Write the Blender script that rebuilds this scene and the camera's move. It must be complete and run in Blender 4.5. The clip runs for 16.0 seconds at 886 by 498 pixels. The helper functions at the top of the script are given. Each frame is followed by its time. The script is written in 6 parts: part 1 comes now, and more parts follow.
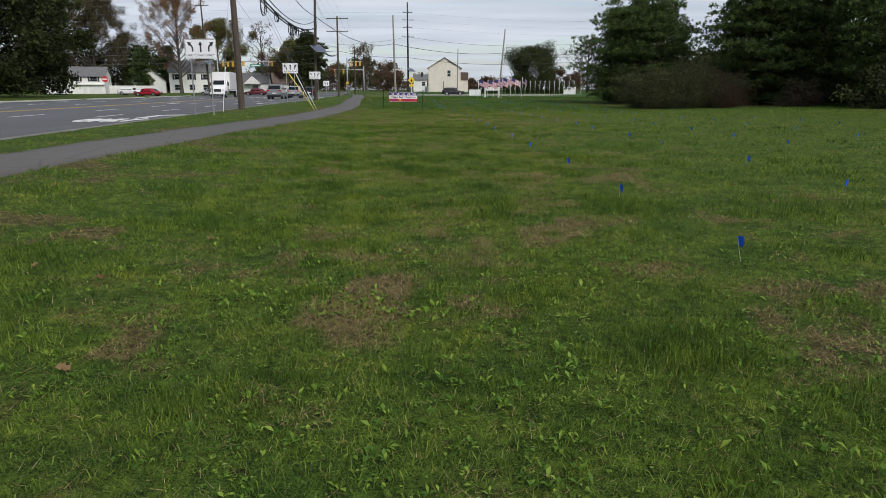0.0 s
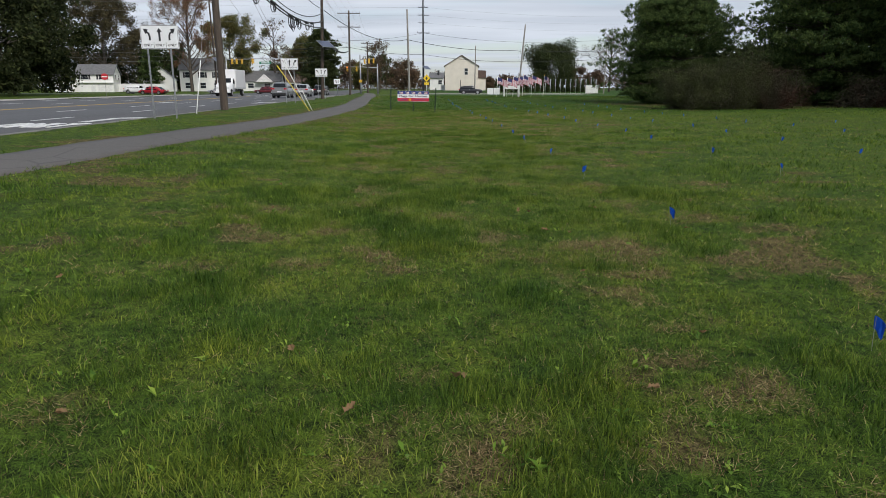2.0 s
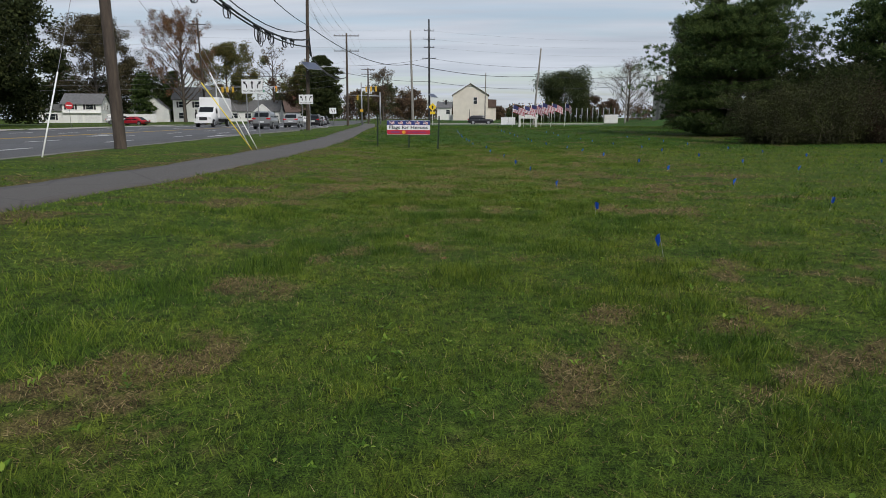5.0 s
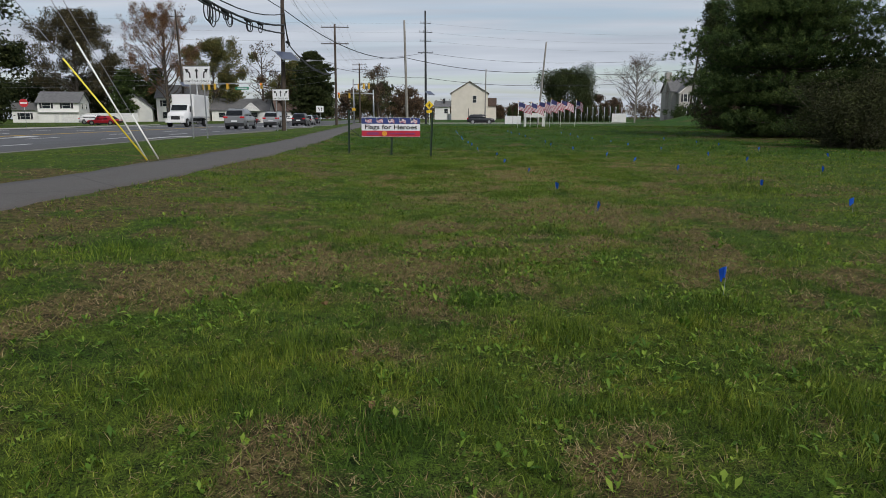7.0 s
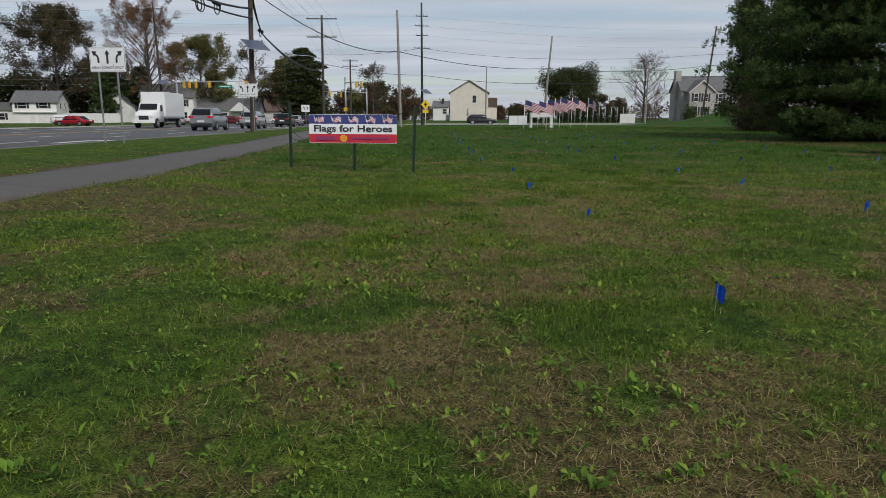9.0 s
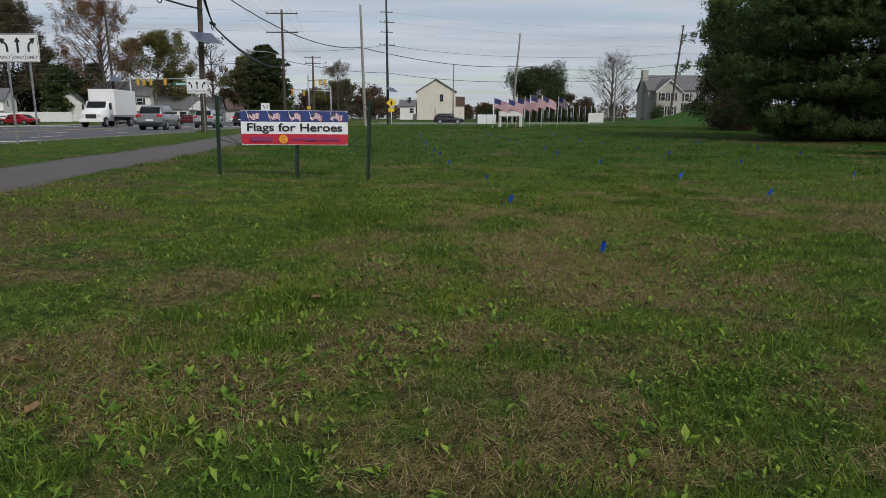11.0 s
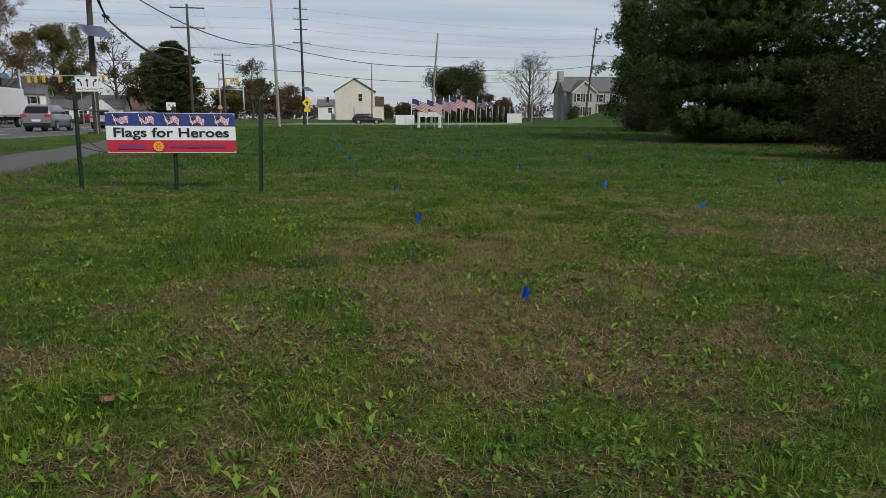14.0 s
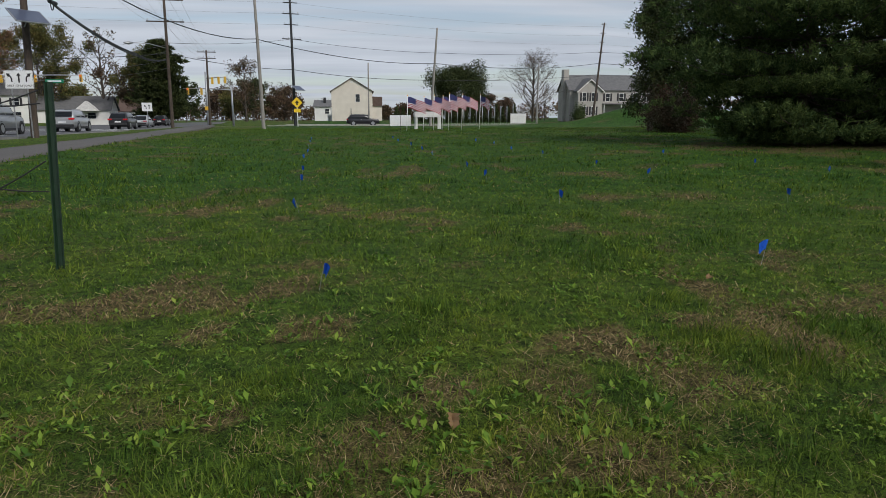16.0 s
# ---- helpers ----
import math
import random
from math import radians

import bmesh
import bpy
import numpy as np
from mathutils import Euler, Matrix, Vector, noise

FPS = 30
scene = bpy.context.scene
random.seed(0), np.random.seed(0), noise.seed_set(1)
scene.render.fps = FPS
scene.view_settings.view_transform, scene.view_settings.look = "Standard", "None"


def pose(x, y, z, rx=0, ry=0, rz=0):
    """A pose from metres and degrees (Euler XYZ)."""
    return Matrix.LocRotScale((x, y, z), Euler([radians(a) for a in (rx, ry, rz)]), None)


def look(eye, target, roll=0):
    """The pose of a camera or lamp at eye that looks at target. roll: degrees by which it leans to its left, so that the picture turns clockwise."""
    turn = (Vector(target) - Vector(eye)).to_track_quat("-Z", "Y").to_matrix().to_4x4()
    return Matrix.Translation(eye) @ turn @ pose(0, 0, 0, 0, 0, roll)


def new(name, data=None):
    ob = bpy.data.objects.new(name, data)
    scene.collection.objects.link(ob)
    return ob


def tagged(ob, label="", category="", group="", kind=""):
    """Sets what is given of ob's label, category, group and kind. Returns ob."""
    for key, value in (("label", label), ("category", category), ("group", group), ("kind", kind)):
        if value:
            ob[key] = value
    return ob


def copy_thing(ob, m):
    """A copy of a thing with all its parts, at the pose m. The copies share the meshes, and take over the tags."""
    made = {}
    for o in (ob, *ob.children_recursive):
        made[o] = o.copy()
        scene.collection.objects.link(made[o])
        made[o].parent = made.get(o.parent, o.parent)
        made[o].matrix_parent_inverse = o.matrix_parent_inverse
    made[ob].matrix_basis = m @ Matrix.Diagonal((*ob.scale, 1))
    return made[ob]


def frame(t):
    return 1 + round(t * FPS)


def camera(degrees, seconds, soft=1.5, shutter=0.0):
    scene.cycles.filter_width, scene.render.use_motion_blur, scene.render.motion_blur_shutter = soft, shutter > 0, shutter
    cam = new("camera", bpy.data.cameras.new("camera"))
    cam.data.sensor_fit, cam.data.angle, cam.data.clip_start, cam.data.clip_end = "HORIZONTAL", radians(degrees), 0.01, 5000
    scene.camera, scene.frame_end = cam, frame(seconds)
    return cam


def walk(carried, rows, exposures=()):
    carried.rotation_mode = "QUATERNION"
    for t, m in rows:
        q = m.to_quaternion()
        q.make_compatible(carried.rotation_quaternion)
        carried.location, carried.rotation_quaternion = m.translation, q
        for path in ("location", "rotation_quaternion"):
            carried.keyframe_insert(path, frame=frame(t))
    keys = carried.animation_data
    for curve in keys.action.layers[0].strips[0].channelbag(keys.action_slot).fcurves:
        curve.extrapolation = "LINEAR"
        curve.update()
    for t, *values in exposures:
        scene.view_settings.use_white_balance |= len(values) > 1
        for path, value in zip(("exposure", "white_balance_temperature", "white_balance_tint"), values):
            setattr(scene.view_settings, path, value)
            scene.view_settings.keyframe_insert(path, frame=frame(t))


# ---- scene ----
cam = camera(67.7, 16.0, soft=0.6)
PATH = [
    (0, (0.006, 5.339, 1.472), (-0.079, 24.782, -3.212), 0.03),
    (0.5, (0.046, 6.466, 1.464), (-0.012, 25.897, -3.273), 0.15),
    (1, (0.088, 7.782, 1.462), (0.038, 27.214, -3.267), 0.15),
    (1.5, (0.100, 9.296, 1.455), (-0.327, 28.725, -3.272), 0.12),
    (2, (0.093, 10.928, 1.448), (-0.481, 30.354, -3.274), 0.09),
    (2.5, (0.066, 12.641, 1.445), (-0.594, 32.063, -3.283), -0.01),
    (3, (0.033, 14.417, 1.436), (-0.786, 33.832, -3.296), -0.10),
    (3.5, (-0.020, 16.280, 1.411), (-0.827, 35.761, -3.045), -0.03),
    (4, (-0.071, 18.238, 1.381), (-0.881, 37.828, -2.568), 0.01),
    (4.2, (-0.075, 19.084, 1.386), (-0.931, 38.686, -2.490), -0.09),
    (6.3, (-0.328, 27.577, 1.317), (-1.102, 47.184, -2.553), 0.13),
    (6.5, (-0.342, 28.368, 1.309), (-1.124, 47.974, -2.566), 0.06),
    (7, (-0.363, 30.291, 1.269), (-1.145, 49.896, -2.607), -0.04),
    (7.5, (-0.349, 32.188, 1.227), (-1.148, 51.796, -2.632), -0.05),
    (8, (-0.406, 34.068, 1.229), (-1.181, 53.675, -2.638), 0.06),
    (8.2, (-0.406, 34.835, 1.221), (-1.178, 54.443, -2.642), 0.05),
    (8.6, (-0.405, 36.281, 1.206), (-1.173, 55.891, -2.650), 0.01),
    (9.2, (-0.403, 38.259, 1.183), (-1.164, 57.871, -2.661), -0.04),
    (9.8, (-0.402, 39.469, 1.160), (-1.155, 59.084, -2.673), -0.10),
    (10.3, (-0.401, 39.971, 1.140), (-1.148, 59.588, -2.683), -0.14),
    (10.5, (-0.381, 40.025, 1.152), (-0.944, 59.642, -2.706), -0.04),
    (11, (-0.361, 40.054, 1.150), (-0.174, 59.676, -2.716), 0.02),
    (11.5, (-0.366, 40.019, 1.159), (0.291, 59.630, -2.709), 0.04),
    (12, (-0.347, 39.998, 1.163), (1.093, 59.570, -2.691), 0.09),
    (12.5, (-0.329, 39.932, 1.180), (2.132, 59.402, -2.676), 0.08),
    (13, (-0.287, 40.040, 1.184), (2.199, 59.506, -2.674), 0.09),
    (13.5, (-0.188, 40.513, 1.201), (2.300, 59.976, -2.671), 0.08),
    (14, (-0.051, 41.324, 1.216), (2.440, 60.787, -2.652), 0.10),
    (14.5, (0.125, 42.418, 1.225), (2.617, 61.880, -2.648), -0.01),
    (15, (0.340, 43.753, 1.221), (2.808, 63.224, -2.628), -0.15),
    (15.5, (0.565, 45.295, 1.174), (3.014, 64.777, -2.626), -0.27),
    (16, (0.756, 47.018, 1.186), (3.212, 66.491, -2.659), -0.14),
]
walk(cam, [(t, look(eye, target, roll)) for t, eye, target, roll in PATH],
     ((0, 0.28), (1, 0.29), (2, 0.31), (3, 0.36), (3.5, 0.36), (4, 0.28), (6.5, 0.06), (10.5, 0.0), (16, 0.04)))

# ---- sky, sun ----
SUN_EL, SUN_AZ = radians(40), radians(145)     # azimuth clockwise from +y
world = bpy.data.worlds.new("sky")
scene.world = world
world.use_nodes = True
wn, wl = world.node_tree.nodes, world.node_tree.links
wn.clear()
w_out = wn.new("ShaderNodeOutputWorld")
w_bg = wn.new("ShaderNodeBackground")
w_sky = wn.new("ShaderNodeTexSky")
w_sky.sky_type, w_sky.sun_disc = "NISHITA", False
w_sky.sun_elevation, w_sky.sun_rotation = SUN_EL, SUN_AZ
w_sky.air_density, w_sky.dust_density = 1.0, 1.5
w_scale = wn.new("ShaderNodeVectorMath")
w_scale.operation = "SCALE"
w_scale.inputs["Scale"].default_value = 0.15
wl.new(w_sky.outputs[0], w_scale.inputs[0])
# cloud deck: the direction is dropped on a flat layer overhead, so streaks close up towards the horizon
w_tc = wn.new("ShaderNodeTexCoord")
w_sep = wn.new("ShaderNodeSeparateXYZ")
wl.new(w_tc.outputs["Generated"], w_sep.inputs[0])
w_up = wn.new("ShaderNodeMath")
w_up.operation, w_up.inputs[1].default_value = "MAXIMUM", 0.0
wl.new(w_sep.outputs["Z"], w_up.inputs[0])
w_add = wn.new("ShaderNodeMath")
w_add.operation, w_add.inputs[1].default_value = "ADD", 0.09
wl.new(w_up.outputs[0], w_add.inputs[0])
w_div = wn.new("ShaderNodeVectorMath")
w_div.operation = "DIVIDE"
w_comb = wn.new("ShaderNodeCombineXYZ")
for k in range(3):
    wl.new(w_add.outputs[0], w_comb.inputs[k])
wl.new(w_tc.outputs["Generated"], w_div.inputs[0])
wl.new(w_comb.outputs[0], w_div.inputs[1])
w_map = wn.new("ShaderNodeMapping")
w_map.inputs["Scale"].default_value = (0.22, 0.75, 0.6)
w_map.inputs["Rotation"].default_value = (0, 0, radians(8))
w_map.inputs["Location"].default_value = (3.1, 1.7, 0)
wl.new(w_div.outputs[0], w_map.inputs[0])
w_noise = wn.new("ShaderNodeTexNoise")
w_noise.inputs["Scale"].default_value, w_noise.inputs["Detail"].default_value = 1.3, 7.0
w_noise.inputs["Roughness"].default_value, w_noise.inputs["Distortion"].default_value = 0.55, 0.4
wl.new(w_map.outputs[0], w_noise.inputs["Vector"])
w_ramp = wn.new("ShaderNodeValToRGB")
w_ramp.color_ramp.elements[0].position, w_ramp.color_ramp.elements[1].position = 0.37, 0.56
w_ramp.color_ramp.elements[0].color = (0.35, 0.35, 0.35, 1)
wl.new(w_noise.outputs[0], w_ramp.inputs[0])
w_noise2 = wn.new("ShaderNodeTexNoise")
w_noise2.inputs["Scale"].default_value, w_noise2.inputs["Detail"].default_value = 2.6, 6.0
wl.new(w_map.outputs[0], w_noise2.inputs["Vector"])
w_cloud = wn.new("ShaderNodeValToRGB")
w_cloud.color_ramp.elements[0].position, w_cloud.color_ramp.elements[1].position = 0.32, 0.66
w_cloud.color_ramp.elements[0].color = (0.55, 0.61, 0.71, 1)
w_cloud.color_ramp.elements[1].color = (0.73, 0.79, 0.89, 1)
wl.new(w_noise2.outputs[0], w_cloud.inputs[0])
w_mix = wn.new("ShaderNodeMix")
w_mix.data_type = "RGBA"
wl.new(w_ramp.outputs[0], w_mix.inputs["Factor"])
wl.new(w_scale.outputs[0], w_mix.inputs["A"])
wl.new(w_cloud.outputs[0], w_mix.inputs["B"])
wl.new(w_mix.outputs["Result"], w_bg.inputs["Color"])
w_bg.inputs["Strength"].default_value = 0.76
wl.new(w_bg.outputs[0], w_out.inputs[0])
sun = new("sun", bpy.data.lights.new("sun", "SUN"))
sun.data.energy, sun.data.angle, sun.data.color = 2.2, radians(18), (1.0, 0.96, 0.9)
sun.matrix_world = look((0, 0, 60), (-math.sin(SUN_AZ) * math.cos(SUN_EL), -math.cos(SUN_AZ) * math.cos(SUN_EL), 60 - math.sin(SUN_EL)))

# ---- materials ----
def nodes_of(name):
    m = bpy.data.materials.new(name)
    m.use_nodes = True
    return m, m.node_tree.nodes, m.node_tree.links, m.node_tree.nodes["Principled BSDF"]


def mixed(n, l, fac, a, b, blend="MIX"):
    x = n.new("ShaderNodeMix")
    x.data_type, x.blend_type = "RGBA", blend
    for key, v in (("Factor", fac), ("A", a), ("B", b)):
        if isinstance(v, (int, float)):
            x.inputs[key].default_value = v
        elif isinstance(v, tuple):
            x.inputs[key].default_value = (*v, 1)
        else:
            l.new(v, x.inputs[key])
    return x.outputs["Result"]


def noise_of(n, l, scale, detail=4.0, rough=0.55, coords="Object", stretch=None):
    tc = n.new("ShaderNodeTexCoord")
    t = n.new("ShaderNodeTexNoise")
    t.inputs["Scale"].default_value, t.inputs["Detail"].default_value, t.inputs["Roughness"].default_value = scale, detail, rough
    src = tc.outputs[coords]
    if stretch:
        mp = n.new("ShaderNodeMapping")
        mp.inputs["Scale"].default_value = stretch
        l.new(src, mp.inputs[0])
        src = mp.outputs[0]
    l.new(src, t.inputs["Vector"])
    return t.outputs[0]


def ramp_of(n, l, src, stops):
    r = n.new("ShaderNodeValToRGB")
    e = r.color_ramp.elements
    while len(e) < len(stops):
        e.new(0.5)
    for s, (p, c) in zip(e, stops):
        s.position, s.color = p, (*c, 1) if isinstance(c, tuple) else (c, c, c, 1)
    l.new(src, r.inputs[0])
    return r.outputs[0]


def bumped(n, l, bsdf, src, strength, distance):
    b = n.new("ShaderNodeBump")
    b.inputs["Strength"].default_value, b.inputs["Distance"].default_value = strength, distance
    l.new(src, b.inputs["Height"])
    l.new(b.outputs[0], bsdf.inputs["Normal"])


def paint(name, a, b=None, rough=0.5, metal=0.0, scale=3.0, fine=40.0, bump=0.1, coat=0.0):
    """A surface of colour a, mottled with b at a large and a fine scale, with fine relief."""
    m, n, l, p = nodes_of(name)
    b = b or tuple(c * 0.8 for c in a)
    big = ramp_of(n, l, noise_of(n, l, scale), [(0.35, 0.0), (0.7, 1.0)])
    small = noise_of(n, l, fine, 3.0)
    col = mixed(n, l, big, a, b)
    col = mixed(n, l, ramp_of(n, l, small, [(0.3, 0.0), (0.75, 0.35)]), col, tuple(c * 0.7 for c in b))
    l.new(col, p.inputs["Base Color"])
    p.inputs["Roughness"].default_value, p.inputs["Metallic"].default_value = rough, metal
    p.inputs["Coat Weight"].default_value = coat
    if bump:
        bumped(n, l, p, small, bump, 0.01)
    return m


def leafy(name, stops, rough=0.55, trans=0.25, big=None, tuft=False):
    """Leaves or blades: each one takes its own colour from stops; big adds a slow drift over the place."""
    m, n, l, p = nodes_of(name)
    g = n.new("ShaderNodeNewGeometry")
    own = g.outputs["Random Per Island"]
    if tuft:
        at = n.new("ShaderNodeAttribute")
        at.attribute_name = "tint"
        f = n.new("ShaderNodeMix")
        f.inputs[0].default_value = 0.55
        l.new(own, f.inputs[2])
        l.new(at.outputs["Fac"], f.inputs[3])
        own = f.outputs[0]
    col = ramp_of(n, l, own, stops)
    for tint, scale, amount in big or ():
        f = ramp_of(n, l, noise_of(n, l, scale, 3.0), [(0.46, 0.0), (0.62, amount)])
        col = mixed(n, l, f, col, tint, "MIX")
    l.new(col, p.inputs["Base Color"])
    p.inputs["Roughness"].default_value = rough
    p.inputs["Specular IOR Level"].default_value = 0.14
    t = n.new("ShaderNodeBsdfTranslucent")
    l.new(col, t.inputs["Color"])
    mx = n.new("ShaderNodeMixShader")
    mx.inputs[0].default_value = trans
    l.new(p.outputs[0], mx.inputs[1])
    l.new(t.outputs[0], mx.inputs[2])
    l.new(mx.outputs[0], n["Material Output"].inputs["Surface"])
    return m


# colour drift of the turf: paler where it is thin, deeper in lush clumps; factor on the colour, scale, amount
LAWN_DRIFT = [((1.3, 1.12, 1.05), 0.28, 0.55), ((0.6, 0.76, 0.82), 0.9, 0.7), ((1.36, 1.18, 1.08), 1.7, 0.55), ((0.52, 0.64, 0.66), 2.9, 0.65)]


def drifted(n, l, col):
    for factor, scale, amount in LAWN_DRIFT:
        f = ramp_of(n, l, noise_of(n, l, scale, 4.0), [(0.46, 0.0), (0.62, amount)])
        col = mixed(n, l, f, col, factor, "MULTIPLY")
    return col


def turf_leaf(name, stops):
    """Grass: each blade takes its colour from its clump and a little from chance; the clumps drift over the lawn."""
    m, n, l, p = nodes_of(name)
    g = n.new("ShaderNodeNewGeometry")
    at = n.new("ShaderNodeAttribute")
    at.attribute_name = "tint"
    f = n.new("ShaderNodeMix")
    f.inputs[0].default_value = 0.5
    l.new(g.outputs["Random Per Island"], f.inputs[2])
    l.new(at.outputs["Fac"], f.inputs[3])
    col = drifted(n, l, ramp_of(n, l, f.outputs[0], stops))
    l.new(col, p.inputs["Base Color"])
    p.inputs["Roughness"].default_value = 0.6
    p.inputs["Specular IOR Level"].default_value = 0.14
    t = n.new("ShaderNodeBsdfTranslucent")
    l.new(col, t.inputs["Color"])
    mx = n.new("ShaderNodeMixShader")
    mx.inputs[0].default_value = 0.3
    l.new(p.outputs[0], mx.inputs[1])
    l.new(t.outputs[0], mx.inputs[2])
    l.new(mx.outputs[0], n["Material Output"].inputs["Surface"])
    return m


def lawn_material():
    m, n, l, p = nodes_of("lawn_soil_thatch_gap_shade")
    at = n.new("ShaderNodeAttribute")
    at.attribute_name = "dry"
    # blades and dark gaps with their shade painted in, over clumps a hand across
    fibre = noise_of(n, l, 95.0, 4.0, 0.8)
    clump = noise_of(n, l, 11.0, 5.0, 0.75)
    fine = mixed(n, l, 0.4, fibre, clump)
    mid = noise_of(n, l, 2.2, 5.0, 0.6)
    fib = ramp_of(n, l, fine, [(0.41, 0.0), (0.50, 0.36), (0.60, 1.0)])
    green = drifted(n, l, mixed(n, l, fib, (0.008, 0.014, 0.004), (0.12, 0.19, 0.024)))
    rich = n.new("ShaderNodeAttribute")
    rich.attribute_name = "deep"
    green = mixed(n, l, rich.outputs["Fac"], green, mixed(n, l, 1.0, green, (0.52, 0.84, 0.70), "MULTIPLY"))
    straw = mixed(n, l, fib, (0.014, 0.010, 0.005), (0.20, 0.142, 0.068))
    w = n.new("ShaderNodeMath")
    w.operation = "MULTIPLY_ADD"
    l.new(mid, w.inputs[0])
    w.inputs[1].default_value = 0.9
    l.new(at.outputs["Fac"], w.inputs[2])
    f = ramp_of(n, l, w.outputs[0], [(0.62, 0.0), (1.2, 0.75)])
    l.new(mixed(n, l, f, green, straw), p.inputs["Base Color"])
    p.inputs["Roughness"].default_value = 0.95
    p.inputs["Specular IOR Level"].default_value = 0.1
    bumped(n, l, p, fine, 0.7, 0.035)
    return m


def asphalt(name, base, crack=0.4):
    m, n, l, p = nodes_of(name)
    fine = noise_of(n, l, 60.0, 4.0, 0.7)
    slow = noise_of(n, l, 0.35, 5.0, 0.6, stretch=(1.0, 0.25, 1.0))
    col = mixed(n, l, ramp_of(n, l, slow, [(0.35, 0.0), (0.68, 1.0)]), tuple(c * 0.85 for c in base), tuple(c * 1.2 for c in base))
    col = mixed(n, l, ramp_of(n, l, fine, [(0.4, 0.0), (0.75, 0.6)]), col, tuple(min(1, c * 1.9) for c in base))
    v = n.new("ShaderNodeTexVoronoi")
    v.feature = "DISTANCE_TO_EDGE"
    v.inputs["Scale"].default_value = 0.35
    tc = n.new("ShaderNodeTexCoord")
    l.new(tc.outputs["Object"], v.inputs["Vector"])
    col = mixed(n, l, ramp_of(n, l, v.outputs["Distance"], [(0.0, crack), (0.012, 0.0)]), col, tuple(c * 0.5 for c in base))
    l.new(col, p.inputs["Base Color"])
    p.inputs["Roughness"].default_value = 0.85
    bumped(n, l, p, fine, 0.4, 0.01)
    return m


def bark(name, a, b):
    m, n, l, p = nodes_of(name)
    f = noise_of(n, l, 9.0, 6.0, 0.65, stretch=(1.0, 1.0, 0.15))
    l.new(mixed(n, l, ramp_of(n, l, f, [(0.3, 0.0), (0.7, 1.0)]), a, b), p.inputs["Base Color"])
    p.inputs["Roughness"].default_value = 0.9
    bumped(n, l, p, f, 0.6, 0.03)
    return m


def siding(name, a, pitch=0.2):
    """Horizontal clapboards: a lapped profile as relief, slightly weathered."""
    m, n, l, p = nodes_of(name)
    tc = n.new("ShaderNodeTexCoord")
    w = n.new("ShaderNodeTexWave")
    w.wave_type, w.bands_direction, w.wave_profile = "BANDS", "Z", "SAW"
    w.inputs["Scale"].default_value = 0.314 / pitch
    l.new(tc.outputs["Object"], w.inputs["Vector"])
    f = noise_of(n, l, 0.6, 5.0)
    l.new(mixed(n, l, ramp_of(n, l, f, [(0.35, 0.0), (0.75, 1.0)]), a, tuple(c * 0.86 for c in a)), p.inputs["Base Color"])
    p.inputs["Roughness"].default_value = 0.6
    bumped(n, l, p, w.outputs["Color"], 0.5, 0.02)
    return m


def glassy(name, tint=(0.02, 0.025, 0.03), rough=0.06):
    m, n, l, p = nodes_of(name)
    p.inputs["Base Color"].default_value = (*tint, 1)
    p.inputs["Roughness"].default_value = rough
    p.inputs["Specular IOR Level"].default_value = 0.5
    return m


def plain(name, col, rough=0.5, metal=0.0, glow=0.0):
    m, n, l, p = nodes_of(name)
    p.inputs["Base Color"].default_value = (*col, 1)
    p.inputs["Roughness"].default_value, p.inputs["Metallic"].default_value = rough, metal
    if glow:
        p.inputs["Emission Color"].default_value = (*col, 1)
        p.inputs["Emission Strength"].default_value = glow
    return m


M_LAWN = lawn_material()
M_CELLS = plain("solar_cells", (0.06, 0.075, 0.12), 0.3)
M_GRASS = turf_leaf("grass_blade", [(0.12, (0.025, 0.058, 0.010)), (0.4, (0.075, 0.13, 0.016)), (0.65, (0.15, 0.218, 0.027)), (0.92, (0.29, 0.335, 0.06))])
M_STRAW = leafy("dry_grass_blade", [(0.0, (0.12, 0.072, 0.034)), (0.5, (0.27, 0.185, 0.095)), (1.0, (0.48, 0.37, 0.21))], 0.8, 0.15)
M_WEED = leafy("weed_leaf", [(0.0, (0.045, 0.105, 0.013)), (0.6, (0.12, 0.215, 0.025)), (1.0, (0.25, 0.34, 0.05))], 0.5, 0.3)
M_ROAD = asphalt("road_asphalt", (0.07, 0.071, 0.075))
M_PATH = asphalt("path_asphalt", (0.070, 0.064, 0.059), 0.6)
M_KERB = paint("worn_kerb_concrete", (0.20, 0.195, 0.18), (0.11, 0.11, 0.095), 0.9, scale=1.2, fine=30)
M_CONCRETE = paint("kerb_concrete", (0.42, 0.41, 0.38), (0.3, 0.29, 0.27), 0.9, scale=2.0, fine=30)
M_LINE_W = paint("road_paint_white", (0.72, 0.72, 0.70), (0.45, 0.45, 0.45), 0.7, scale=6.0, fine=25)
M_LINE_Y = paint("road_paint_yellow", (0.55, 0.36, 0.05), (0.35, 0.24, 0.06), 0.7, scale=6.0, fine=25)
M_POLE = bark("creosoted_pole_wood", (0.035, 0.026, 0.02), (0.085, 0.065, 0.05))
M_POLE_GREY = bark("weathered_pole_wood", (0.16, 0.15, 0.135), (0.3, 0.285, 0.26))
M_STEEL_DK = paint("dark_steel", (0.03, 0.032, 0.035), None, 0.6, 0.3)
M_GALV = paint("galvanised_steel", (0.42, 0.43, 0.44), (0.3, 0.31, 0.32), 0.45, 0.7, scale=8)
M_CABLE = plain("cable_black_rubber", (0.012, 0.012, 0.014), 0.6)
M_WIRE = plain("wire_aluminium", (0.22, 0.22, 0.24), 0.5, 0.4)
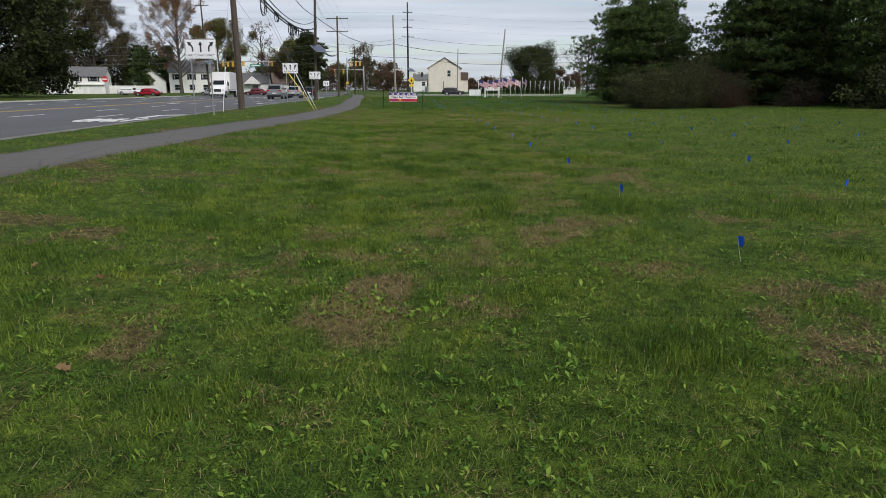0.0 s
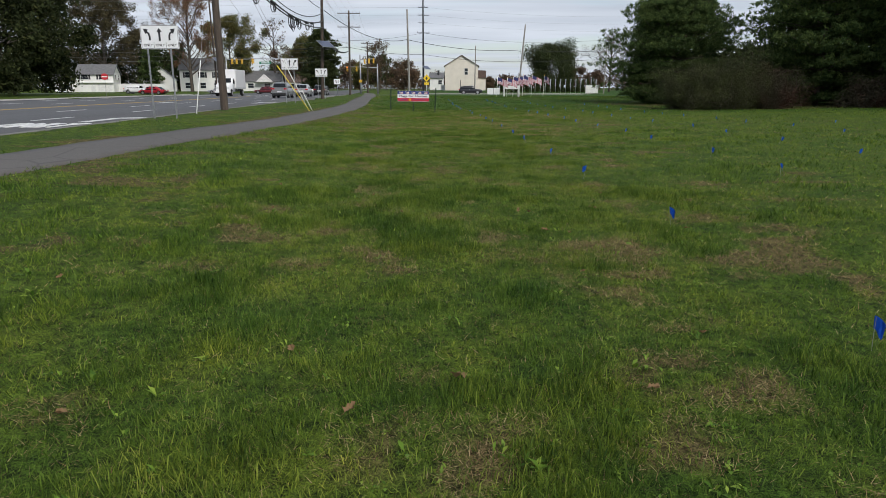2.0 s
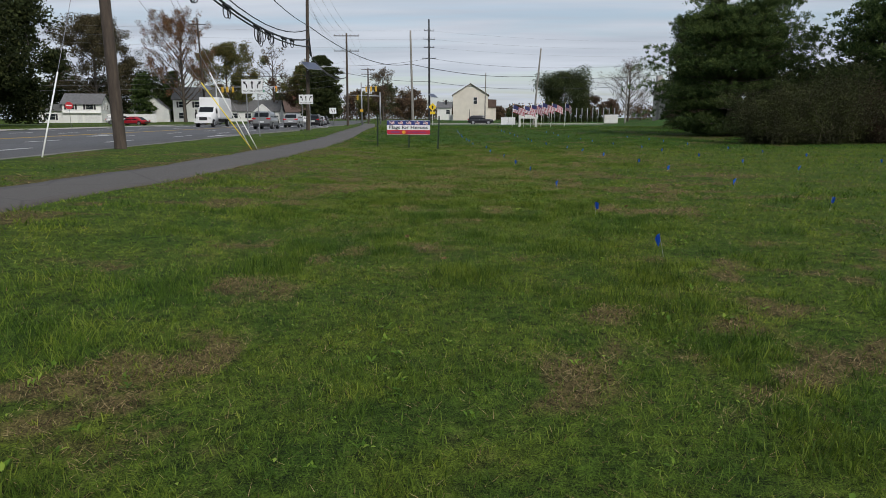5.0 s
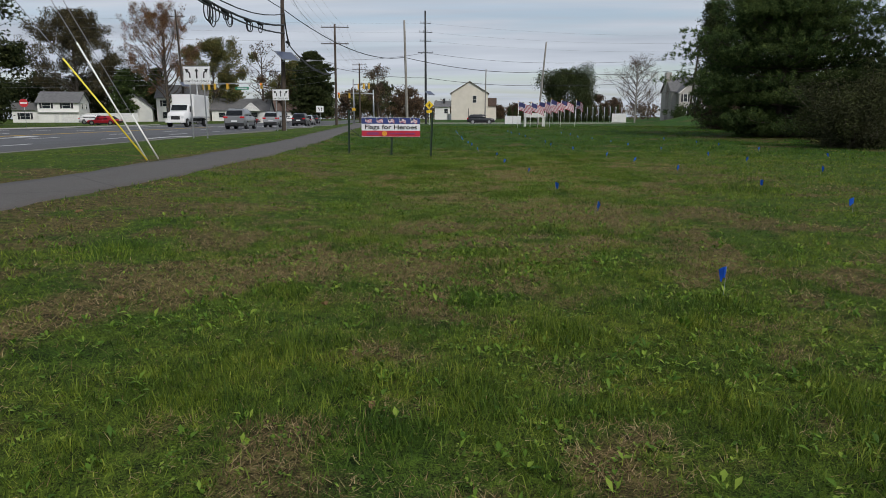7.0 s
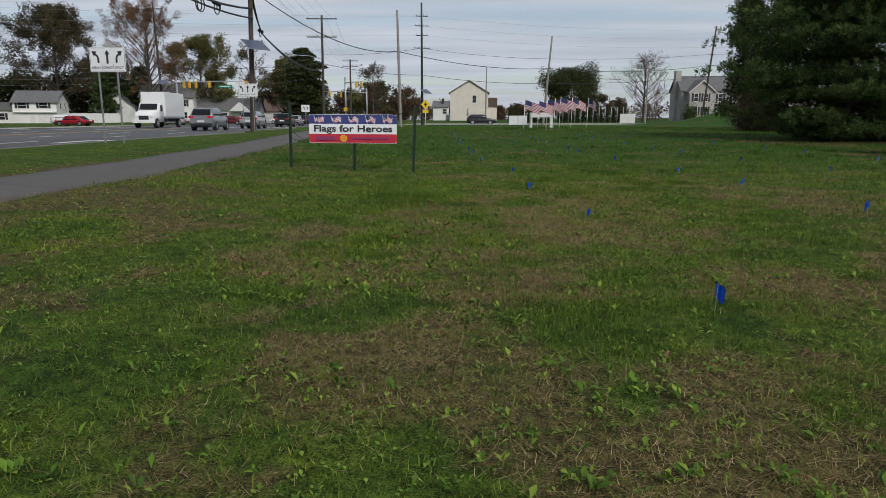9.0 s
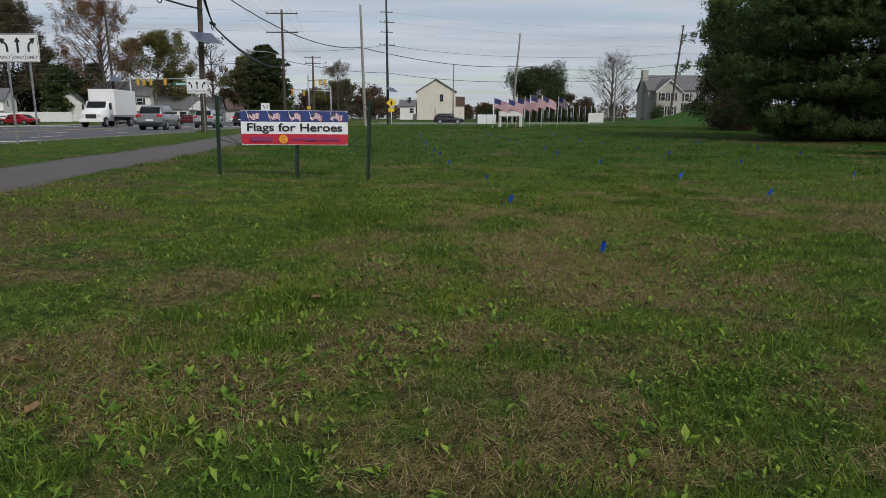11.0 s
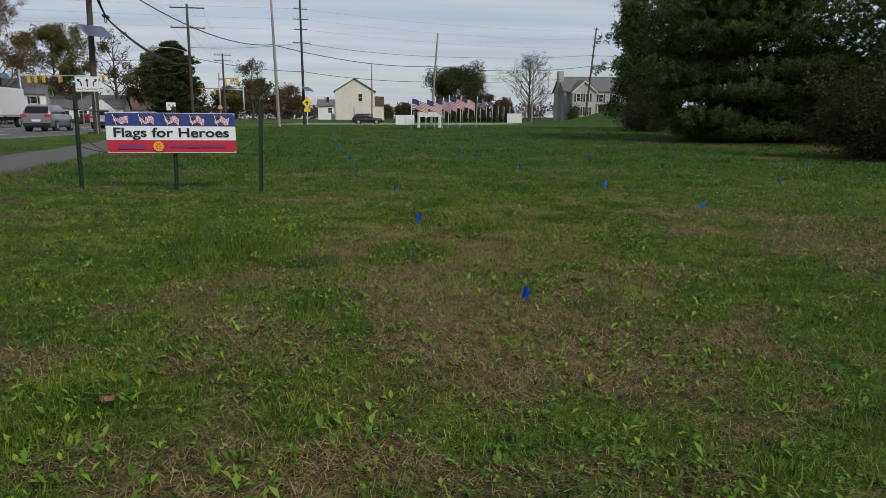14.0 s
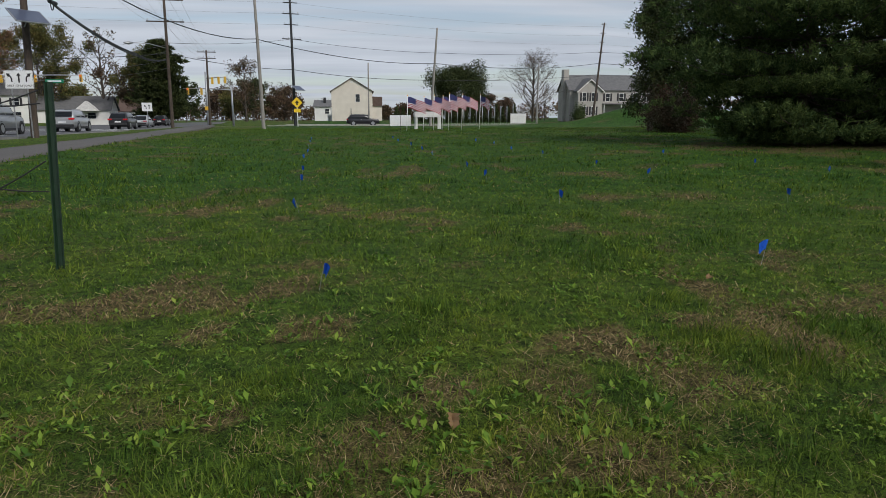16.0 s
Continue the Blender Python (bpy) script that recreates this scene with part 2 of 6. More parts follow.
M_SIGN = paint("sign_white_sheeting", (0.78, 0.79, 0.80), (0.70, 0.71, 0.72), 0.35, scale=4, bump=0.0)
M_BLACK = plain("sign_black", (0.012, 0.012, 0.013), 0.45)
M_RED = plain("sign_red", (0.45, 0.02, 0.03), 0.4)
M_GREENSIGN = plain("sign_green", (0.01, 0.20, 0.10), 0.4)
M_YELLOW = plain("sign_yellow", (0.75, 0.52, 0.02), 0.4)
M_SIGNALY = plain("signal_yellow", (0.6, 0.36, 0.03), 0.5)
M_GLASS = glassy("dark_window_glass")
M_BARK = bark("tree_bark", (0.035, 0.028, 0.022), (0.11, 0.09, 0.07))

# ---- small builders ----
def part(name, bm, material, parent=None, label=""):
    """One mesh object out of a bmesh; material may be a list, by face index."""
    me = bpy.data.meshes.new(name)
    bm.to_mesh(me)
    bm.free()
    for m in material if isinstance(material, list) else [material]:
        me.materials.append(m)
    ob = new(name, me)
    ob.parent = parent
    if label:
        ob["label"] = label
    return ob


def raw(name, verts, faces, material, parent=None, smooth=False):
    """One mesh object out of numpy arrays, all faces with the same number of corners."""
    verts, faces = np.asarray(verts, np.float32), np.asarray(faces, np.int32)
    me = bpy.data.meshes.new(name)
    k = faces.shape[1]
    me.vertices.add(len(verts))
    me.vertices.foreach_set("co", verts.ravel())
    me.loops.add(faces.size)
    me.loops.foreach_set("vertex_index", faces.ravel())
    me.polygons.add(len(faces))
    me.polygons.foreach_set("loop_start", np.arange(0, faces.size, k, dtype=np.int32))
    me.update(calc_edges=True)
    if smooth:
        me.polygons.foreach_set("use_smooth", np.ones(len(faces), bool))
    me.materials.append(material)
    ob = new(name, me)
    ob.parent = parent
    return ob


def thing(name, m, label, category, group="", kind=""):
    """An Empty at the base of a thing, at the pose m."""
    ob = new(name)
    ob.matrix_world = m
    ob.empty_display_size = 0.2
    return tagged(ob, label, category, group, kind)


def box(x0, x1, y0, y1, z0, z1, bevel=0.0, bm=None):
    bm = bm or bmesh.new()
    vs = [bm.verts.new((x, y, z)) for x in (x0, x1) for y in (y0, y1) for z in (z0, z1)]
    fs = [bm.faces.new([vs[i] for i in q]) for q in ((0, 1, 3, 2), (4, 6, 7, 5), (0, 4, 5, 1), (2, 3, 7, 6), (0, 2, 6, 4), (1, 5, 7, 3))]
    if bevel:
        bmesh.ops.bevel(bm, geom=list({e for f in fs for e in f.edges}), offset=bevel, segments=2, affect="EDGES", profile=0.6)
    return bm


def tube(points, radii, sides=8, bm=None, cap=True):
    """A tapered round tube along points."""
    bm = bm or bmesh.new()
    pts = [Vector(p) for p in points]
    radii = radii if isinstance(radii, (list, tuple)) else [radii] * len(pts)
    rings = []
    for i, p in enumerate(pts):
        d = (pts[min(i + 1, len(pts) - 1)] - pts[max(i - 1, 0)]).normalized()
        a = d.cross(Vector((0.0, 1.0, 0.13)) if abs(d.y) < 0.9 else Vector((1.0, 0.0, 0.1))).normalized()
        b = d.cross(a)
        rings.append([bm.verts.new(p + radii[i] * (math.cos(u) * a + math.sin(u) * b)) for u in (2 * math.pi * k / sides for k in range(sides))])
    for r, s in zip(rings, rings[1:]):
        for k in range(sides):
            f = bm.faces.new((r[k], r[(k + 1) % sides], s[(k + 1) % sides], s[k]))
            f.smooth = sides > 5
    if cap:
        bm.faces.new(list(reversed(rings[0])))
        bm.faces.new(rings[-1])
    bmesh.ops.recalc_face_normals(bm, faces=bm.faces[:]) if len(bm.faces) < 4000 else None
    return bm


def plate(outline, y0, y1, bm=None):
    """A flat shape in x and z, with a thickness along y."""
    bm = bm or bmesh.new()
    a = [bm.verts.new((x, y0, z)) for x, z in outline]
    b = [bm.verts.new((x, y1, z)) for x, z in outline]
    bm.faces.new(a)
    bm.faces.new(list(reversed(b)))
    for k in range(len(a)):
        j = (k + 1) % len(a)
        bm.faces.new((a[j], a[k], b[k], b[j]))
    bmesh.ops.recalc_face_normals(bm, faces=bm.faces[:])
    return bm


def rounded(w, h, r, n=4):
    """Outline of a rounded rectangle w x h round the origin."""
    pts = []
    for cx, cz, a0 in ((w / 2 - r, h / 2 - r, 0), (-w / 2 + r, h / 2 - r, 90), (-w / 2 + r, -h / 2 + r, 180), (w / 2 - r, -h / 2 + r, 270)):
        pts += [(cx + r * math.cos(radians(a0 + 90 * k / n)), cz + r * math.sin(radians(a0 + 90 * k / n))) for k in range(n + 1)]
    return pts


def letters(text, size, material, parent, m, name="lettering", depth=0.002, bold=0.0, stretch=1.0, swell=0.0):
    """Words in the built-in font, turned into a mesh."""
    cu = bpy.data.curves.new("words", "FONT")
    cu.body, cu.size, cu.align_x, cu.align_y, cu.extrude, cu.offset = text, size, "CENTER", "CENTER", depth, bold
    cu.bevel_depth, cu.bevel_resolution = swell, 0
    tmp = bpy.data.objects.new("words", cu)
    scene.collection.objects.link(tmp)
    me = bpy.data.meshes.new_from_object(tmp.evaluated_get(bpy.context.evaluated_depsgraph_get()))
    bpy.data.objects.remove(tmp)
    me.name = name
    me.materials.clear()
    me.materials.append(material)
    ob = new(name, me)
    ob.parent = parent
    ob.matrix_local = m @ Matrix.Diagonal((stretch, 1, 1, 1))
    return ob


# ---- the lie of the land ----
def smooth_step(a, b, v):
    t = np.clip((v - a) / (b - a), 0, 1)
    return t * t * (3 - 2 * t)


LATTICE = np.random.RandomState(7).rand(64, 64)


def drift(x, y, size, shift=0):
    """Smooth random drift between 0 and 1 over the ground."""
    u, v = np.asarray(x) / size + 11.3 + 7 * shift, np.asarray(y) / size + 5.7 + 13 * shift
    i, j = np.floor(u).astype(int), np.floor(v).astype(int)
    fu, fv = u - i, v - j
    fu, fv = fu * fu * (3 - 2 * fu), fv * fv * (3 - 2 * fv)
    g = lambda a, b: LATTICE[a % 64, b % 64]
    return (g(i, j) * (1 - fu) + g(i + 1, j) * fu) * (1 - fv) + (g(i, j + 1) * (1 - fu) + g(i + 1, j + 1) * fu) * fv


def kerb_x(y):
    return -9.95 - 0.095 * (np.asarray(y, float) - 20)


def road_far_x(y):
    return kerb_x(y) - 26.0


CROSS_NEAR, CROSS_FAR = 137.0, 150.0


def land(x, y):
    """Height of the ground without the road's cut."""
    x, y = np.asarray(x, float), np.asarray(y, float)
    side = np.clip(0.0475 * (-x - 1.6), 0, 0.40)
    rise = 0.40 * smooth_step(52, 98, y) + 0.10 * smooth_step(120, 165, y) + 0.42 * smooth_step(165, 205, y)
    z = np.maximum(side, rise)
    z = z + 2.7 * np.exp(-((np.where(x < 40, (x - 40) / 8.5, (x - 40) / 16)) ** 2 + ((y - 133) / 12) ** 2)) + 1.2 * smooth_step(60, 120, x)
    z = z + 0.25 * smooth_step(14, 30, x) * smooth_step(85, 55, y)
    lumps = 0.035 * (drift(x, y, 1.7) - 0.5) + 0.02 * (drift(x, y, 0.55, 3) - 0.5)
    return z + lumps * smooth_step(-8.5, -5.0, x) * smooth_step(125, 90, y)


PATH_Y = np.arange(-60.0, 130.0, 1.0)
PATH_X = np.interp(PATH_Y, [-60, 16, 24, 30, 35, 38, 43, 48, 52, 58, 63, 69, 78, 89, 100, 110, 118, 130], [-7.6, -7.4, -7.25, -7.05, -6.7, -6.5, -6.85, -6.85, -7.15, -7.6, -8.05, -8.9, -9.9, -11.1, -12.3, -13.6, -14.8, -16.5])
PATH_X[4:-4] = np.convolve(PATH_X, np.ones(9) / 9, "valid")


def path_mid(y):
    """Middle of the footpath, which bends away to the crossing."""
    return np.interp(np.asarray(y, float), PATH_Y, PATH_X)


# bare brown patches and deep green clumps of the lawn: x, y, radius
BARE = ((-0.42, 10.18, 0.24), (-0.77, 9.43, 0.15), (0.21, 9.83, 0.14), (0.50, 9.58, 0.12), (-1.87, 8.88, 0.16), (-0.27, 7.83, 0.12), (0.13, 8.73, 0.1), (-2.82, 18.68, 0.18), (1.63, 16.98, 0.2), (2.98, 23.88, 0.35), (-2.27, 18.08, 0.13),
        (-1.2, 32.85, 0.22), (-0.9, 38.0, 0.36), (-4.8, 48.2, 0.35), (2.9, 39.6, 0.4), (2.1, 47.4, 0.35), (-0.07, 43.5, 0.3), (1.15, 44.65, 0.32), (2.4, 46.2, 0.5), (-0.74, 43.2, 0.16), (-1.26, 42.7, 0.16), (-0.3, 42.1, 0.18), (0.2, 48.3, 0.36))
THIN = ((-4.6, 47.0, 0.32), (1.85, 44.7, 0.28), (0.57, 44.1, 0.16), (-0.22, 55.1, 0.24), (2.16, 53.8, 0.26), (2.64, 50.5, 0.15), (0.5, 50.75, 0.2), (-0.16, 50.75, 0.18), (1.1, 49.7, 0.14), (0.23, 49.6, 0.1), (2.97, 49.9, 0.12), (1.2, 33.0, 0.15))
CLUMPS = ((-1.91, 17.98, 0.32), (-0.60, 18.33, 0.26), (-0.57, 19.43, 0.5), (0.53, 20.28, 0.42), (-3.5, 36.0, 0.45), (4.5, 42.4, 0.85), (-0.05, 37.6, 0.2), (0.2, 34.1, 0.28), (-1.7, 34.95, 0.2), (-1.31, 44.05, 0.34), (-1.36, 43.35, 0.25), (0.0, 43.2, 0.16),
          (-1.4, 47.6, 0.7), (-0.45, 45.45, 0.17), (1.04, 50.5, 0.2), (2.74, 51.0, 0.22), (1.21, 51.0, 0.28), (0.35, 49.95, 0.17), (-3.47, 10.58, 0.6), (1.43, 8.98, 0.4), (2.33, 13.58, 0.6), (3.44, 50.24, 0.40), (2.84, 49.86, 0.30), (2.61, 50.25, 0.30), (2.77, 9.81, 0.35))


def patches(x, y, table):
    """The strongest of a table of soft round patches, 0 to 1."""
    out = np.zeros(np.shape(x))
    for px, py, r in table:
        out = np.maximum(out, np.exp(-(((x - px) / r) ** 2 + ((y - py) / r) ** 2) ** 1.5))
    return out


def lushness(x, y):
    """Where the grass stands thick, long and dark."""
    wild = smooth_step(0.48, 0.8, 0.6 * drift(x, y, 0.8, 6) + 0.4 * drift(x, y, 0.3, 8)) * (1 - 0.55 * smooth_step(30, 38, y) * smooth_step(56, 48, y))
    return np.clip(np.maximum(wild, patches(x, y, CLUMPS)), 0, 1)


def wheel_track(x, y):
    """Two pale wheel tracks of the mower, running up the lawn."""
    a = np.abs(x + 1.0 + 0.122 * (y - 12.8) + 0.08 * np.sin(y * 0.7))
    b = np.abs(x + 3.05 + 0.16 * (y - 13.5) + 0.08 * np.sin(y * 0.6 + 2))
    return (smooth_step(0.32, 0.08, a) + 0.7 * smooth_step(0.3, 0.08, b)) * smooth_step(44, 30, y) * (0.5 + 0.5 * drift(x, y, 0.9, 15))


def deepness(x, y):
    """Where the lawn beyond the banner turns a deeper green."""
    return smooth_step(49, 60, np.asarray(y) + 5 * (drift(x, y, 4.0, 19) - 0.5)) * smooth_step(-12, -7, x)


def dryness(x, y):
    """How much of the turf is straw: bare and brown where the lawn is thin."""
    a = 0.30 * drift(x, y, 1.6, 1) + 0.36 * drift(x, y, 0.55, 2) + 0.34 * drift(x, y, 0.2, 4)
    zone = -0.115 + 0.145 * smooth_step(29, 37, y) - 0.05 * smooth_step(0.8, -0.8, x) * smooth_step(40, 43, y) - 0.11 * smooth_step(46, 54, y) + 0.04 * smooth_step(-2.5, -5.5, x)
    litter = 0.42 * np.exp(-(((x - 23.5) / 5.5) ** 2 + ((y - 63) / 6) ** 2) ** 2) + 0.4 * np.exp(-(((x - 19.0) / 6.5) ** 2 + ((y - 69.5) / 4.5) ** 2) ** 2)
    verge = 0.10 * smooth_step(1.1, 0.3, np.abs(np.abs(x - path_mid(y)) - 0.85))
    zone = zone - 0.16 * smooth_step(-0.9, -1.5, x - path_mid(y))
    spot = 0.33 * np.maximum(patches(x, y, BARE), patches(x, y, THIN)) - 0.22 * lushness(x, y)
    far = 1 - 0.75 * smooth_step(4, 8, x) * smooth_step(60, 50, y)
    return np.clip((a + zone + spot + verge - 0.42) * 4.2 * far + litter * 3, 0, 1.0)


def steps(*spans):
    out = []
    for a, b, s in spans:
        out += list(np.arange(a, b, s))
    return np.array(out + [spans[-1][1]])


def ground_sheet():
    xs = steps((-900, -200, 100), (-200, -60, 10), (-60, -14, 2), (-14, -4, 0.4), (-4, 4.4, 0.14), (4.4, 18, 0.8), (18, 60, 3), (60, 200, 10), (200, 900, 100))
    ys = steps((-200, -20, 20), (-20, 6, 2), (6, 56, 0.18), (56, 90, 0.8), (90, 220, 3), (220, 400, 20), (400, 2000, 200))
    gx, gy = np.meshgrid(xs, ys)
    z = land(gx, gy)
    kx, fx = kerb_x(gy), road_far_x(gy)
    road = (gx < kx - 0.1) & (gx > fx + 0.1) & (gy < 420)
    cross = (gy > CROSS_NEAR + 0.3) & (gy < CROSS_FAR - 0.3) & (gx < 300)
    z = np.where(road | cross, np.minimum(z, 0.32) - 0.35, z)
    on_path = np.abs(gx - path_mid(gy)) < 0.62
    z = np.where(on_path & (gy < 118), z - 0.06, z)
    v = np.stack([gx.ravel(), gy.ravel(), z.ravel()], 1)
    nx, ny = len(xs), len(ys)
    i = (np.arange(ny - 1)[:, None] * nx + np.arange(nx - 1)[None]).ravel()
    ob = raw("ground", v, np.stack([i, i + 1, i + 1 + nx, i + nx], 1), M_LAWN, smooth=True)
    at = ob.data.attributes.new("dry", "FLOAT", "POINT")
    at.data.foreach_set("value", dryness(gx, gy).ravel().astype(np.float32))
    at = ob.data.attributes.new("deep", "FLOAT", "POINT")
    at.data.foreach_set("value", deepness(gx, gy).ravel().astype(np.float32))
    tagged(ob, "mown lawn of green turf with brown thatch patches", "lawn", kind="structure")


ground_sheet()


def ribbon(name, ys, left, right, zf, material, label, category, thick=0.2, parent=None, kind="structure"):
    """A strip of paving between two edges that are functions of y, with a thickness below."""
    n = len(ys)
    l, r = left(ys), right(ys)
    cols = 6
    top = []
    for k in range(cols):
        x = l + (r - l) * k / (cols - 1)
        top.append(np.stack([x, ys, zf(x, ys)], 1))
    top = np.stack(top, 1)                       # n, cols, 3
    low = top[:, [0, -1]] - np.array([0, 0, thick])
    v = np.concatenate([top.reshape(-1, 3), low.reshape(-1, 3)])
    f = []
    for i in range(n - 1):
        for k in range(cols - 1):
            a = i * cols + k
            f.append((a, a + 1, a + 1 + cols, a + cols))
        b = n * cols + i * 2
        f.append((i * cols, i * cols + cols, b + 2, b))
        f.append((i * cols + cols - 1, b + 1, b + 3, i * cols + 2 * cols - 1))
    ob = raw(name, v, f, material, parent, smooth=False)
    return tagged(ob, label, category, kind=kind) if label else ob


ROAD_Z = 0.33
ribbon("road", steps((-200, 0, 20), (0, 420, 5)), lambda y: road_far_x(y), lambda y: kerb_x(y), lambda x, y: ROAD_Z + 0 * x, M_ROAD, "wide grey asphalt road with worn lane paint", "road")
# the street that crosses beyond the lawn
def cross_street():
    bm = box(-400, 300, CROSS_NEAR, CROSS_FAR, 0.15, ROAD_Z + 0.006)
    tagged(part("cross_road", bm, M_ROAD), "grey asphalt side street running behind the lawn", "road", kind="structure")
    for name, y in (("kerb_near", CROSS_NEAR), ("kerb_far", CROSS_FAR)):
        bm = box(-11, 300, y - 0.18, y + 0.02, 0.1, ROAD_Z + 0.15, 0.02)
        tagged(part(name, bm, M_CONCRETE), "pale concrete kerb of the side street", "kerb", kind="structure")
    bm = box(-10, 300, CROSS_FAR + 0.9, CROSS_FAR + 2.3, 0.2, 0.53, 0.02)
    tagged(part("pavement", bm, M_CONCRETE), "pale concrete pavement beside the street", "pavement", kind="structure")


cross_street()
ribbon("kerb", steps((-200, 0, 20), (0, 128, 4)), lambda y: kerb_x(y), lambda y: kerb_x(y) + 0.16, lambda x, y: 0.415 + 0 * x, M_KERB, "low worn concrete kerb edging the road", "kerb")
ribbon("kerb_opposite", steps((-200, 0, 20), (0, 128, 4)), lambda y: road_far_x(y) - 0.16, lambda y: road_far_x(y), lambda x, y: 0.45 + 0 * x, M_CONCRETE, "pale concrete kerb on the opposite roadside", "kerb")
ribbon("footpath", steps((-30, 8, 2), (8, 60, 0.5), (60, 122, 1)), lambda y: path_mid(y) - 0.82 - 0.05 * np.sin(y * 1.3) - 0.03 * np.sin(y * 4.1), lambda y: path_mid(y) + 0.82 + 0.05 * np.sin(y * 0.9 + 1) + 0.03 * np.sin(y * 3.7), lambda x, y: np.maximum(0.0475 * (-x - 1.6), 0.4 * smooth_step(52, 98, y)) + 0.012, M_PATH, "dark asphalt footpath with ragged grassy edges", "footpath", thick=0.12)


def road_mark(name, a, b, width, material, label="worn white lane line on the asphalt"):
    """A painted line from a to b."""
    a, b = Vector((*a, 0)), Vector((*b, 0))
    n = (b - a).cross(Vector((0, 0, 1))).normalized() * width / 2
    bm = bmesh.new()
    z0, z1 = Vector((0, 0, ROAD_Z - 0.004)), Vector((0, 0, ROAD_Z + 0.008))
    lo = [bm.verts.new(p + z0) for p in (a + n, a - n, b - n, b + n)]
    hi = [bm.verts.new(p + z1) for p in (a + n, a - n, b - n, b + n)]
    bm.faces.new(hi)
    for k in range(4):
        bm.faces.new((lo[k], lo[(k + 1) % 4], hi[(k + 1) % 4], hi[k]))
    bmesh.ops.recalc_face_normals(bm, faces=bm.faces[:])
    tagged(part(name, bm, material), label, "road marking", kind="structure")


def along(y, off):
    return float(kerb_x(y)) - off, y


for off in (3.7, 7.4):
    for y in range(34, 100, 9):
        road_mark("lane_line", along(y, off), along(y + 3, off), 0.13, M_LINE_W)
for off in (11.4, 11.75):
    road_mark("centre_line", along(-60, off), along(104, off), 0.13, M_LINE_Y, "worn yellow centre line on the asphalt")
for off in (15.5, 19.2, 22.8):
    for y in range(10, 100, 12):
        road_mark("lane_line", along(y, off), along(y + 3, off), 0.13, M_LINE_W)
road_mark("stop_line", along(108, 0.5), along(107, 11.2), 0.6, M_LINE_W, "wide white stop line before the junction")
for off in np.arange(0.8, 25, 1.3):
    road_mark("crosswalk_bar", along(112, off), along(115, off), 0.5, M_LINE_W, "white crosswalk bar on the asphalt")


def arrow_mark(y, off, turn):
    x = float(kerb_x(y)) - off
    road_mark("arrow_shaft", (x, y), (x - 0.3, y + 3.0), 0.35, M_LINE_W, "worn white turn arrow on the asphalt")
    road_mark("arrow_head", (x - 0.3, y + 2.9), (x - 0.3 - 1.1 * turn, y + 3.6), 0.7, M_LINE_W, "worn white turn arrow on the asphalt")


arrow_mark(33.2, 1.5, -1)
legend = letters("ONLY", 0.85, M_LINE_W, None, pose(float(kerb_x(30.9)) - 1.9, 30.9, ROAD_Z + 0.004, 0, 0, 5.4) @ Matrix.Diagonal((1, 3.6, 1, 1)), "road_legend", 0.003, 0.0, 0.95, 0.02)
tagged(legend, "worn white lane legend painted on the asphalt", "road marking", kind="structure")
arrow_mark(62, 1.9, -1)
arrow_mark(62, 9.3, 1)

# ---- the banner on its three posts ----
M_POST = paint("post_green_enamel", (0.007, 0.022, 0.011), (0.012, 0.035, 0.018), 0.5, scale=12)
M_BAN_W = paint("banner_vinyl_white", (0.78, 0.79, 0.82), (0.72, 0.73, 0.77), 0.7, scale=3, bump=0.0)
M_BAN_R = paint("banner_vinyl_red", (0.50, 0.015, 0.04), (0.42, 0.015, 0.045), 0.7, scale=3, bump=0.0)
M_BAN_B = paint("banner_vinyl_blue", (0.028, 0.05, 0.22), (0.025, 0.04, 0.17), 0.7, scale=3, bump=0.0)
M_GOLD = plain("banner_gold", (0.70, 0.33, 0.02), 0.45)
M_NAVY = plain("banner_navy", (0.22, 0.025, 0.11), 0.6)
M_FLAG_R = plain("flag_red", (0.32, 0.02, 0.045), 0.7)
M_FLAG_W = plain("flag_white", (0.6, 0.59, 0.62), 0.7)
M_FLAG_B = plain("flag_blue", (0.03, 0.035, 0.13), 0.7)
M_CANTON = plain("printed_canton_navy", (0.012, 0.014, 0.055), 0.7)
M_BLUE = leafy("marker_plastic_blue", [(0.0, (0.02, 0.10, 0.5)), (1.0, (0.03, 0.16, 0.7))], 0.4, 0.35)
M_POLE_W = plain("flag_pole_white", (0.75, 0.75, 0.74), 0.4)


def u_post(height, parent, x, lean=0.05):
    """A green U-channel post with bolt holes standing in the ground."""
    bm = bmesh.new()
    prof = [(-0.034, 0.0), (-0.026, 0.0), (-0.016, 0.026), (0.016, 0.026), (0.026, 0.0), (0.034, 0.0), (0.02, 0.033), (-0.02, 0.033)]
    a = [bm.verts.new((x + p, q, -0.35)) for p, q in prof]
    b = [bm.verts.new((x + lean + p, q, height)) for p, q in prof]
    for k in range(len(prof)):
        j = (k + 1) % len(prof)
        bm.faces.new((a[k], a[j], b[j], b[k]))
    bm.faces.new(b)
    bmesh.ops.recalc_face_normals(bm, faces=bm.faces[:])
    ob = part("post", bm, M_POST, parent)
    return ob


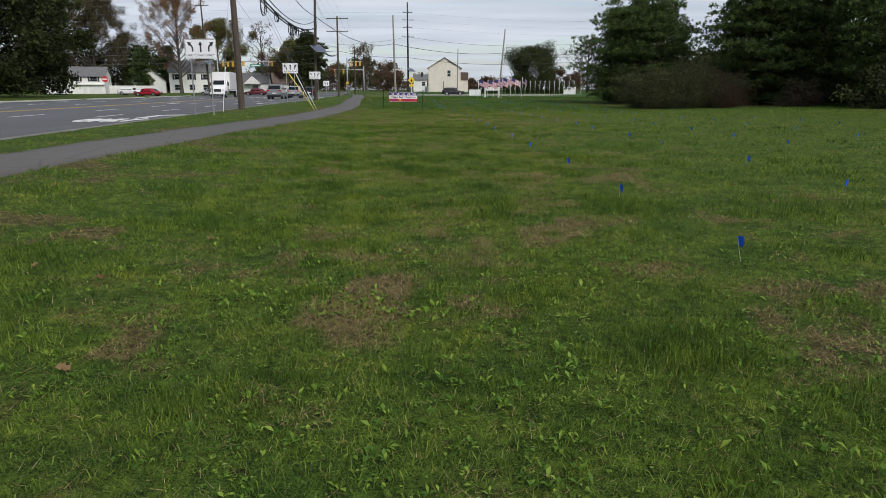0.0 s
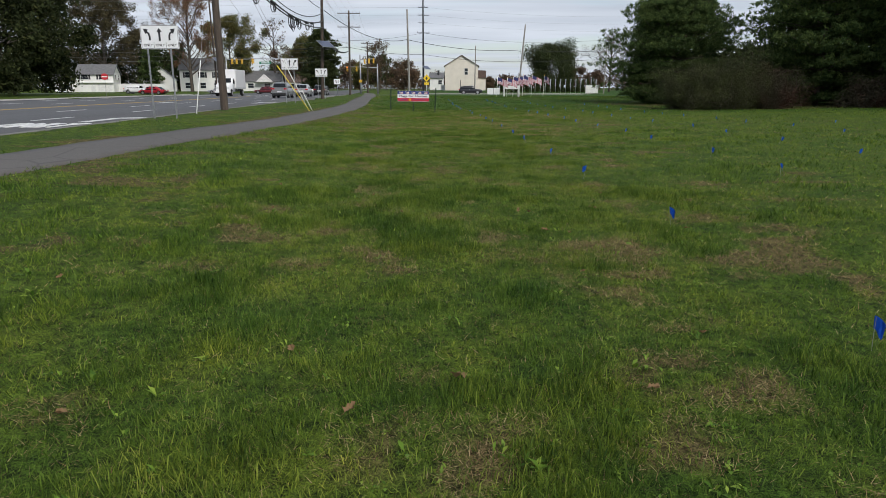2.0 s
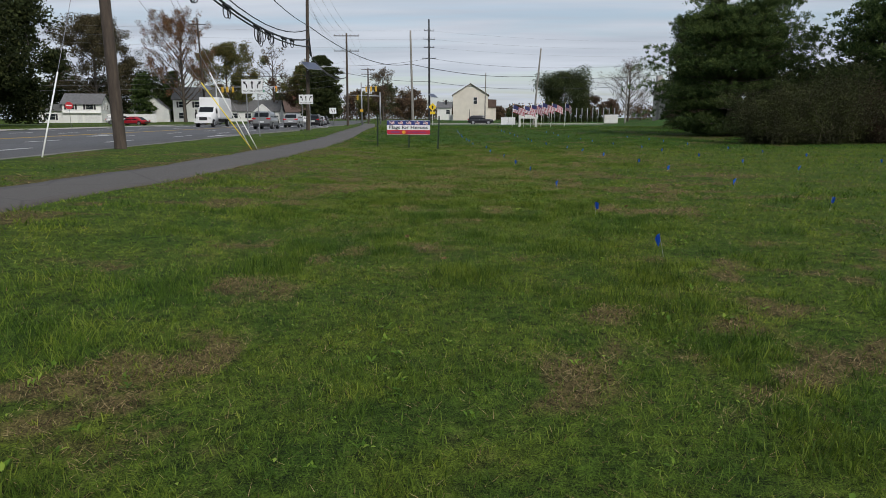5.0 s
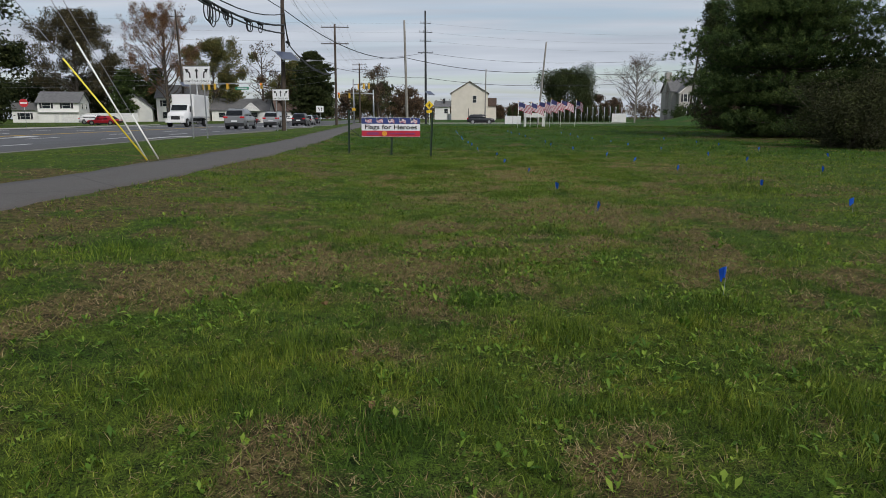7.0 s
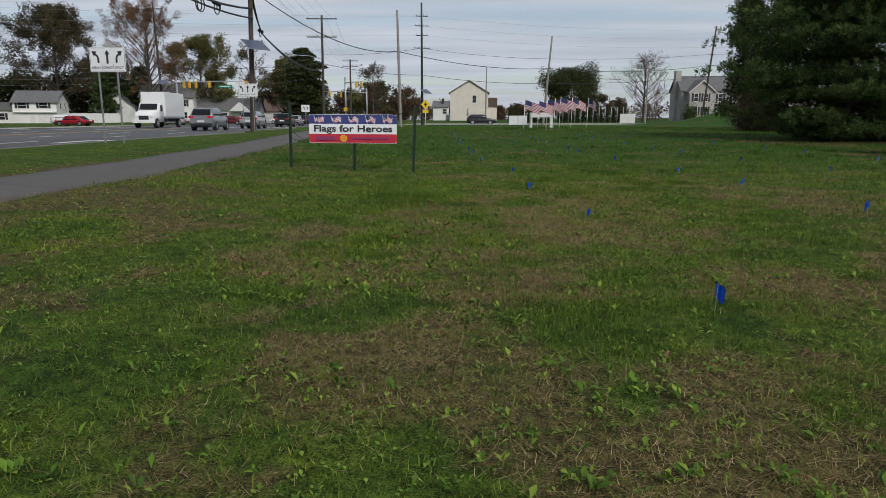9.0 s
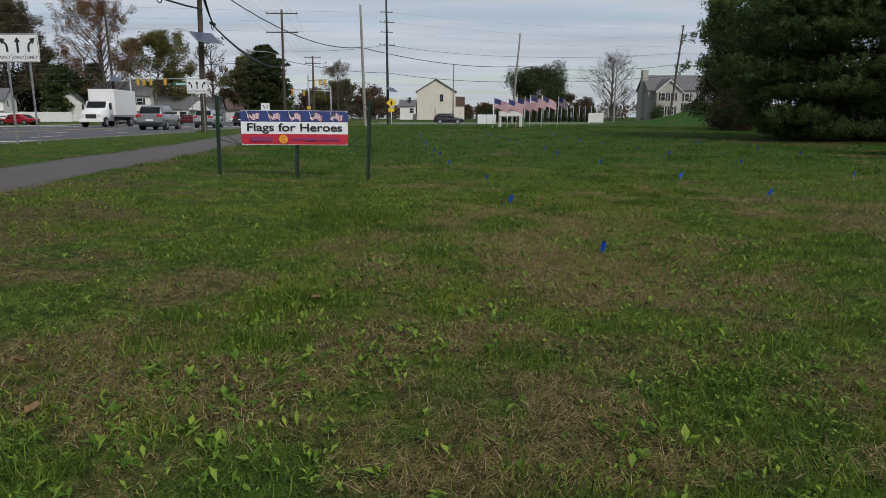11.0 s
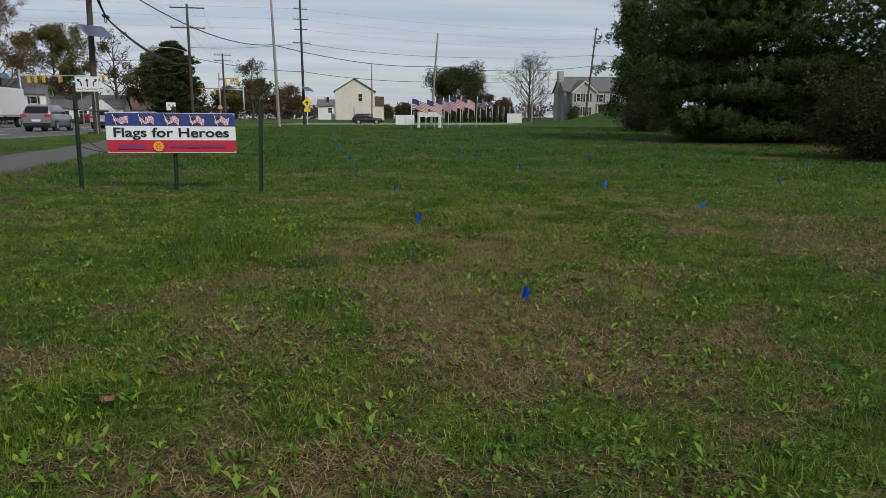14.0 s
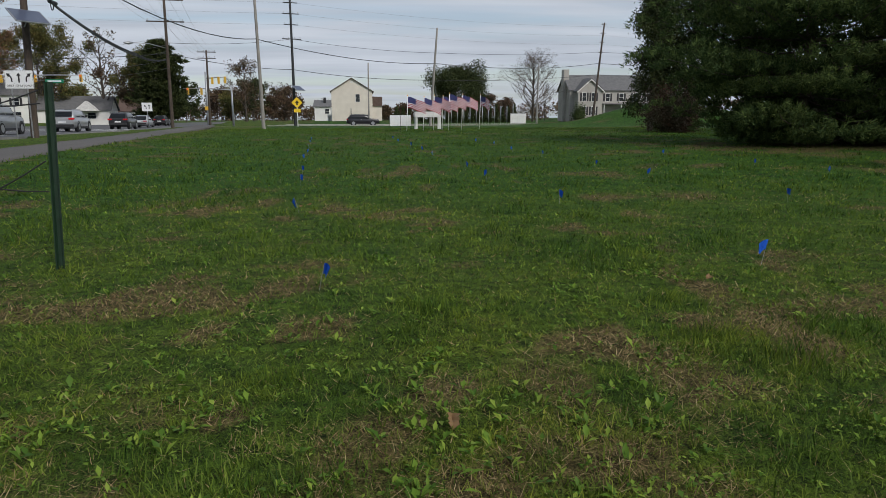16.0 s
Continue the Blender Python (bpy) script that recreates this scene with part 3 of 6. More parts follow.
def wavy_flag(w, h, cols, ripple, droop, seed):
    """A striped flag with its canton as two meshes' worth of faces: index 0 red, 1 white, 2 blue."""
    bm = bmesh.new()
    grid = []
    for i in range(cols + 1):
        u = i / cols
        col = []
        for j in range(14):
            v = j / 13
            y = ripple * math.sin(u * 7 + seed + v * 1.4) * (0.25 + u)
            col.append(bm.verts.new((u * w * (1 - 0.08 * abs(ripple)), y, -v * h - droop * u ** 1.4 + 0.02 * math.sin(u * 9 + seed))))
        grid.append(col)
    for i in range(cols):
        for j in range(13):
            f = bm.faces.new((grid[i][j], grid[i + 1][j], grid[i + 1][j + 1], grid[i][j + 1]))
            f.material_index = 2 if (i < cols * 0.4 and j < 7) else (0 if j % 2 == 0 else 1)
            f.smooth = True
    return bm


def banner():
    # left post at x 0, the banner hangs between the outer posts
    root = thing("banner_sign", pose(-4.37, 52.32, 0.12, 0, 0, 5.5), "red white and blue vinyl banner tied to three green posts", "banner")
    u_post(1.44, root, 0.0, 0.04)
    u_post(1.36, root, 2.71, 0.075)
    u_post(1.28, root, 1.40, 0.05)
    L, R, T, B = 0.44, 2.37, 1.18, 0.555
    cx, w, h = (L + R) / 2, R - L, T - B
    cloth = new("banner_cloth")
    cloth.parent = root
    cloth.matrix_local = pose(cx, -0.03, (T + B) / 2, 0, 0.5, 0)

    def strip(name, z0, z1, mat):
        bm = bmesh.new()
        n = 24
        rows = []
        for k in range(n + 1):
            x = -w / 2 + w * k / n
            y = 0.006 * math.sin(k * 0.9) * math.sin(math.pi * k / n)
            rows.append([bm.verts.new((x, y + d, z)) for z in (z0, z1) for d in (0, 0.004)])
        for a, b in zip(rows, rows[1:]):
            for p, q in ((0, 1), (1, 3), (3, 2), (2, 0)):
                bm.faces.new((a[p], a[q], b[q], b[p]))
        bm.faces.new([rows[0][k] for k in (0, 1, 3, 2)])
        bm.faces.new([rows[-1][k] for k in (0, 2, 3, 1)])
        bmesh.ops.recalc_face_normals(bm, faces=bm.faces[:])
        ob = part(name, bm, mat, cloth)
        return ob

    strip("blue_band", h * 0.5 - 0.205, h * 0.5 - 0.008, M_BAN_B)
    white = strip("white_band", -h * 0.5 + 0.20, h * 0.5 - 0.206, M_BAN_W)
    red = strip("red_band", -h * 0.5 + 0.008, -h * 0.5 + 0.199, M_BAN_R)
    strip("hem", h * 0.5 - 0.007, h * 0.5, M_BAN_W)
    strip("hem", -h * 0.5, -h * 0.5 + 0.007, M_BAN_W)
    letters("Flags for Heroes", 0.198, M_BLACK, white, pose(0, -0.0095, 0.0, 90, 0, 0) @ Matrix.Diagonal((1, 1, 0.2, 1)), "lettering", 0.002, 0.0, 1.31, 0.0042)
    for k in range(5):
        x = -0.76 + k * 0.375
        fl = wavy_flag(0.215, 0.115, 10, 0.002, 0.02, k)
        ob = part("printed_flag", fl, [M_FLAG_R, M_BAN_W, M_CANTON], cloth)
        ob.matrix_local = pose(x - 0.08, -0.012, h * 0.5 - 0.035, 0, 4, 0)
        stars = bmesh.new()
        for i in range(4):
            for j in range(3):
                box(0.010 + 0.019 * i, 0.015 + 0.019 * i, -0.004, -0.0025, -0.018 - 0.017 * j, -0.013 - 0.017 * j, bm=stars)
        part("printed_stars", stars, M_BAN_W, ob)
        sm = tube([(x - 0.095, -0.012, h * 0.5 - 0.02), (x - 0.045, -0.012, h * 0.5 - 0.19)], 0.004, 5)
        part("printed_staff", sm, M_BAN_W, cloth)
    # gold gear emblem and rows of small print that cannot be read
    gear = bmesh.new()
    pts = []
    for k in range(48):
        r = 0.084 if k % 4 < 2 else 0.074
        pts.append((r * math.cos(2 * math.pi * k / 48), r * math.sin(2 * math.pi * k / 48)))
    plate(pts, -0.003, 0.0, gear)
    ob = part("gear_emblem", gear, M_GOLD, cloth, "round gold gear emblem")
    ob.matrix_local = pose(-0.21, -0.0185, -h * 0.5 + 0.105)
    ring = bmesh.new()
    for k in range(6):
        a = 2 * math.pi * k / 6
        box(0.028 * math.cos(a) - 0.009, 0.028 * math.cos(a) + 0.009, -0.006, -0.0035, 0.04 * math.sin(a) - 0.009, 0.04 * math.sin(a) + 0.009, bm=ring)
    part("gear_spokes", ring, M_BAN_R, ob)
    for x0, x1, z0, z1 in ((-0.80, -0.40, 0.065, 0.145), (-0.03, 0.12, 0.085, 0.13), (0.15, 0.42, 0.085, 0.13), (0.46, 0.80, 0.085, 0.13)):
        bm = box(x0, x1, -0.019, -0.0175, -h / 2 + z0, -h / 2 + z1)
        part("print_bar", bm, M_NAVY, cloth)
    # elastic cords from the corners to the posts
    for a, b in (((-w / 2, h / 2), (-cx, 0.36)), ((-w / 2, -h / 2), (-cx, -0.20)), ((-w / 2, -h / 2), (-cx, -0.02)),
                 ((w / 2, h / 2), (2.71 - cx, 0.44)), ((w / 2, h / 2), (2.71 - cx, 0.34)), ((w / 2, -h / 2), (2.71 - cx, -0.10)), ((w / 2, -h / 2), (2.71 - cx, -0.34))):
        bm = tube([(a[0], 0.0, a[1]), ((a[0] + b[0]) / 2, 0.005, (a[1] + b[1]) / 2 - 0.008), (b[0], 0.02, b[1])], 0.006, 5)
        part("cord", bm, M_CABLE, cloth)
    for x in (-w / 2 + 0.02, w / 2 - 0.02):
        for z in (-h / 2 + 0.02, h / 2 - 0.02):
            bm = bmesh.new()
            bmesh.ops.create_circle(bm, cap_ends=True, segments=10, radius=0.014, matrix=pose(x, -0.004, z, 90, 0, 0))
            part("eyelet", bm, M_GALV, cloth)
    return root


banner()


# ---- blue marker flags over the lawn ----
def marker_flag(turn, h):
    root = thing("marker_flag", Matrix(), "small blue plastic marker flag on a thin wire in the grass", "marker flag", "blue marker flags on the lawn")
    bm = tube([(0, 0, -0.05), (0, 0, h * 0.6), (0.003, 0, h + 0.002)], 0.0018, 5)
    part("wire", bm, M_GALV, root)
    bm = bmesh.new()
    rows = []
    for k in range(6):
        u = k / 5
        y = 0.02 * math.sin(3.5 * u + turn)
        rows.append([bm.verts.new((0.056 * u, y * 0.9 + 0.008 * turn * u, h - 0.03 * u ** 2 * turn)), bm.verts.new((0.034 * u + 0.004, y * 1.1, h - 0.085 - 0.03 * u * turn + 0.012 * math.sin(7 * u)))])
    for a, b in zip(rows, rows[1:]):
        bm.faces.new((a[0], a[1], b[1], b[0])).smooth = True
    bmesh.ops.solidify(bm, geom=bm.faces[:], thickness=0.0015)
    part("flag", bm, M_BLUE, root)
    return root


def marker_flags():
    rows = (11.0, 14.55, 18.0, 21.9, 25.2, 29.0, 31.9, 35.0, 38.9, 41.6, 45.3, 48.6, 51.6, 55.45, 59.1, 61.4, 65.6, 68.4, 71.2, 74.4, 77.5)
    models = [marker_flag(k, h) for k, h in ((0.4, 0.26), (1.0, 0.25), (1.6, 0.27), (0.5, 0.235), (1.2, 0.23), (1.7, 0.245))]
    rnd = random.Random(4)
    used = 0
    for i, y in enumerate(rows):
        first = float(np.interp(y, [11, 14.55, 18.0, 21.9, 25.2, 29, 35.0, 38.9, 41.6, 45.3, 48.75, 51.6, 55.45, 59.1, 65.6, 77.5], [2.62, 2.45, 2.35, 2.09, 1.97, 1.8, 1.48, 1.27, 1.1, 0.93, 0.58, 0.45, 0.0, -0.3, -0.69, -1.3]))
        for c, off in enumerate((0.0, 3.55, 6.8, 10.6, 14.3)):
            x = first + off + (rnd.uniform(-0.12, 0.12) if c else 0)
            yy = y + (0.55 + rnd.uniform(-0.2, 0.2) if c else 0)
            if c == 4 and y > 40 or (c >= 3 and 66 < y) or (c == 2 and y > 76):
                continue
            m = pose(x, yy, float(land(x, yy)) - 0.03, rnd.uniform(-12, 12), rnd.uniform(-14, 14), rnd.uniform(-50, 50) + 180 * rnd.randrange(2))
            if used < len(models):
                models[used].matrix_world = m
            else:
                copy_thing(models[rnd.randrange(3) + (3 if y > 37 else 0)], m)
            used += 1


marker_flags()


# ---- road signs ----
def arrow_outline(kind):
    if kind == 0:
        return [(-0.028, -0.16), (0.028, -0.16), (0.028, 0.06), (0.075, 0.06), (0.0, 0.165), (-0.075, 0.06), (-0.028, 0.06)]
    pts = [(0.085, -0.16), (0.140, -0.16), (0.137, -0.05), (0.11, 0.02), (0.05, 0.065), (0.085, 0.11), (-0.06, 0.125), (0.0, -0.01), (0.03, 0.025), (0.075, -0.015), (0.086, -0.07)]
    pts = [(x - 0.05, z + 0.02) for x, z in pts]
    return pts if kind < 0 else [(-x, z) for x, z in pts]


def lane_sign(m, w, h, bottom, posts, size=1.0):
    root = thing("lane_use_sign", m, "white lane sign with three black arrows on two steel posts", "road sign", "lane use signs by the road")
    cz = bottom + h / 2
    for x in posts:
        bm = bmesh.new()
        prof = [(-0.03, 0.0), (-0.024, 0.0), (-0.016, 0.024), (0.016, 0.024), (0.024, 0.0), (0.03, 0.0), (0.021, 0.031), (-0.021, 0.031)]
        a = [bm.verts.new((x + p, q + 0.008, -0.2)) for p, q in prof]
        b = [bm.verts.new((x + p, q + 0.008, bottom + h - 0.02)) for p, q in prof]
        for k in range(len(prof)):
            j = (k + 1) % len(prof)
            bm.faces.new((a[k], a[j], b[j], b[k]))
        bm.faces.new(b)
        bmesh.ops.recalc_face_normals(bm, faces=bm.faces[:])
        part("post", bm, M_GALV, root)
    panel = part("panel", plate(rounded(w, h, 0.05), -0.003, 0.004), M_SIGN, root, "white reflective panel with a black border")
    panel.matrix_local = pose(0, 0, cz)
    # border as four slim bars
    for x0, x1, z0, z1 in ((-w / 2 + .05, w / 2 - .05, h / 2 - .03, h / 2 - .018), (-w / 2 + .05, w / 2 - .05, -h / 2 + .018, -h / 2 + .03),
                           (-w / 2 + .018, -w / 2 + .03, -h / 2 + .05, h / 2 - .05), (w / 2 - .03, w / 2 - .018, -h / 2 + .05, h / 2 - .05)):
        part("border_bar", box(x0, x1, -0.006, -0.0032, z0, z1), M_BLACK, panel)
    for k, kind in enumerate((-1, 0, 1)):
        x = (k - 1) * w / 3.15
        ob = part("arrow", plate(arrow_outline(kind), -0.006, -0.0032), M_BLACK, panel)
        ob.matrix_local = pose(x, 0, 0.08 * size) @ Matrix.Diagonal((1.25 * size, 1, 1.35 * size, 1))
        letters("ONLY", 0.118 * size, M_BLACK, panel, pose(x, -0.0055, -h / 2 + 0.13 * size, 90, 0, 0), "lettering", 0.001, 0.002, 1.0)
    for x in (-w / 6.3, w / 6.3):
        part("divider_bar", box(x - 0.006, x + 0.006, -0.006, -0.0032, -h / 2 + 0.05, -h / 2 + 0.24 * size), M_BLACK, panel)
    return root


lane_sign(pose(-10.4, 34.5, 0.40, 0, 0, -1), 1.34, 0.80, 2.36, (-0.46, 0.35))
lane_sign(pose(-12.45, 60.0, 0.40, 0, 0, -2), 1.24, 0.79, 2.36, (-0.35, 0.30))
lane_sign(pose(-14.32, 79.8, 0.40, 0, 0, -2), 1.24, 0.80, 2.20, (-0.36, 0.32))


# ---- utility poles ----
def pole(name, base, top, r0, r1, material, label):
    root = thing(name, pose(*base), label, "utility pole")
    d = Vector(top) - Vector(base)
    pts = [(0, 0, -0.5)] + [tuple(d * k / 6) for k in range(7)]
    part("shaft", tube(pts, [r0] + [r0 + (r1 - r0) * k / 6 for k in range(7)], 12), material, root)
    return root


def arm(root, at, half, yaw, material, r=0.055, pins=4):
    ob = part("crossarm", box(-half, half, -r, r, -r, r, 0.01), material, root)
    ob.matrix_local = pose(*at, 0, 0, yaw)
    for k in range(pins):
        x = -half + 0.12 + (2 * half - 0.24) * k / (pins - 1)
        bm = tube([(x, 0, r), (x, 0, r + 0.08), (x, 0, r + 0.10), (x, 0, r + 0.2)], [0.015, 0.015, 0.05, 0.03], 7)
        part("insulator", bm, M_GALV, ob)
    return ob


def solar(root, at, w=1.4, h=1.5):
    """A solar panel on a bracket, tipped to the sky and turned to the sun."""
    fr = part("solar_panel", box(-w / 2, w / 2, -h / 2, h / 2, -0.025, 0.025, 0.008), M_GALV, root, "grey solar panel on a bracket")
    fr.matrix_local = pose(*at, 27, 1, 41)
    part("cell_sheet", box(-w / 2 + 0.05, w / 2 - 0.05, -h / 2 + 0.05, h / 2 - 0.05, 0.026, 0.030), M_CELLS, fr)
    part("bracket", tube([(0.02, 0.02, at[2] - 0.45), (0.2, -0.2, at[2] - 0.35), (at[0], at[1], at[2] - 0.04)], 0.03, 6), M_GALV, root)
    return fr


pa = pole("utility_pole", (-11.67, 43.9, 0.3), (-11.8, 43.75, 13.2), 0.19, 0.13, M_POLE, "dark brown wooden utility pole by the road")
arm(pa, (0, 0, 12.0), 1.2, 84, M_POLE)
pb = pole("utility_pole", (-14.6, 81.3, 0.3), (-14.15, 81.2, 13.6), 0.18, 0.12, M_POLE, "dark wooden utility pole with a solar panel and cable coils")
arm(pb, (0.42, 0, 12.6), 1.2, 84, M_POLE)
solar(pb, (0.74, -0.95, 5.5))
pc = pole("utility_pole", (-17.7, 117.3, 0.2), (-17.5, 117.0, 13.0), 0.18, 0.12, M_POLE, "dark wooden utility pole with two crossarms at the junction")
arm(pc, (0.2, -0.3, 12.4), 1.75, 4, M_POLE)
arm(pc, (0.15, -0.2, 10.4), 1.75, 4, M_POLE)
part("street_lamp_arm", tube([(0.1, 0, 7.9), (-1.2, -1.4, 8.2), (-2.4, -2.6, 8.15)], 0.035, 6), M_GALV, pc)
ob = part("street_lamp_head", tube([(-2.3, -2.5, 8.15), (-2.6, -2.8, 8.1), (-2.95, -3.15, 8.08)], [0.06, 0.16, 0.06], 8), M_GALV, pc)
pd = pole("utility_pole", (-16.7, 130, 0.3), (-16.6, 130, 9.2), 0.15, 0.10, M_POLE, "slim wooden utility pole with two crossarms by the signals")
arm(pd, (0.1, 0, 8.7), 1.05, 4, M_POLE, 0.045)
arm(pd, (0.08, 0, 8.0), 1.05, 4, M_POLE, 0.045)
gp = pole("utility_pole", (-7.75, 109.7, 0.2), (-7.98, 109.7, 12.35), 0.17, 0.11, M_POLE_GREY, "grey weathered wooden pole beside the crossing")
tp = pole("utility_pole", (-7.16, 134.6, 0.1), (-7.18, 134.6, 17.2), 0.2, 0.12, M_STEEL_DK, "tall dark pole with tiers of insulator arms")
for z, hw in ((15.3, 0.85), (14.0, 1.0), (12.7, 0.85), (11.0, 1.15)):
    arm(tp, (0, 0, z), hw, 12, M_STEEL_DK, 0.05, 4)
solar(tp, (0.62, -0.85, 5.0), 1.25, 1.35)
p3 = pole("utility_pole", (9.75, 131.0, 0.3), (10.7, 131.0, 12.2), 0.17, 0.11, M_POLE_GREY, "grey wooden pole leaning over the street")
sp = pole("utility_pole", (2.65, 164.0, 0.3), (2.75, 164.0, 10.7), 0.15, 0.10, M_POLE_GREY, "short grey wooden pole before the cream house")
p4 = pole("utility_pole", (39.6, 155.5, 0.3), (41.05, 155.5, 16.6), 0.2, 0.12, M_POLE, "tall dark wooden pole leaning beside the mound")
for z in (16.0, 14.6, 13.2, 11.6):
    arm(p4, (1.43 * z / 16.3, 0, z), 0.5, 20, M_POLE, 0.04, 2)
pl = pole("utility_pole", (-45.2, 135, 0.3), (-45.6, 135, 17.7), 0.2, 0.12, M_POLE, "dark wooden utility pole across the road")
arm(pl, (-0.35, 0, 16.4), 1.4, 0, M_POLE)
solar(pl, (0.74, -0.95, 6.2))
pr = pole("utility_pole", (28.6, 150.0, 0.4), (28.75, 150.0, 9.7), 0.14, 0.10, M_POLE_GREY, "grey wooden pole beside a bare tree")


def wire(points, sag, r, material=None, name="overhead_cable", label="black overhead cable slung between poles", parent=None):
    """Cables that hang from point to point."""
    pts = []
    for a, b in zip(points, points[1:]):
        a, b = Vector(a), Vector(b)
        for k in range(0 if not pts else 1, 13):
            u = k / 12
            p = a.lerp(b, u)
            p.z -= sag * 4 * u * (1 - u)
            pts.append(tuple(p))
    ob = part(name, tube(pts, r, 5), material or M_CABLE, parent)
    return ob if parent else tagged(ob, label, "cable", "overhead cables")


A, B_, C = (-11.76, 43.8), (-14.2, 81.2), (-17.55, 117.0)
wire([(-9.0, 8.0, 9.2), (*A, 9.3), (*B_, 8.9), ], 1.9, 0.035)
wire([(-9.0, 8.0, 8.5), (*A, 8.6), (*B_, 8.1)], 1.5, 0.06)
wire([(-9.0, 8.0, 8.0), (*A, 8.1), (*B_, 7.5)], 1.15, 0.05)
wire([(-9.0, 8.0, 12.2), (*A, 12.1), (*B_, 9.2)], 1.2, 0.03)
wire([(*B_, 9.2), (-8.05, 109.7, 8.25)], 1.2, 0.035)
wire([(-8.05, 109.7, 8.25), (10.35, 131.0, 8.0)], 0.65, 0.035)
wire([(10.35, 131.0, 8.0), (40.2, 155.5, 10.2), (120, 175, 10.5)], 0.7, 0.035)
wire([(-45.4, 135, 8.6), (*C, 7.6), (-7.15, 134.6, 7.4), (10.3, 131.0, 6.0), (40.0, 155.5, 8.4), (120, 175, 8.5)], 0.35, 0.03)
wire([(*C, 8.6), (-7.15, 134.6, 11.1), (10.45, 131.0, 9.25), (40.3, 155.5, 12.0), (120, 175, 12.0)], 0.3, 0.02)
for z0, z1 in ((15.4, 16.0), (14.1, 14.6), (12.8, 13.2)):
    wire([(-90, 120, z0 + 1), (-6.9, 134.6, z0), (41, 155.5, z1), (130, 180, z1)], 0.7, 0.009, M_WIRE, label="thin overhead wire between tall poles")
for k in range(4):
    dx = -1.5 + k
    wire([(-9.0 + dx * 0.7, 8.0, 12.8), (-11.7 + dx * 0.7, 44.5, 12.3), (-14.15 + dx * 0.7, 81.2, 12.9), (-17.5 + dx * 1.05, 117.0, 12.5), (-16.6 + dx * 0.6, 130, 9.0)], 0.7, 0.009, M_WIRE, label="thin overhead wire along the road")
for k in range(3):
    wire([(-14.15, 81.2, 11.4 - k * 0.5), (-17.5 - 1.4 + 1.4 * k, 117.0, 10.5), (-16.6 - 0.9 + 0.9 * k, 130, 8.3)], 0.8, 0.009, M_WIRE, label="thin overhead wire along the road")
# heavy bundle dropping from the solar pole to the junction pole
for k in range(3):
    wire([(-14.2, 81.3, 9.0 - 0.3 * k), (-15.9 + 0.1 * k, 88.5, 7.5 - 0.12 * k), (-18.3, 110.0, 6.9 - 0.1 * k), (-17.7, 117.2, 7.1)], 0.3, 0.045)
for z in (6.6, 7.4, 8.2, 8.8, 9.6):
    wire([(-110, 128, z + 0.6), (-45.4, 135, z), (*C, z - 0.4)], 0.9, 0.010, M_WIRE, label="thin overhead wire over the road")


def coil(at, size, n, seed):
    """Slack cable tied up in loops that hang from the bundle."""
    rnd = random.Random(seed)
    root = thing("cable_coil", pose(*at), "slack black cable tied up in hanging loops", "cable coil", "cable coils between the poles")
    for k in range(n):
        w, h, s = size * rnd.uniform(0.12, 0.26), size * rnd.uniform(0.5, 0.95), rnd.uniform(-0.3, 0.3)
        pts = [(w * math.sin(a) * 0.5, s * 0.5 + w * math.sin(a) + 0.22 * k, -h * (1 - math.cos(a)) / 2) for a in (2 * math.pi * i / 14 for i in range(15))]
        part("loop", tube(pts, 0.028, 5), M_CABLE, root)
    part("splice_case", tube([(0, -0.5, -0.05), (0, -0.4, -0.05), (0, 0.4, -0.05), (0, 0.5, -0.05)], [0.05, 0.11, 0.11, 0.05], 8), M_CABLE, root)
    return root


def on_span(u, z0, z1, sag):
    return A[0] + (B_[0] - A[0]) * u, A[1] + (B_[1] - A[1]) * u, z0 + (z1 - z0) * u - sag * 4 * u * (1 - u)


for u, s, n, sd in ((0.22, 1.3, 3, 1), (0.36, 0.7, 2, 2), (0.52, 1.2, 5, 3), (0.60, 0.9, 4, 4), (0.72, 0.8, 2, 5), (0.8, 0.7, 2, 6)):
    coil(on_span(u, 8.6, 8.1, 1.5), s, n, sd)
coil((-15.7, 87.6, 7.6), 0.5, 1, 8)


def guy_wires(base, label, stays):
    """Stays from a pole down to an anchor, the lower ends in plastic sleeves."""
    root = thing("guy_wires", pose(*base), label, "guy wire")
    for off, top, m, n in stays:
        a, d = Vector(off), Vector(top) - Vector(base) - Vector(off)
        part("stay", tube([tuple(a), tuple(a + d)], 0.008, 5), M_WIRE, root)
        u = d.normalized()
        part("sleeve", tube([tuple(a + u * 0.05), tuple(a + u * n)], 0.02, 8), m, root)


M_SLEEVE_Y = plain("sleeve_yellow", (0.75, 0.6, 0.05), 0.4)
M_SLEEVE_W = plain("sleeve_white", (0.72, 0.72, 0.70), 0.4)
guy_wires((-7.78, 45.4, 0.28), "steel stay wires with yellow and white plastic sleeves in the verge",
          (((0, 0, 0), (-11.7, 43.9, 6.5), M_SLEEVE_Y, 2.75), ((-0.06, 0.1, 0), (-11.7, 43.9, 9.2), M_SLEEVE_W, 2.9), ((0.02, 0.5, 0), (-11.7, 43.9, 9.6), M_SLEEVE_W, 1.2)))
guy_wires((-11.14, 39.0, 0.36), "steel stay wire with a white plastic sleeve beside the road", (((0, 0, 0), (-11.7, 44.0, 9.0), M_SLEEVE_W, 2.6),))


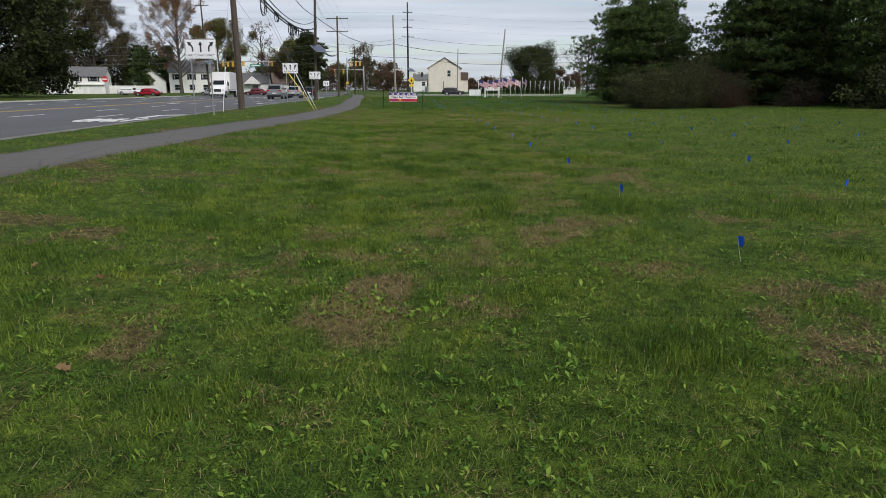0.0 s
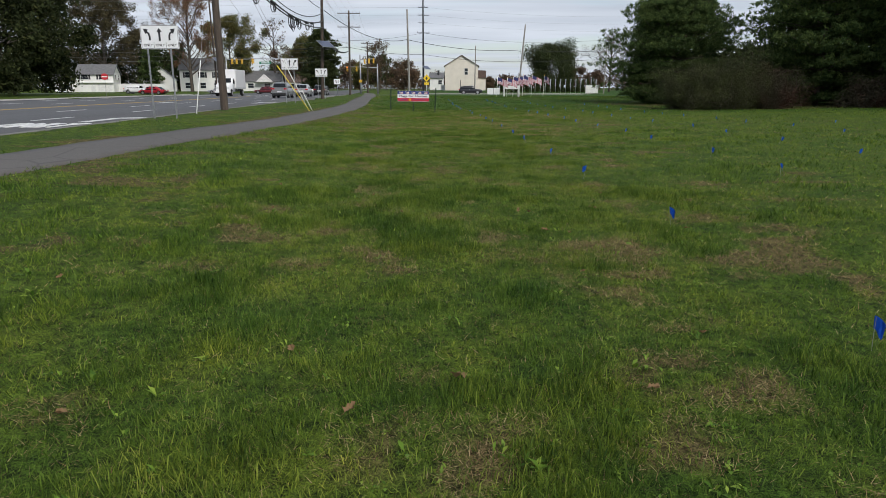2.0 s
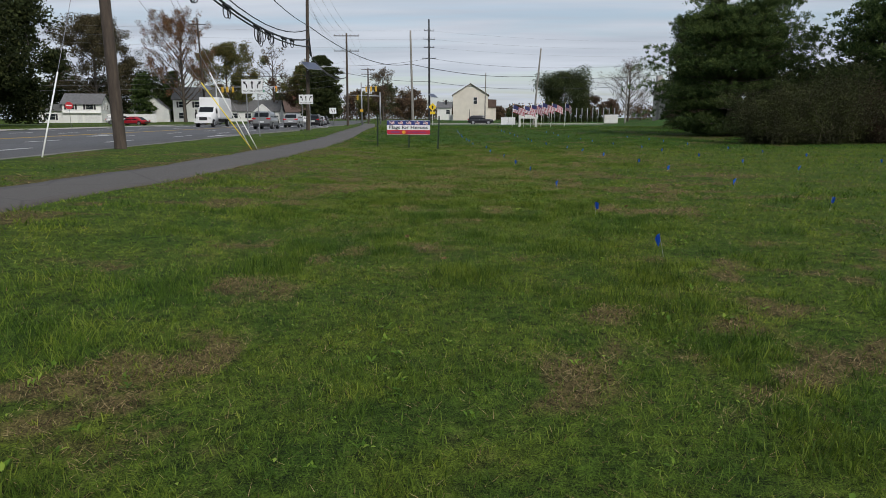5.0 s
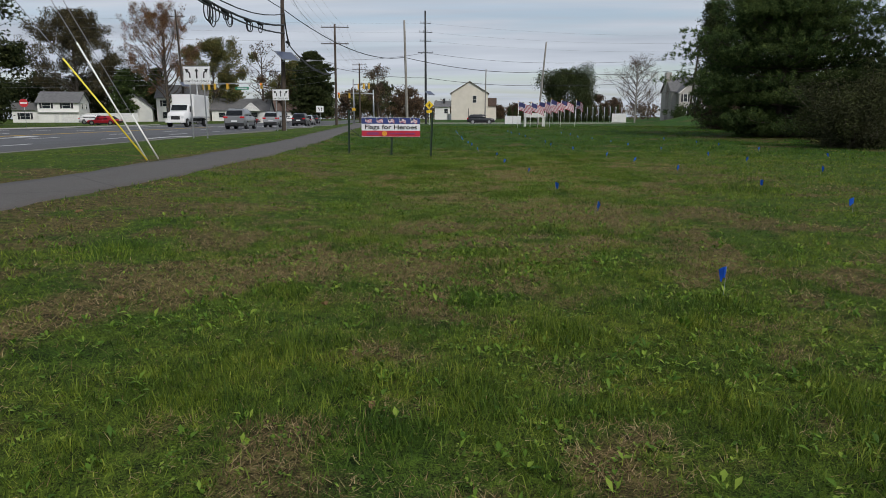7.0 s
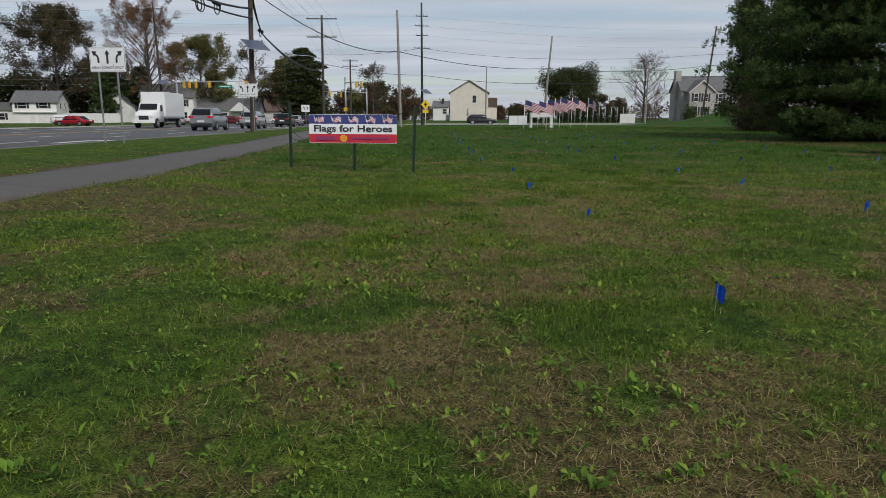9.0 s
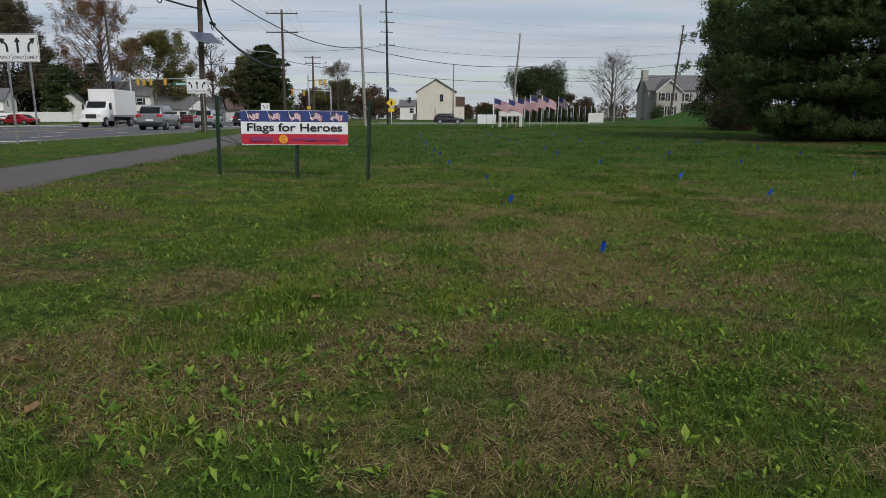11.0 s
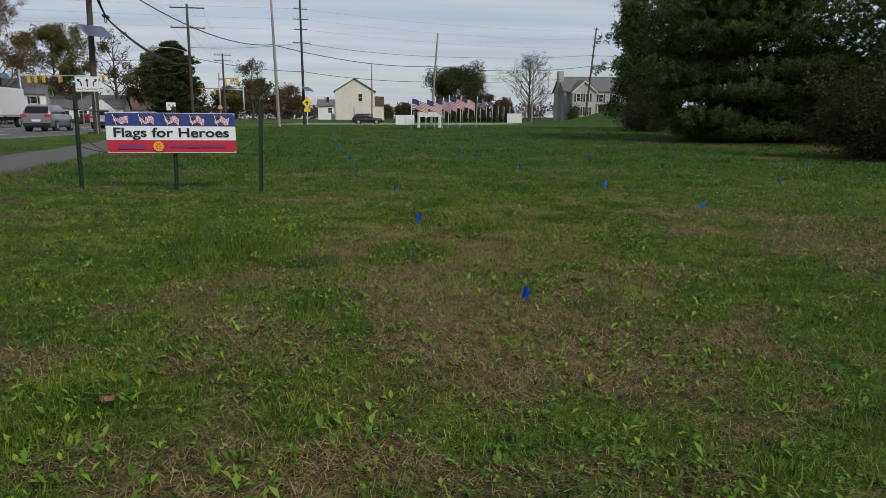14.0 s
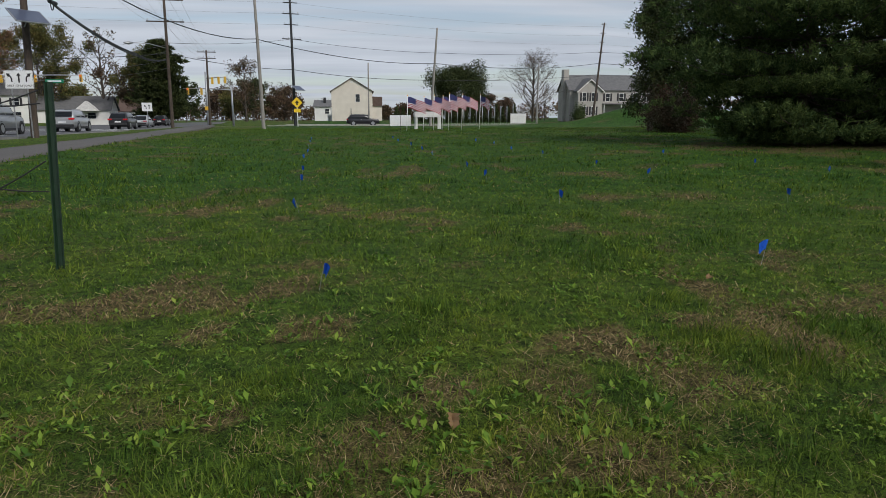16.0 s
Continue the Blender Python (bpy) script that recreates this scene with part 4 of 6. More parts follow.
# ---- trees ----
def limb_tubes(segs, sides=5):
    """Tapered tubes for many short limb pieces: start, end, radii."""
    V, F, base = [], [], 0
    for a, b, r0, r1 in segs:
        d = b - a
        d = d / (np.linalg.norm(d) + 1e-9)
        u = np.cross(d, [0.3, 0.9, 0.2])
        u = u / (np.linalg.norm(u) + 1e-9)
        w = np.cross(d, u)
        ang = 2 * math.pi * np.arange(sides) / sides
        ring = np.cos(ang)[:, None] * u + np.sin(ang)[:, None] * w
        V += [a + ring * r0, b + ring * r1]
        k = np.arange(sides)
        F.append(np.stack([base + k, base + (k + 1) % sides, base + sides + (k + 1) % sides, base + sides + k], 1))
        base += 2 * sides
    return np.concatenate(V), np.concatenate(F)


def leaf_cloud(rng, centres, spread, count, size, up=0.3, long=1.6):
    """Small pointed leaves scattered round centres."""
    n = count
    c = centres[rng.randint(0, len(centres), n)] + np.clip(rng.normal(0, 0.9, (n, 3)), -1.35, 1.35) * spread
    nrm = rng.normal(0, 1, (n, 3))
    nrm[:, 2] += up
    nrm /= np.linalg.norm(nrm, axis=1)[:, None]
    t = np.cross(nrm, rng.normal(0, 1, (n, 3)))
    t /= np.linalg.norm(t, axis=1)[:, None]
    b = np.cross(nrm, t)
    s = (size * rng.uniform(0.6, 1.35, n))[:, None]
    v = np.stack([c - t * s * long * 0.5 + b * s * 0.45, c - t * s * long * 0.35 - b * s * 0.5, c + t * s * long * 0.6], 1)
    return v.reshape(-1, 3), np.arange(3 * n).reshape(n, 3)


def grow(rng, height, spread, first, limbs, rise, trunk_r, lean=0.0, twigs=2, levels=2):
    """Trunk and limbs as pieces, and the points where leaves sit."""
    segs, tips = [], []
    p = np.array([0.0, 0.0, -0.2])
    pts = [p]
    n = 9
    for k in range(n):
        p = p + np.array([rng.normal(0, 0.02 * height / n) + lean * height / n, rng.normal(0, 0.02 * height / n), height * 0.92 / n])
        pts.append(p)
    for k in range(n):
        segs.append((pts[k], pts[k + 1], trunk_r * (1 - k / n) ** 0.8 + 0.02, trunk_r * (1 - (k + 1) / n) ** 0.8 + 0.015))

    def branch(a, d, length, r, level):
        q = a
        m = 3
        for j in range(m):
            d2 = d + rng.normal(0, 0.16, 3) + np.array([0, 0, 0.10])
            d2 /= np.linalg.norm(d2)
            e = q + d2 * length / m
            segs.append((q, e, r * (1 - j / m) + 0.008, r * (1 - (j + 1) / m) + 0.006))
            if level > 0 and j >= 1:
                for _ in range(twigs):
                    d3 = d2 + rng.normal(0, 0.65, 3)
                    branch(e, d3 / np.linalg.norm(d3), length * rng.uniform(0.3, 0.5), r * 0.45, level - 1)
            if j >= 1:
                tips.append(e)
            q, d = e, d2

    for k in range(limbs):
        f = first + (1 - first) * (k + rng.rand()) / limbs
        i = min(int(f * n), n - 1)
        a = pts[i] + (pts[i + 1] - pts[i]) * (f * n - i)
        az = k * 2.4 + rng.uniform(-0.5, 0.5)
        g = (f - first) / (1 - first)
        length = spread * (0.55 + 0.75 * math.sin(math.pi * min(1, 0.18 + 0.82 * g))) * rng.uniform(0.75, 1.15) * (1.0 - 0.45 * g ** 3)
        d = np.array([math.cos(az), math.sin(az), rise + 0.6 * g])
        branch(a, d / np.linalg.norm(d), length * 0.8, trunk_r * 0.42 * (1 - 0.6 * g), levels - 1)
    return segs, np.array(tips)


def broad_tree(base, height, spread, label, leaf, count, size, seed, first=0.25, limbs=16, rise=0.5, puff=0.5, trunk_r=None, name="tree", lean=0.0, sides=3, gaps=0.55):
    rng = np.random.RandomState(seed)
    root = thing(name, pose(base[0], base[1], float(land(base[0], base[1])) if len(base) < 3 else base[2]), label, "tree")
    segs, tips = grow(rng, height, spread, first, limbs, rise, trunk_r or height * 0.022, lean)
    v, f = limb_tubes(segs, sides)
    raw("trunk", v, f, M_BARK, root, smooth=True)
    if count:
        # some twigs carry far more leaves than others, so that gaps open between the clumps
        share = rng.gamma(gaps, 1.0, len(tips)) + 0.03
        thick = tips[rng.choice(len(tips), 4 * len(tips), p=share / share.sum())]
        v, f = leaf_cloud(rng, thick + rng.normal(0, 0.18 * puff, thick.shape), puff * 0.72, count, size)
        v[:, 2] = np.maximum(v[:, 2], 0.25)
        raw("crown", v, f, leaf, root)
    return root


def pine_tree(base, height, spread, label, leaf, seed, whorls=14, per=7, tufts=26, needle=0.42, width=0.05, first=0.06, shape=0.75, per_tuft=12, belly=2.4):
    """A pine: whorls of spreading limbs that carry billowing plumes of needles, with shade between the layers."""
    rng = np.random.RandomState(seed)
    root = thing("pine_tree", pose(base[0], base[1], float(land(base[0], base[1])) - 0.05), label, "tree")
    segs = [(np.array([0, 0, -0.2]), np.array([0.1, 0, height * 0.5]), 0.24, 0.14), (np.array([0.1, 0, height * 0.5]), np.array([0.15, 0.05, height * 0.98]), 0.14, 0.02)]
    cen, dirs, top_light = [], [], []
    up = np.array([0, 0, 1.0])
    gap = height * (0.97 - first) / whorls
    for w in range(whorls):
        g = max(0.0, (w + rng.uniform(-0.2, 0.2)) / whorls)
        z = height * (first + (0.95 - first) * g)
        reach = spread * (1 - g ** belly) ** shape * (0.74 + 0.26 * min(1.0, g / 0.22))
        for k in range(per):
            az = 2 * math.pi * k / per + w * 0.8 + rng.uniform(-0.35, 0.35)
            L = max(0.6, reach * rng.uniform(0.66, 1.12))
            d = np.array([math.cos(az), math.sin(az), 0.0])
            sd = np.array([-d[1], d[0], 0.0])
            o = np.array([0.1, 0, z + rng.uniform(-0.3, 0.3) * gap])
            q = o
            droop = 0.04 - 0.20 * (1 - g) ** 2 + (0.10 if g < 0.08 else 0.0) + rng.normal(0, 0.05)
            n = 6
            puffs = [(rng.uniform(0.35, 1.02), rng.normal(0, 0.16), rng.uniform(0.75, 1.35)) for _ in range(5)]
            for j in range(n):
                u = (j + 1) / n
                e = o + d * L * u + up * L * (droop * u + (0.20 + 0.35 * g ** 3) * u ** 2.2) + rng.normal(0, 0.012 * L, 3)
                segs.append((q, e, 0.05 * (1 - j / n) + 0.012, 0.05 * (1 - u) + 0.008))
                q = e
            for u, ac, big in puffs:
                m = int(tufts / 5 * big ** 2)
                c0 = o + d * L * u + up * L * (droop * u + (0.20 + 0.35 * g ** 3) * u ** 2.2) + sd * L * ac
                a = rng.uniform(0, 2 * math.pi, m)
                r = np.sqrt(rng.rand(m))
                R = (0.17 * L + 0.30) * big
                fx, fy = r * np.cos(a) * R * 1.25, r * np.sin(a) * R
                dome = np.sqrt(np.maximum(0, 1 - r ** 2))
                c = c0 + fx[:, None] * d + fy[:, None] * sd + up * (dome * 0.42 * R * rng.uniform(0.2, 1.0, m) - 0.10 * R * r)[:, None]
                cen.append(c)
                # paler tips, and sky light on plume tops put into the needle tint
                top_light.append(np.clip(0.15 + 0.55 * dome * (c[:, 2] - c0[2]) / (0.42 * R) + 0.3 * r * u + rng.normal(0, 0.1, m), 0, 1))
                dd = d * 0.35 + (fx / R)[:, None] * d * 0.8 + (fy / R)[:, None] * sd * 0.8 + up * rng.uniform(0.2, 1.1, m)[:, None]
                dirs.append(dd / np.linalg.norm(dd, axis=1)[:, None])
    v, f = limb_tubes(segs, 3)
    raw("trunk", v, f, M_BARK, root)
    cen, dirs = np.concatenate(cen), np.concatenate(dirs)
    m = per_tuft
    n = len(cen) * m
    c, d = np.repeat(cen, m, 0), np.repeat(dirs, m, 0)
    d = d + rng.normal(0, 0.7, (n, 3))
    d /= np.linalg.norm(d, axis=1)[:, None]
    c = c + rng.normal(0, 0.06, (n, 3))
    s = np.cross(d, rng.normal(0, 1, (n, 3)))
    s /= np.linalg.norm(s, axis=1)[:, None]
    ln = (needle * rng.uniform(0.6, 1.2, n))[:, None]
    v = np.stack([c - s * width, c + s * width, c + d * ln], 1)
    keep = v[:, :, 2].min(1) > 0.12
    v, tint = v[keep], np.repeat(np.concatenate(top_light), per_tuft)[keep]
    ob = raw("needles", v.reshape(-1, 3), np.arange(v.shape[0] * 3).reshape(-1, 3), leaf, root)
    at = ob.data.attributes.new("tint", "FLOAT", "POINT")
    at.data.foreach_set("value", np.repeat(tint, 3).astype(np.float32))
    return root


def bush(base, rx, ry, h, label, leaf, count, size, seed, name="shrub"):
    rng = np.random.RandomState(seed)
    root = thing(name, pose(base[0], base[1], float(land(base[0], base[1])) - 0.05), label, "shrub")
    segs, tips = [], []
    for k in range(70):
        az, el = rng.uniform(0, 2 * math.pi), rng.uniform(0.25, 1.45)
        flat = (abs(math.cos(el)) ** 2.4 + abs(math.sin(el)) ** 2.4) ** (-1 / 2.4)
        lump = 0.84 + 0.18 * math.sin(3 * az + seed) + 0.16 * math.sin(5 * az + 2.1 * seed) * math.cos(el) + 0.14 * math.sin(6 * el + 4 * az + seed)
        d = np.array([math.cos(az) * math.cos(el) * rx, math.sin(az) * math.cos(el) * ry, math.sin(el) * h * 0.97]) * flat * lump * rng.uniform(0.74, 1.05)
        q = np.array([rng.normal(0, rx * 0.12), rng.normal(0, ry * 0.12), 0.0])
        for j in range(5):
            e = q * 0 + np.array([d[0] * ((j + 1) / 5) ** 0.8, d[1] * ((j + 1) / 5) ** 0.8, d[2] * ((j + 1) / 5) ** 1.25]) + rng.normal(0, 0.06 * h, 3)
            e[2] = max(e[2], 0.1)
            segs.append((q, e, 0.03 * (1 - j / 5) + 0.006, 0.03 * (1 - (j + 1) / 5) + 0.005))
            if j > 0:
                tips += [e] * (j + 1)
            q = e
    v, f = limb_tubes(segs, 4)
    raw("stem", v, f, M_BARK, root)
    v, f = leaf_cloud(rng, np.array(tips), 0.11 * h, count, size)
    v[:, 2] = np.maximum(v[:, 2], 0.02)
    raw("leaves", v, f, leaf, root)
    return root


# pine stops run from shaded plume hearts to sky-lit tops, painted by tint
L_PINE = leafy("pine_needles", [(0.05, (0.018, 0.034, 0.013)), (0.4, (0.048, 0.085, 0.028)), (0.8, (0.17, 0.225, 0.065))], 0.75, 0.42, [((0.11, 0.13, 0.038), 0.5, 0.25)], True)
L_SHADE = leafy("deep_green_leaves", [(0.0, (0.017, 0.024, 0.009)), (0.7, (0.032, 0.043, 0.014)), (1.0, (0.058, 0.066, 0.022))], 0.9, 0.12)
L_DARK = leafy("dark_leaves", [(0.0, (0.022, 0.032, 0.012)), (0.7, (0.045, 0.062, 0.02)), (1.0, (0.085, 0.095, 0.03))], 0.6, 0.15)
L_GREEN = leafy("green_leaves", [(0.0, (0.025, 0.045, 0.014)), (0.6, (0.055, 0.09, 0.026)), (1.0, (0.11, 0.14, 0.04))], 0.6, 0.2)
L_SHRUB = leafy("shrub_leaves", [(0.0, (0.030, 0.034, 0.016)), (0.6, (0.042, 0.046, 0.021)), (1.0, (0.056, 0.056, 0.026))], 0.85, 0.06, [((0.05, 0.034, 0.022), 0.4, 0.28), ((0.09, 0.11, 0.03), 0.9, 0.45)])
L_RUST = leafy("rusty_shrub_leaves", [(0.0, (0.028, 0.026, 0.015)), (0.6, (0.038, 0.034, 0.02)), (1.0, (0.052, 0.041, 0.025))], 0.85, 0.06, [((0.09, 0.022, 0.022), 0.7, 0.35)])
L_ORANGE = leafy("autumn_leaves", [(0.0, (0.08, 0.05, 0.03)), (0.5, (0.17, 0.09, 0.05)), (0.85, (0.24, 0.12, 0.06)), (1.0, (0.12, 0.12, 0.04))], 0.6, 0.2)
L_OLIVE = leafy("olive_leaves", [(0.0, (0.055, 0.066, 0.026)), (0.6, (0.11, 0.125, 0.042)), (1.0, (0.23, 0.18, 0.06))], 0.6, 0.3, [((0.20, 0.15, 0.05), 0.22, 0.4)])
L_FADED = leafy("faded_olive_leaves", [(0.0, (0.042, 0.04, 0.022)), (0.6, (0.075, 0.066, 0.034)), (1.0, (0.12, 0.09, 0.045))], 0.8, 0.12)
L_BROWN = leafy("brown_leaves", [(0.0, (0.055, 0.042, 0.03)), (0.6, (0.10, 0.068, 0.045)), (1.0, (0.17, 0.105, 0.06))], 0.7, 0.2, [((0.12, 0.06, 0.045), 0.15, 0.5), ((0.09, 0.1, 0.035), 0.2, 0.3)])

# the stand of pines and shrubs beside the lawn
TALL = "tall dark green pine among other pines"
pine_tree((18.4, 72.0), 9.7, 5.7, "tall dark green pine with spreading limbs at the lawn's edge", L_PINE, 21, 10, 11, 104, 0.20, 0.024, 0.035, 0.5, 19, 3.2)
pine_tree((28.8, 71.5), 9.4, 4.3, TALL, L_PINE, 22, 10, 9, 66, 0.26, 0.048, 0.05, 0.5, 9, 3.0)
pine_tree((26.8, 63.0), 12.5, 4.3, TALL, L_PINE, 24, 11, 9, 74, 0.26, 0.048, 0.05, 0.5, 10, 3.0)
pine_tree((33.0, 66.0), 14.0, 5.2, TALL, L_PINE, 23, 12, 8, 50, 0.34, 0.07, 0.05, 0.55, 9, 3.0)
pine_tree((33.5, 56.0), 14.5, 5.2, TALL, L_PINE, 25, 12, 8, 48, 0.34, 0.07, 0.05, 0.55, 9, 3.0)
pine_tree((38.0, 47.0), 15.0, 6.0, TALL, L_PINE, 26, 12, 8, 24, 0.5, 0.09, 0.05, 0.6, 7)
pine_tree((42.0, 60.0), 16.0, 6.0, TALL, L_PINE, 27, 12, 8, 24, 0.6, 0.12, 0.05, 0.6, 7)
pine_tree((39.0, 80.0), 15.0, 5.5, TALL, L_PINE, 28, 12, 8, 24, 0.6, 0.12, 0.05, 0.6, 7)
bush((15.9, 59.4), 3.0, 2.6, 2.9, "broad dense olive-brown shrub before the pines", L_SHRUB, 60000, 0.046, 31)
bush((18.7, 58.8), 3.1, 2.7, 3.6, "tall dense brown-green shrub before the pines", L_SHRUB, 60000, 0.046, 34)
bush((21.5, 58.8), 2.3, 2.3, 2.8, "dense olive shrub with some reddish leaves", L_RUST, 40000, 0.045, 35)
bush((27.2, 57.5), 2.3, 1.8, 2.1, "low sparse reddish-brown shrub under the pines", L_RUST, 9000, 0.07, 32)
bush((31.0, 50.5), 4.0, 3.0, 3.4, "large dark shrub under the pines", L_SHRUB, 12000, 0.14, 33)
broad_tree((21.6, 93.0), 11.6, 1.7, "slim leafy green tree behind the pine", L_DARK, 24000, 0.11, 41, 0.10, 40, 0.8, 0.55, gaps=30.0)
broad_tree((24.0, 92.0), 13.8, 2.2, "slim leafy green tree behind the pine", L_DARK, 28000, 0.11, 42, 0.08, 40, 0.8, 0.62, gaps=30.0)
bush((20.9, 88.0), 2.4, 2.0, 3.3, "dense reddish-brown shrub at the foot of slim trees", L_RUST, 16000, 0.07, 37)
broad_tree((27.0, 90.0), 10.5, 3.2, "leafy green tree behind the pines", L_DARK, 12000, 0.2, 43, 0.12, 20, 0.9, 0.5)
broad_tree((44.0, 75.0), 17.0, 5.0, "leafy green tree behind the pines", L_DARK, 11000, 0.26, 44, 0.12, 20, 0.8, 0.5)

bush((45.6, 180.5), 1.5, 1.4, 3.4, "small rounded green shrub beside the grey house", L_GREEN, 5000, 0.13, 38)

# far trees, from the cream house to the right
broad_tree((28.3, 230.0), 12.2, 7.4, "dense round dark green tree behind the hedge", L_DARK, 56000, 0.22, 51, 0.06, 34, 0.2, 1.6, gaps=60.0)
broad_tree((37.2, 185.0), 13.6, 6.0, "nearly bare grey tree with few leaves", L_BROWN, 4200, 0.11, 52, 0.15, 64, 0.55, 0.55)
for k, (x, y, h) in enumerate(((9, 250, 3.8), (15, 255, 4.5), (40, 250, 7), (48, 260, 6), (-18, 246, 6), (-24, 250, 6.5), (-8, 245, 4.5), (-33, 262, 8))):
    broad_tree((x, y), h, h * 0.5, "far brown autumn tree on the skyline", L_BROWN, 4000, 0.26, 60 + k, 0.08, 14, 0.5, 0.7, name="far_tree")
broad_tree((44.0, 200.0), 8.5, 3.6, "thin bare tree behind the hedge", None, 0, 0, 75, 0.15, 22, 0.8, 0.3, trunk_r=0.12)

# across the road
for k, (x, y, h, sp, n, z) in enumerate(((-68.0, 112.0, 18.0, 9.0, 50000, 0.29), (-61.0, 97.0, 19.0, 9.0, 50000, 0.29), (-60.0, 80.0, 18.0, 8.5, 30000, 0.36))):
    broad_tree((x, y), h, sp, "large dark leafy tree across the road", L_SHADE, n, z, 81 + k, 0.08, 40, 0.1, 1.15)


def far_woods(points, depth, height, leaf, count, size, seed, label):
    """A belt of distant trees and brush that no one could count."""
    rng = np.random.RandomState(seed)
    pts = np.array(points, float)
    u = rng.uniform(0, len(pts) - 1, 700)
    i = np.floor(u).astype(int)
    c = pts[i] + (pts[i + 1] - pts[i]) * (u - i)[:, None]
    c = np.column_stack([c + rng.normal(0, depth, (700, 2)), rng.rand(700) ** 0.8 * height * (0.6 + 0.5 * drift(c[:, 0], c[:, 1], 9.0, 5))])
    c[:, 2] += land(c[:, 0], c[:, 1])
    v, f = leaf_cloud(rng, c, 1.1, count, size)
    v[:, 2] = np.maximum(v[:, 2], land(v[:, 0], v[:, 1]) + 0.02)
    tagged(raw("far_woods", v, f, leaf), label, "woods", kind="stuff")


# filler mass, added so that no sky shows between the pines
far_woods([(27, 80), (33, 82), (40, 74), (47, 62)], 1.6, 5.0, L_SHADE, 22000, 0.42, 70, "dark leaf mass added behind the pines to hide the sky")
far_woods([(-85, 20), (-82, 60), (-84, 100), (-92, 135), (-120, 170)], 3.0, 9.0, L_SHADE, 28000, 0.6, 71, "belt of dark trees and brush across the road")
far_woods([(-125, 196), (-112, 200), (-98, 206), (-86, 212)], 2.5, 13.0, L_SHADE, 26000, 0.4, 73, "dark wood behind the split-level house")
far_woods([(-140, 275), (-90, 280), (-40, 285), (0, 290), (60, 285), (140, 260)], 5.0, 6.0, L_BROWN, 22000, 0.55, 72, "low belt of brown autumn woods on the skyline")
broad_tree((-96.0, 192.0), 25.0, 10.0, "tall faded olive tree behind the split-level house", L_FADED, 52000, 0.22, 85, 0.12, 44, 0.4, 1.0, gaps=1.3)
broad_tree((-66.5, 176.0), 23.0, 9.2, "tall sparse tree with rust-coloured autumn leaves", L_ORANGE, 22000, 0.16, 86, 0.18, 44, 0.8, 0.66, gaps=1.4)
broad_tree((-61.5, 190.0), 17.5, 8.0, "olive green tree turning in autumn", L_OLIVE, 36000, 0.2, 87, 0.12, 24, 0.5, 0.95)
broad_tree((-49.5, 190.0), 18.5, 5.6, "bare grey tree beside the junction", L_BROWN, 400, 0.3, 89, 0.2, 24, 0.8, 0.5)
broad_tree((-38.5, 184.0), 12.6, 5.6, "green and yellow tree beyond the junction", L_OLIVE, 30000, 0.19, 90, 0.1, 20, 0.5, 0.8)
broad_tree((-42.5, 190.0), 10.5, 6.0, "brown autumn tree beyond the junction", L_BROWN, 14000, 0.24, 91, 0.1, 20, 0.5, 0.8)
broad_tree((-23.0, 196.0), 12.5, 4.5, "half-bare brown tree beyond the junction", L_BROWN, 3600, 0.2, 92, 0.1, 20, 0.5, 0.7)
pine_tree((-33.3, 171.0), 15.0, 4.3, "tall narrow dark conifer beyond the junction", L_DARK, 93, 18, 9, 26, 0.6, 0.11)
pine_tree((-77.0, 178.0), 11.5, 2.6, "small dark conifer behind the white fence", L_PINE, 94, 14, 6, 18, 0.6, 0.11)
pine_tree((-73.5, 186.0), 12.5, 2.8, "small dark conifer behind the white fence", L_PINE, 95, 14, 6, 18, 0.6, 0.11)
for k in range(16):
    x = -130 + k * 7.2
    broad_tree((x, 262 + 14 * math.sin(k * 1.7)), 7 + 4 * (0.5 + 0.5 * math.sin(k * 2.3)), 5.0, "far wooded skyline tree in autumn colours", (L_BROWN, L_OLIVE, L_DARK)[k % 3], 4000, 0.4, 110 + k, 0.08, 14, 0.5, 1.0, name="far_tree")

# ---- houses ----
M_SIDE_CREAM = siding("siding_cream", (0.66, 0.61, 0.53))
M_SIDE_WHITE = siding("siding_white", (0.74, 0.74, 0.71))
M_SIDE_GREY = siding("siding_grey", (0.38, 0.36, 0.33))
M_ROOF_GREY = paint("roof_shingle_grey", (0.10, 0.10, 0.105), (0.15, 0.15, 0.15), 0.9, scale=2, fine=9, bump=0.5)
M_ROOF_BROWN = paint("roof_shingle_brown", (0.085, 0.055, 0.045), (0.12, 0.08, 0.065), 0.9, scale=2, fine=9, bump=0.5)
M_TRIM = paint("trim_white", (0.74, 0.74, 0.72), None, 0.5, scale=3)
M_SHUTTER = paint("shutter_dark", (0.02, 0.02, 0.024), None, 0.6, scale=3)
M_BRICK = paint("brick_red", (0.16, 0.07, 0.05), (0.22, 0.11, 0.08), 0.9, scale=4, fine=14, bump=0.4)


